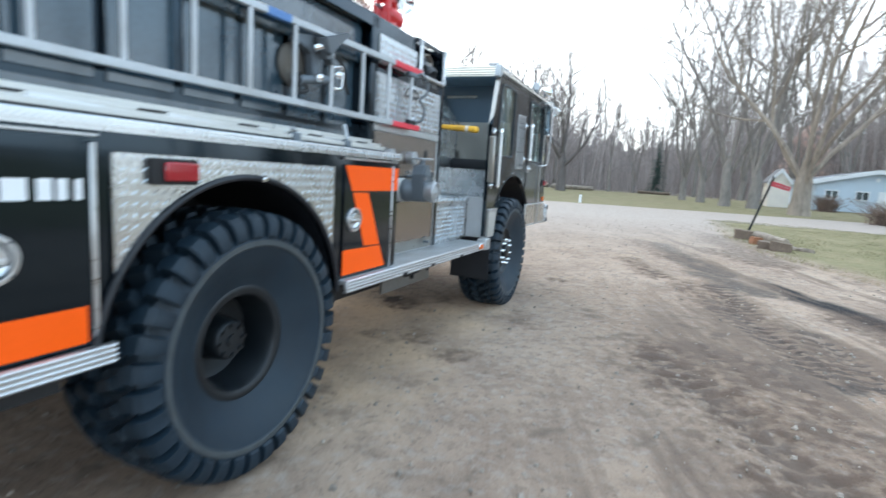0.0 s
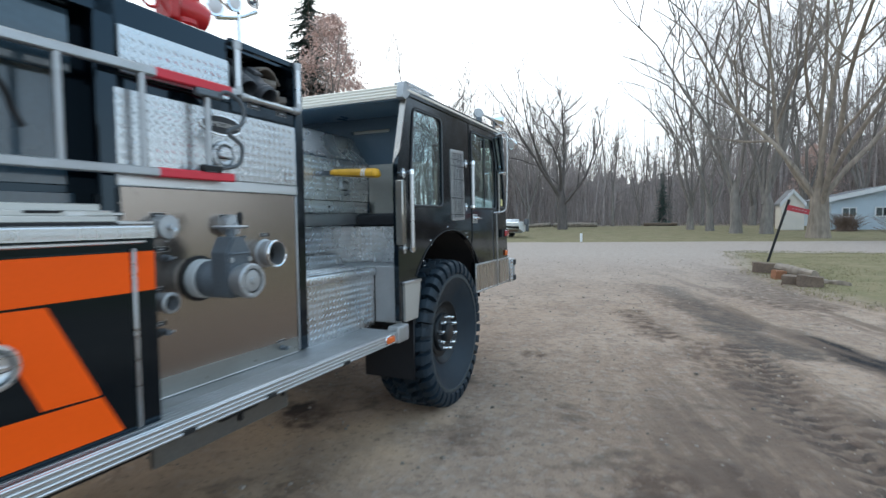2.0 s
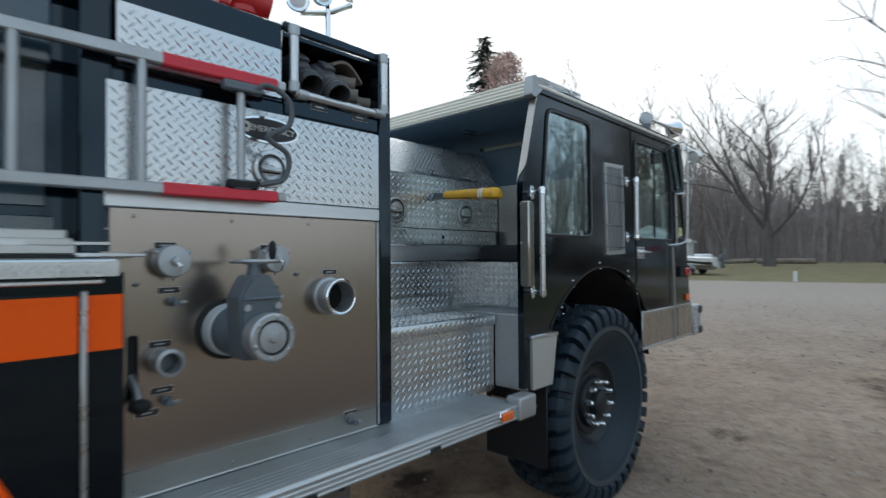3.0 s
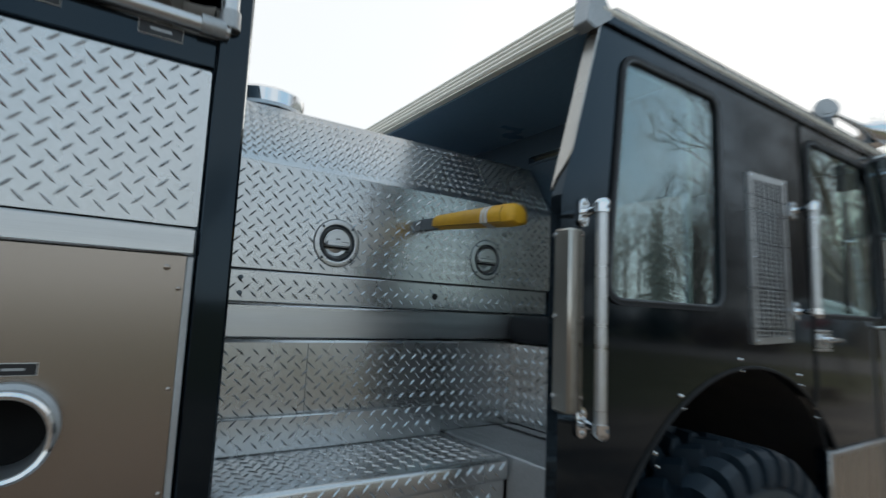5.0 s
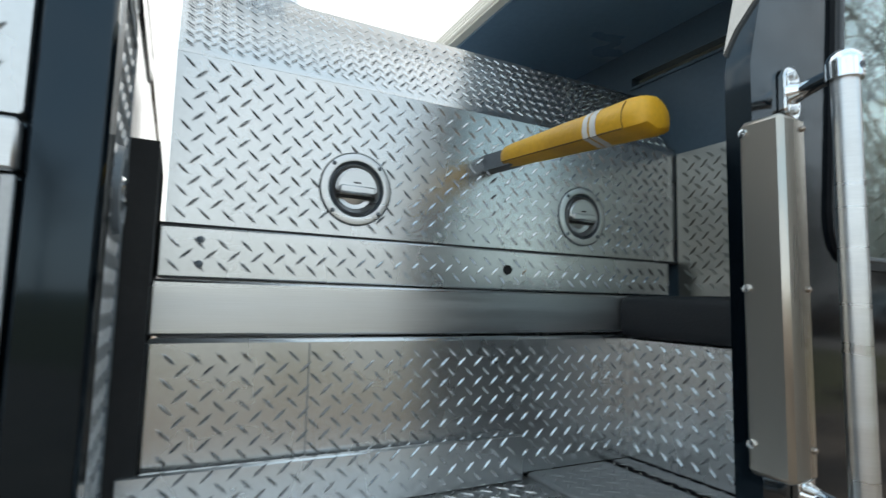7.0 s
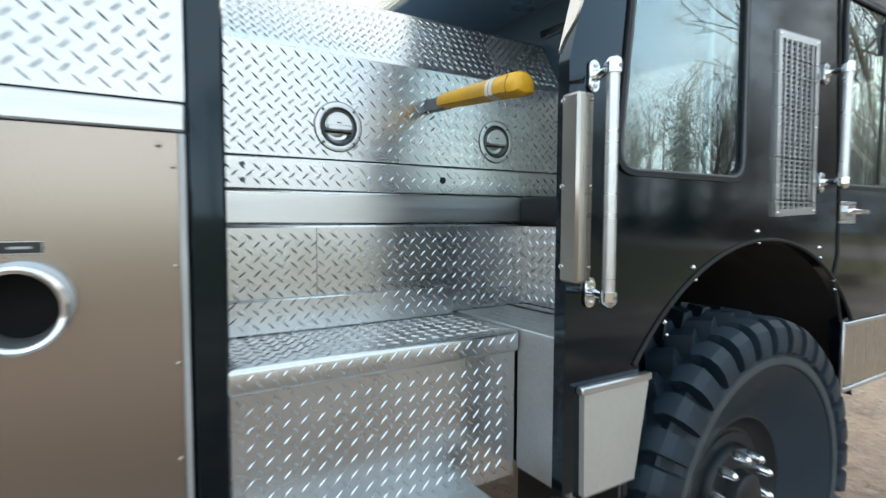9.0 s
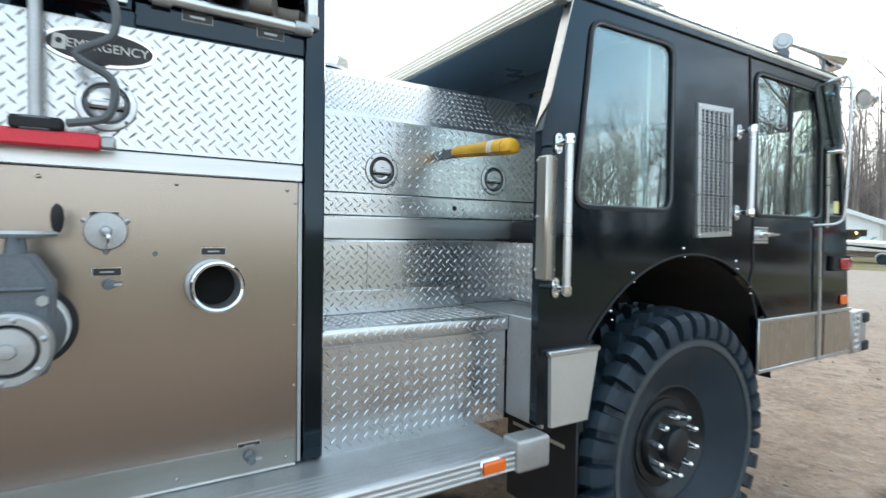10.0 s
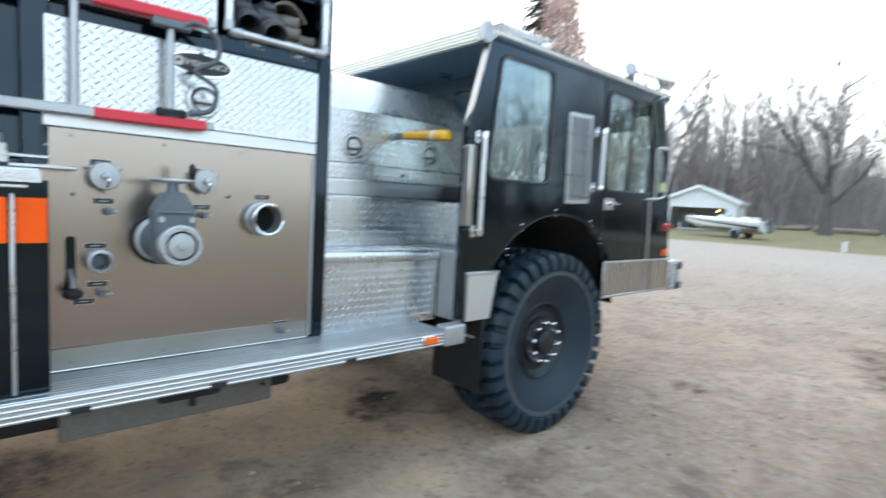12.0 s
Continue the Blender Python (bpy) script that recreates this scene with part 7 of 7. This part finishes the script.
def leafy_meshes(seed, height, leaves=14000, wide=0.30, leaf=0.07):
    """A tree that keeps its dead leaves, in uneven tufts that narrow towards the top."""
    trunk, crown = tree_meshes(seed, height * 0.86, 0.28, 4, 0.30, levels=3, fork=0.25)
    rng = random.Random(seed)
    vs, fs = [], []
    tufts = []
    for k in range(230):
        f = 0.22 + 0.72 * rng.random() ** 1.15
        a, r = rng.random() * 6.28, height * wide * (1.02 - f) ** 0.75 * rng.random() ** 0.45
        tufts.append((Vector((r * math.cos(a), r * math.sin(a), height * f)), height * rng.uniform(0.016, 0.040) * (1.25 - 0.7 * f)))
    for k in range(leaves):
        c, w = rng.choice(tufts)
        p = c + Vector((rng.gauss(0, w), rng.gauss(0, w), rng.gauss(0, w * 0.8)))
        b = len(vs)
        for q in range(3):
            vs.append(p + Vector((rng.gauss(0, leaf), rng.gauss(0, leaf), rng.gauss(0, leaf))))
        fs.append((b, b + 1, b + 2))
    me = bpy.data.meshes.new("leaves")
    me.from_pydata(vs, [], fs)
    me.materials.append(DEADLEAF)
    return trunk, crown, me


REDTREE = leafy_meshes(52, 17.6, 30000)
plant(REDTREE, -23.5, 36.5, 20, 1.0, "tree holding reddish-brown dead leaves", cat="leafy_tree", names=("trunk", "crown", "leaves"))
plant(leafy_meshes(57, 5.4, 9000, 0.42, 0.028), 10.6, 48.5, 140, 1.15, "reddish young tree behind the house", cat="leafy_tree", names=("trunk", "crown", "leaves"))


def far_woods():
    """Dense bare woods behind the lawn: trunks, limbs and brush, nearest first."""
    rng = random.Random(15)
    vs, fs = [], []
    for k in range(1700):
        x = rng.uniform(-95, 34) if k < 1250 else rng.choice((rng.uniform(-34, -11), rng.uniform(5, 26)))
        y = 50 + 38 * rng.random() - 0.0022 * x * x * (0.6 + 0.4 * rng.random()) + (6 if -4 < x < 12 else 0)
        if y < 42 and -30 < x < 25:
            y += 10
        z, h = lift(x, y), rng.uniform(6, 13) * (1.15 if -34 < x < -13 else (1.25 if x > 5 else 0.92))
        r = rng.uniform(0.05, 0.16)
        top = Vector((x + rng.gauss(0, 0.7), y, z + h))
        base = Vector((x, y, z - 0.2))
        midp = base.lerp(top, 0.5) + Vector((rng.gauss(0, 0.3), 0, 0))
        add_tube(vs, fs, [base, midp, top], [r, r * 0.65, 0.015], 4)
        for b in range(rng.randint(9, 16)):
            f = rng.uniform(0.22, 0.97)
            p = base.lerp(midp, f * 2) if f < 0.5 else midp.lerp(top, f * 2 - 1)
            ln = h * (1.1 - f) * rng.uniform(0.22, 0.45)
            dv = Vector((rng.gauss(0, 1), rng.gauss(0, 0.6), rng.uniform(0.5, 1.7))).normalized()
            q = p + dv * ln
            add_tube(vs, fs, [p, q], [r * 0.34 * (1.15 - f), 0.008], 3)
            for c in range(5):
                s = p.lerp(q, rng.uniform(0.3, 0.95))
                e = s + (dv + Vector((rng.gauss(0, 0.7), rng.gauss(0, 0.5), rng.gauss(0.2, 0.5)))).normalized() * ln * rng.uniform(0.25, 0.5)
                add_tube(vs, fs, [s, e], [0.017, 0.006], 3)
    for k in range(9000):
        x = rng.uniform(-90, 32)
        y = 47 + 22 * rng.random() - 0.0022 * x * x
        if y < 42 and -30 < x < 25:
            y += 9
        z = lift(x, y)
        p = Vector((x, y, z - 0.1))
        e = p + Vector((rng.gauss(0, 0.5), rng.gauss(0, 0.4), rng.uniform(0.8, 3.4)))
        add_tube(vs, fs, [p, e], [rng.uniform(0.012, 0.03), 0.006], 3)
    me = bpy.data.meshes.new("far_woods")
    me.from_pydata(vs, [], fs)
    me.materials.append(WOODS)
    tagged(new("far_woods", me), "dense grey-brown bare woods behind the lawn", "woods", kind="stuff")


far_woods()


def brush_bank():
    """A dark band of distant undergrowth that closes the view between the trunks."""
    rng = random.Random(4)
    vs, fs = [], []
    for layer, (dist, top) in enumerate(((90, 6.0), (98, 8.5), (106, 11.0))):
        n = 1500
        for k in range(n):
            a0, a1 = radians(68 + 165 * k / n), radians(68 + 165 * (k + 1) / n)
            h0 = top * (1 + 0.75 * min(1, max(0, (math.degrees(a0) - 112) / 16))) * (0.70 + 0.42 * noise.noise((k * 0.031, layer * 7.0, 0.3))) + 1.1 * noise.noise((k * 0.25, layer, 2)) + 1.6 * rng.random() ** 3
            b = len(vs)
            c = Vector((-2, 0, 0))
            for a, h in ((a0, 0), (a1, 0), (a1, h0), (a0, h0)):
                vs.append(c + Vector((math.cos(a) * dist, math.sin(a) * dist, h - (0.3 if h == 0 else -0.9) + (rng.uniform(-0.4, 0.4) if h else 0.0))))
            fs.append((b, b + 1, b + 2, b + 3))
    me = bpy.data.meshes.new("backdrop")
    me.from_pydata(vs, [], fs)
    me.materials.append(WOODS)
    tagged(new("backdrop", me), "distant grey-brown wood line", "woods", kind="structure")


brush_bank()


def shrub(x, y, w, h, seed, label):
    rng = random.Random(seed)
    vs, fs = [], []
    for k in range(420):
        p = Vector((rng.gauss(0, w * 0.16), rng.gauss(0, 0.25), -0.05))
        e = Vector((rng.gauss(0, w * 0.30), rng.gauss(0, 0.5), h * rng.uniform(0.45, 1.0)))
        add_tube(vs, fs, [p, p.lerp(e, 0.5) + Vector((rng.gauss(0, 0.08), 0, 0.05)), e], [0.012, 0.009, 0.004], 3)
    me = bpy.data.meshes.new("shrub")
    me.from_pydata(vs, [], fs)
    me.materials.append(SHRUB)
    ob = new("shrub", me)
    ob.location = (x, y, lift(x, y))
    tagged(ob, label, "shrub", "shrubs by the house")


shrub(9.5, 35.4, 1.3, 0.95, 1, "bare brown shrub by the house corner")
shrub(9.7, 26.2, 2.0, 1.0, 2, "wide bare reddish shrub across the road from the yard")
shrub(11.7, 26.5, 2.2, 1.05, 3, "bare brown shrub across the road from the yard")

# ---- buildings ----
def clad(name, u0, u1, z0, peak, eave, y, mat, parent, course=0.18):
    """A gable wall of lapped boards, facing the yard, with the ridge over its middle."""
    mid = (u0 + u1) / 2
    wall = part(name, plate("y", y, y + 0.14, [(u0, z0), (u1, z0), (u1, eave), (mid, peak), (u0, eave)]), mat, parent)
    z = z0
    while z < peak - 0.1:
        f = 0 if z < eave else (z - eave) / (peak - eave)
        a, b = u0 + (mid - u0) * f, u1 - (u1 - mid) * f
        part("board", plate("x", a + 0.01, b - 0.01, [(y - 0.022, z), (y, z), (y, z + course), (y - 0.004, z + course)]), mat, wall)
        z += course
    return wall


def window(u, z, w, h, y, parent, panes=2):
    wf = part("window", plate("y", y - 0.05, y, [(u - w / 2 - 0.06, z - 0.06), (u + w / 2 + 0.06, z - 0.06), (u + w / 2 + 0.06, z + h + 0.06), (u - w / 2 - 0.06, z + h + 0.06)], [[(u - w / 2, z), (u + w / 2, z), (u + w / 2, z + h), (u - w / 2, z + h)]]), WHITE, parent, "white window frame")
    for k in range(panes):
        a = u - w / 2 + w * k / panes
        part("pane", box(a + 0.015, a + w / panes - 0.015, y - 0.034, y - 0.028, z, z + h), HOUSEGLASS, wf)
        if k:
            part("mullion", box(a - 0.02, a + 0.02, y - 0.048, y - 0.02, z, z + h), WHITE, wf)
    # dark sheet painted in place of the unlit room behind the panes
    part("room_dark", box(u - w / 2, u + w / 2, y - 0.024, y - 0.022, z, z + h), DARKROOM, wf)


def gable_roof(u0, u1, eave, peak, y0, y1, parent, over=0.35):
    mid = (u0 + u1) / 2
    k = (peak - eave) / (mid - u0)
    for s, e in ((-1, u0 - over), (1, u1 + over)):
        ze = eave - over * k
        part("roof_slope", plate("y", y0 - over, y1 + over, [(e, ze + 0.02), (mid, peak + 0.02), (mid, peak + 0.14), (e, ze + 0.14)]), ROOFING, parent, "grey shingle roof")
        part("fascia", plate("y", y0 - over - 0.03, y0 - over, [(e, ze - 0.10), (mid, peak - 0.08), (mid, peak + 0.15), (e, ze + 0.15)]), WHITE, parent, "white fascia board")


hz = lift(12, 37)
house = thing("house", "low pale-blue house with white trim and a shallow gable roof", "house", (12.05, 38, hz))
hw = clad("wall", 9.2, 14.9, hz - 0.2, hz + 2.27, hz + 1.62, 37.0, SIDING, house)
part("wall", box(9.2, 9.35, 37.14, 46, hz - 0.2, hz + 1.63), SIDING, house)
part("wall", box(14.75, 14.9, 37.14, 46, hz - 0.2, hz + 1.63), SIDING, house)
part("wall", box(9.35, 14.75, 45.9, 46, hz - 0.2, hz + 1.63), SIDING, house)
gable_roof(9.2, 14.9, hz + 1.63, hz + 2.28, 37.0, 46.0, house, 0.28)
window(10.0, hz + 0.72, 0.56, 0.42, 36.975, house)
window(11.45, hz + 0.72, 0.56, 0.42, 36.975, house)
window(13.6, hz + 0.50, 1.02, 0.64, 36.975, house)
fd = part("front_door", box(12.18, 12.72, 36.93, 36.977, hz - 0.1, hz + 1.22, 0.01), WHITE, house, "white front door")
part("door_handle", ball((12.66, 36.92, hz + 0.6), 0.03, u=8, v=6), CHROME, fd)
part("gable_vent", lathe([(0, 0.11), (0.03, 0.11), (0.03, 0.002)], (12.05, 36.97, hz + 1.86), (0, -1, 0), 16), WHITE, house)
sz = lift(7.5, 37)
shed = thing("garden_shed", "small cream gabled shed beside the house", "shed", (7.5, 37.4, sz))
clad("wall", 6.85, 7.95, sz - 0.1, sz + 2.12, sz + 1.45, 36.9, CREAMSIDE, shed, 0.15)
part("wall", box(6.85, 7.95, 37.05, 39.0, sz - 0.1, sz + 1.43), CREAMSIDE, shed)
gable_roof(6.85, 7.95, sz + 1.45, sz + 2.12, 36.9, 39.0, shed, 0.08)

# garage with its door open
gz = lift(-11, 34)
garage = thing("garage", "white two-car garage with its door open", "garage", (0, 0, 0))
GW, GE, GP, GD = 3.9, 1.72, 2.50, 4.6
gw = part("wall", plate("y", 0.0, 0.15, [(-GW / 2, 0), (GW / 2, 0), (GW / 2, GE), (0, GP), (-GW / 2, GE)], [[(-1.45, 0.02), (1.45, 0.02), (1.45, 1.32), (-1.45, 1.32)]]), WHITESIDE, garage)
for z0 in [0.15 * k for k in range(9, 16)]:
    f = 0 if z0 < GE else (z0 - GE) / (GP - GE)
    part("board", plate("x", -GW / 2 * (1 - f) + 0.02, GW / 2 * (1 - f) - 0.02, [(-0.02, z0), (0, z0), (0, z0 + 0.15), (-0.004, z0 + 0.15)]), WHITESIDE, gw)
for s in (-1, 1):
    part("wall", box(s * GW / 2 - 0.07, s * GW / 2 + 0.07, 0.16, GD, 0, GE), WHITESIDE, garage)
    part("fascia", plate("y", -0.28, -0.25, [(s * (GW / 2 + 0.25), GE - 0.20), (0, GP - 0.07), (0, GP + 0.12), (s * (GW / 2 + 0.25), GE - 0.01)]), WHITE, garage)
    part("roof_slope", plate("y", -0.25, GD + 0.25, [(s * (GW / 2 + 0.25), GE - 0.11), (0, GP + 0.02), (0, GP + 0.12), (s * (GW / 2 + 0.25), GE)]), WHITE, garage, "pale garage roof")
part("wall", box(-GW / 2, GW / 2, GD, GD + 0.1, 0, GE), WHITESIDE, garage)
part("floor", box(-GW / 2, GW / 2, 0.0, GD, 0.0, 0.03), DARKROOM, garage)
part("door_track", box(-1.42, 1.42, 0.3, 1.8, 1.36, 1.40), WHITE, garage)
lamp = part("lamp", ball((0.95, 0.9, 1.18), 0.07, u=12, v=8), material("warm_bulb", (1.0, 0.62, 0.25), 0.4), garage, "lit garage lamp")
bulb = lamp.data.materials[0].node_tree.nodes["Principled BSDF"]
bulb.inputs["Emission Color"].default_value, bulb.inputs["Emission Strength"].default_value = (1.0, 0.55, 0.18, 1), 6.0
part("clutter", box(-1.2, -0.5, 1.2, 2.2, 0.03, 1.0, 0.05), CABLE, garage)
garage.matrix_basis = pose(-10.95, 33.9, gz - 0.05, 0, 0, 14)

# boat on its trailer
boat = thing("motor_boat", "white motor boat with a dark stripe on a trailer", "boat", (0, 0, 0))
hull = bmesh.new()
rings = []
for k in range(13):
    f = k / 12
    xx = -2.0 + 4.1 * f
    half = 0.78 * (1 - max(0, (f - 0.45) / 0.55) ** 2.2) + 0.02
    sheer = 0.84 + 0.14 * f
    keel = 0.32 + 0.42 * max(0, (f - 0.55) / 0.45) ** 2
    chine = keel + (sheer - keel) * 0.38
    rings.append([hull.verts.new((xx, s * w, z)) for s, w, z in ((-1, half, sheer), (-1, half * 0.82, chine), (1, 0.0, keel), (1, half * 0.82, chine), (1, half, sheer), (1, half * 0.86, sheer + 0.06), (-1, half * 0.86, sheer + 0.06))])
for a, b in zip(rings, rings[1:]):
    for j in range(7):
        hull.faces.new((a[j], a[(j + 1) % 7], b[(j + 1) % 7], b[j]))
hull.faces.new(rings[0])
hull.faces.new(rings[-1])
hb = part("hull", hull, BOATWHITE, boat, "white boat hull")
for s in (-1, 1):
    st = bmesh.new()
    prev = None
    for k in range(13):
        f = k / 12
        half = 0.78 * (1 - max(0, (f - 0.45) / 0.55) ** 2.2) + 0.026
        sheer, keel = 0.84 + 0.14 * f, 0.32 + 0.42 * max(0, (f - 0.55) / 0.45) ** 2
        chine = keel + (sheer - keel) * 0.38
        z = 0.50 + 0.40 * f
        cur = [st.verts.new((-2.0 + 4.1 * f, s * (half * (0.82 + 0.18 * (q - chine) / (sheer - chine)) + 0.008), q)) for q in (max(z, chine), max(z, chine) + 0.12 * (1.15 - f))]
        if prev:
            st.faces.new((prev[0], cur[0], cur[1], prev[1]))
        prev = cur
    part("stripe", st, VINYL, hb, "dark hull stripe")
wsb = part("windshield", plate("y", -0.6, 0.6, [(0.25, 0.95), (0.30, 0.95), (-0.05, 1.16), (-0.09, 1.16)]), GLASS, boat, "raked boat windshield")
part("console", box(-0.5, 0.3, -0.55, 0.55, 0.9, 1.0, 0.03), BOATWHITE, boat)
part("seat", box(-1.5, -1.0, -0.5, 0.5, 0.9, 1.06, 0.05), BOATWHITE, boat)
mo = part("outboard_motor", box(-2.28, -2.06, -0.15, 0.15, 0.72, 1.06, 0.06), CABLE, boat, "grey outboard motor")
part("leg", box(-2.28, -2.12, -0.06, 0.06, 0.35, 0.80, 0.02), CABLE, mo)
tr = part("trailer", box(-1.9, 2.6, -0.05, 0.05, 0.26, 0.34, 0.01), DULL, boat, "galvanised boat trailer")
for s in (-1, 1):
    part("bunk", box(-1.8, 0.9, s * 0.45 - 0.05, s * 0.45 + 0.05, 0.34, 0.46), LOG, tr)
    part("wheel", lathe([(-0.06, 0.15), (-0.08, 0.17), (-0.06, 0.20), (0.06, 0.20), (0.08, 0.17), (0.06, 0.15), (0.05, 0.02)], (-0.9, s * 0.66, 0.20), (0, 1, 0), 24), RUBBER, tr)
    part("mudguard", pipe([(-0.9 + 0.26 * math.cos(a), s * 0.66, 0.20 + 0.26 * math.sin(a)) for a in [0.3 + 0.25 * k for k in range(11)]], 0.05, 6), DULL, tr)
part("jack", box(2.4, 2.48, -0.04, 0.04, 0.0, 0.6), DULL, tr)
boat.matrix_basis = pose(-7.7, 29.2, lift(-7.7, 29.2) - 0.03, 0, 0, 172) @ Matrix.Scale(0.92, 4)

# small things in the yard
wp = thing("marker_post", "short white marker post at the roadside", "post", (-2.35, 25.6, lift(0, 25.6)))
part("post", box(-2.40, -2.30, 25.55, 25.65, lift(0, 25.6) - 0.1, lift(0, 25.6) + 0.34, 0.015), WHITE, wp)
part("post_cap", box(-2.405, -2.295, 25.545, 25.655, lift(0, 25.6) + 0.34, lift(0, 25.6) + 0.36, 0.005), WHITE, wp)
sgx, sgy = 3.62, 17.2
sgz = lift(sgx, sgy)
sign = thing("road_sign", "small red sign on a leaning dark pole", "sign", (sgx, sgy, sgz))
part("pole", pipe([(sgx, sgy, sgz - 0.2), (sgx + 0.50, sgy, sgz + 1.60)], 0.032, 10), MATT, sign, "leaning dark pole")
pn = part("sign_board", plate("y", sgy - 0.05, sgy - 0.03, [(sgx + 0.44, sgz + 1.34), (sgx + 0.90, sgz + 1.22), (sgx + 0.93, sgz + 1.34), (sgx + 0.47, sgz + 1.48)]), SIGNRED, sign, "red sign board with pale lettering")
for k in range(5):
    part("lettering", box(sgx + 0.56 + 0.065 * k, sgx + 0.60 + 0.065 * k, sgy - 0.054, sgy - 0.0505, sgz + 1.362 - 0.017 * k, sgz + 1.386 - 0.017 * k), SIGNPALE, pn)


def log(p0, p1, r, mat, label):
    t = thing("log", label, "log", p0, "logs round the sign")
    rng = random.Random(int(p0[0] * 1000))
    a, b = Vector(p0), Vector(p1)
    n = 7
    bm = pipe([a.lerp(b, k / n) for k in range(n + 1)], r, 10, radii=[r * rng.uniform(0.88, 1.08) for _ in range(n + 1)])
    for v in bm.verts:
        v.co += Vector((rng.gauss(0, 0.012), rng.gauss(0, 0.012), rng.gauss(0, 0.012)))
    part("timber", bm, mat, t)


def block(x0, x1, y, deep, h, turn, mat, label):
    """A sawn length of timber with rough, weathered faces."""
    rng = random.Random(int(x0 * 1000))
    t = thing("log", label, "log", ((x0 + x1) / 2, y, lift(x0, y)), "logs round the sign")
    bm = bmesh.new()
    bmesh.ops.create_cube(bm, size=1.0)
    bmesh.ops.subdivide_edges(bm, edges=bm.edges[:], cuts=3, use_grid_fill=True)
    for v in bm.verts:
        v.co += Vector((rng.gauss(0, 0.025), rng.gauss(0, 0.025), rng.gauss(0, 0.03)))
    bmesh.ops.transform(bm, matrix=pose((x0 + x1) / 2, y, lift(x0, y) + h / 2 - 0.03, 0, 4, turn) @ Matrix.Diagonal((x1 - x0, deep, h, 1)), verts=bm.verts[:])
    part("timber", bm, mat, t)


block(3.12, 3.56, 14.95, 0.26, 0.27, -6, LOG, "short dark sawn log at the sign's foot")
block(3.36, 3.56, 13.95, 0.24, 0.22, 12, LOGEND, "rotten orange-brown log end")
block(3.42, 3.66, 13.25, 0.34, 0.21, -14, LOG, "grey split log on the grass edge")
block(3.60, 3.98, 12.95, 0.26, 0.24, -9, LOG, "weathered sawn timber on the grass edge")
log((3.52, 14.5, lift(3, 14.5) + 0.20), (4.02, 13.8, lift(4, 13.8) + 0.13), 0.095, PALEBARK, "pale weathered log on the grass edge")
log((3.98, 13.5, lift(4, 13.5) + 0.05), (4.42, 13.1, lift(4, 13.1) + 0.05), 0.055, PALEBARK, "thin pale log on the grass edge")
log((-7.5, 43.5, lift(0, 43.5) + 0.15), (-4.2, 43.9, lift(0, 43.9) + 0.15), 0.2, PALEBARK, "fallen pale trunk at the wood edge")
log((-9.6, 43.2, lift(0, 43) + 0.12), (-7.8, 43.8, lift(0, 43.5) + 0.2), 0.16, PALEBARK, "fallen pale trunk at the wood edge")
log((-1.0, 46.0, lift(0, 46) + 0.12), (1.4, 46.6, lift(0, 46) + 0.12), 0.13, LOG, "dark fallen trunk at the wood edge")
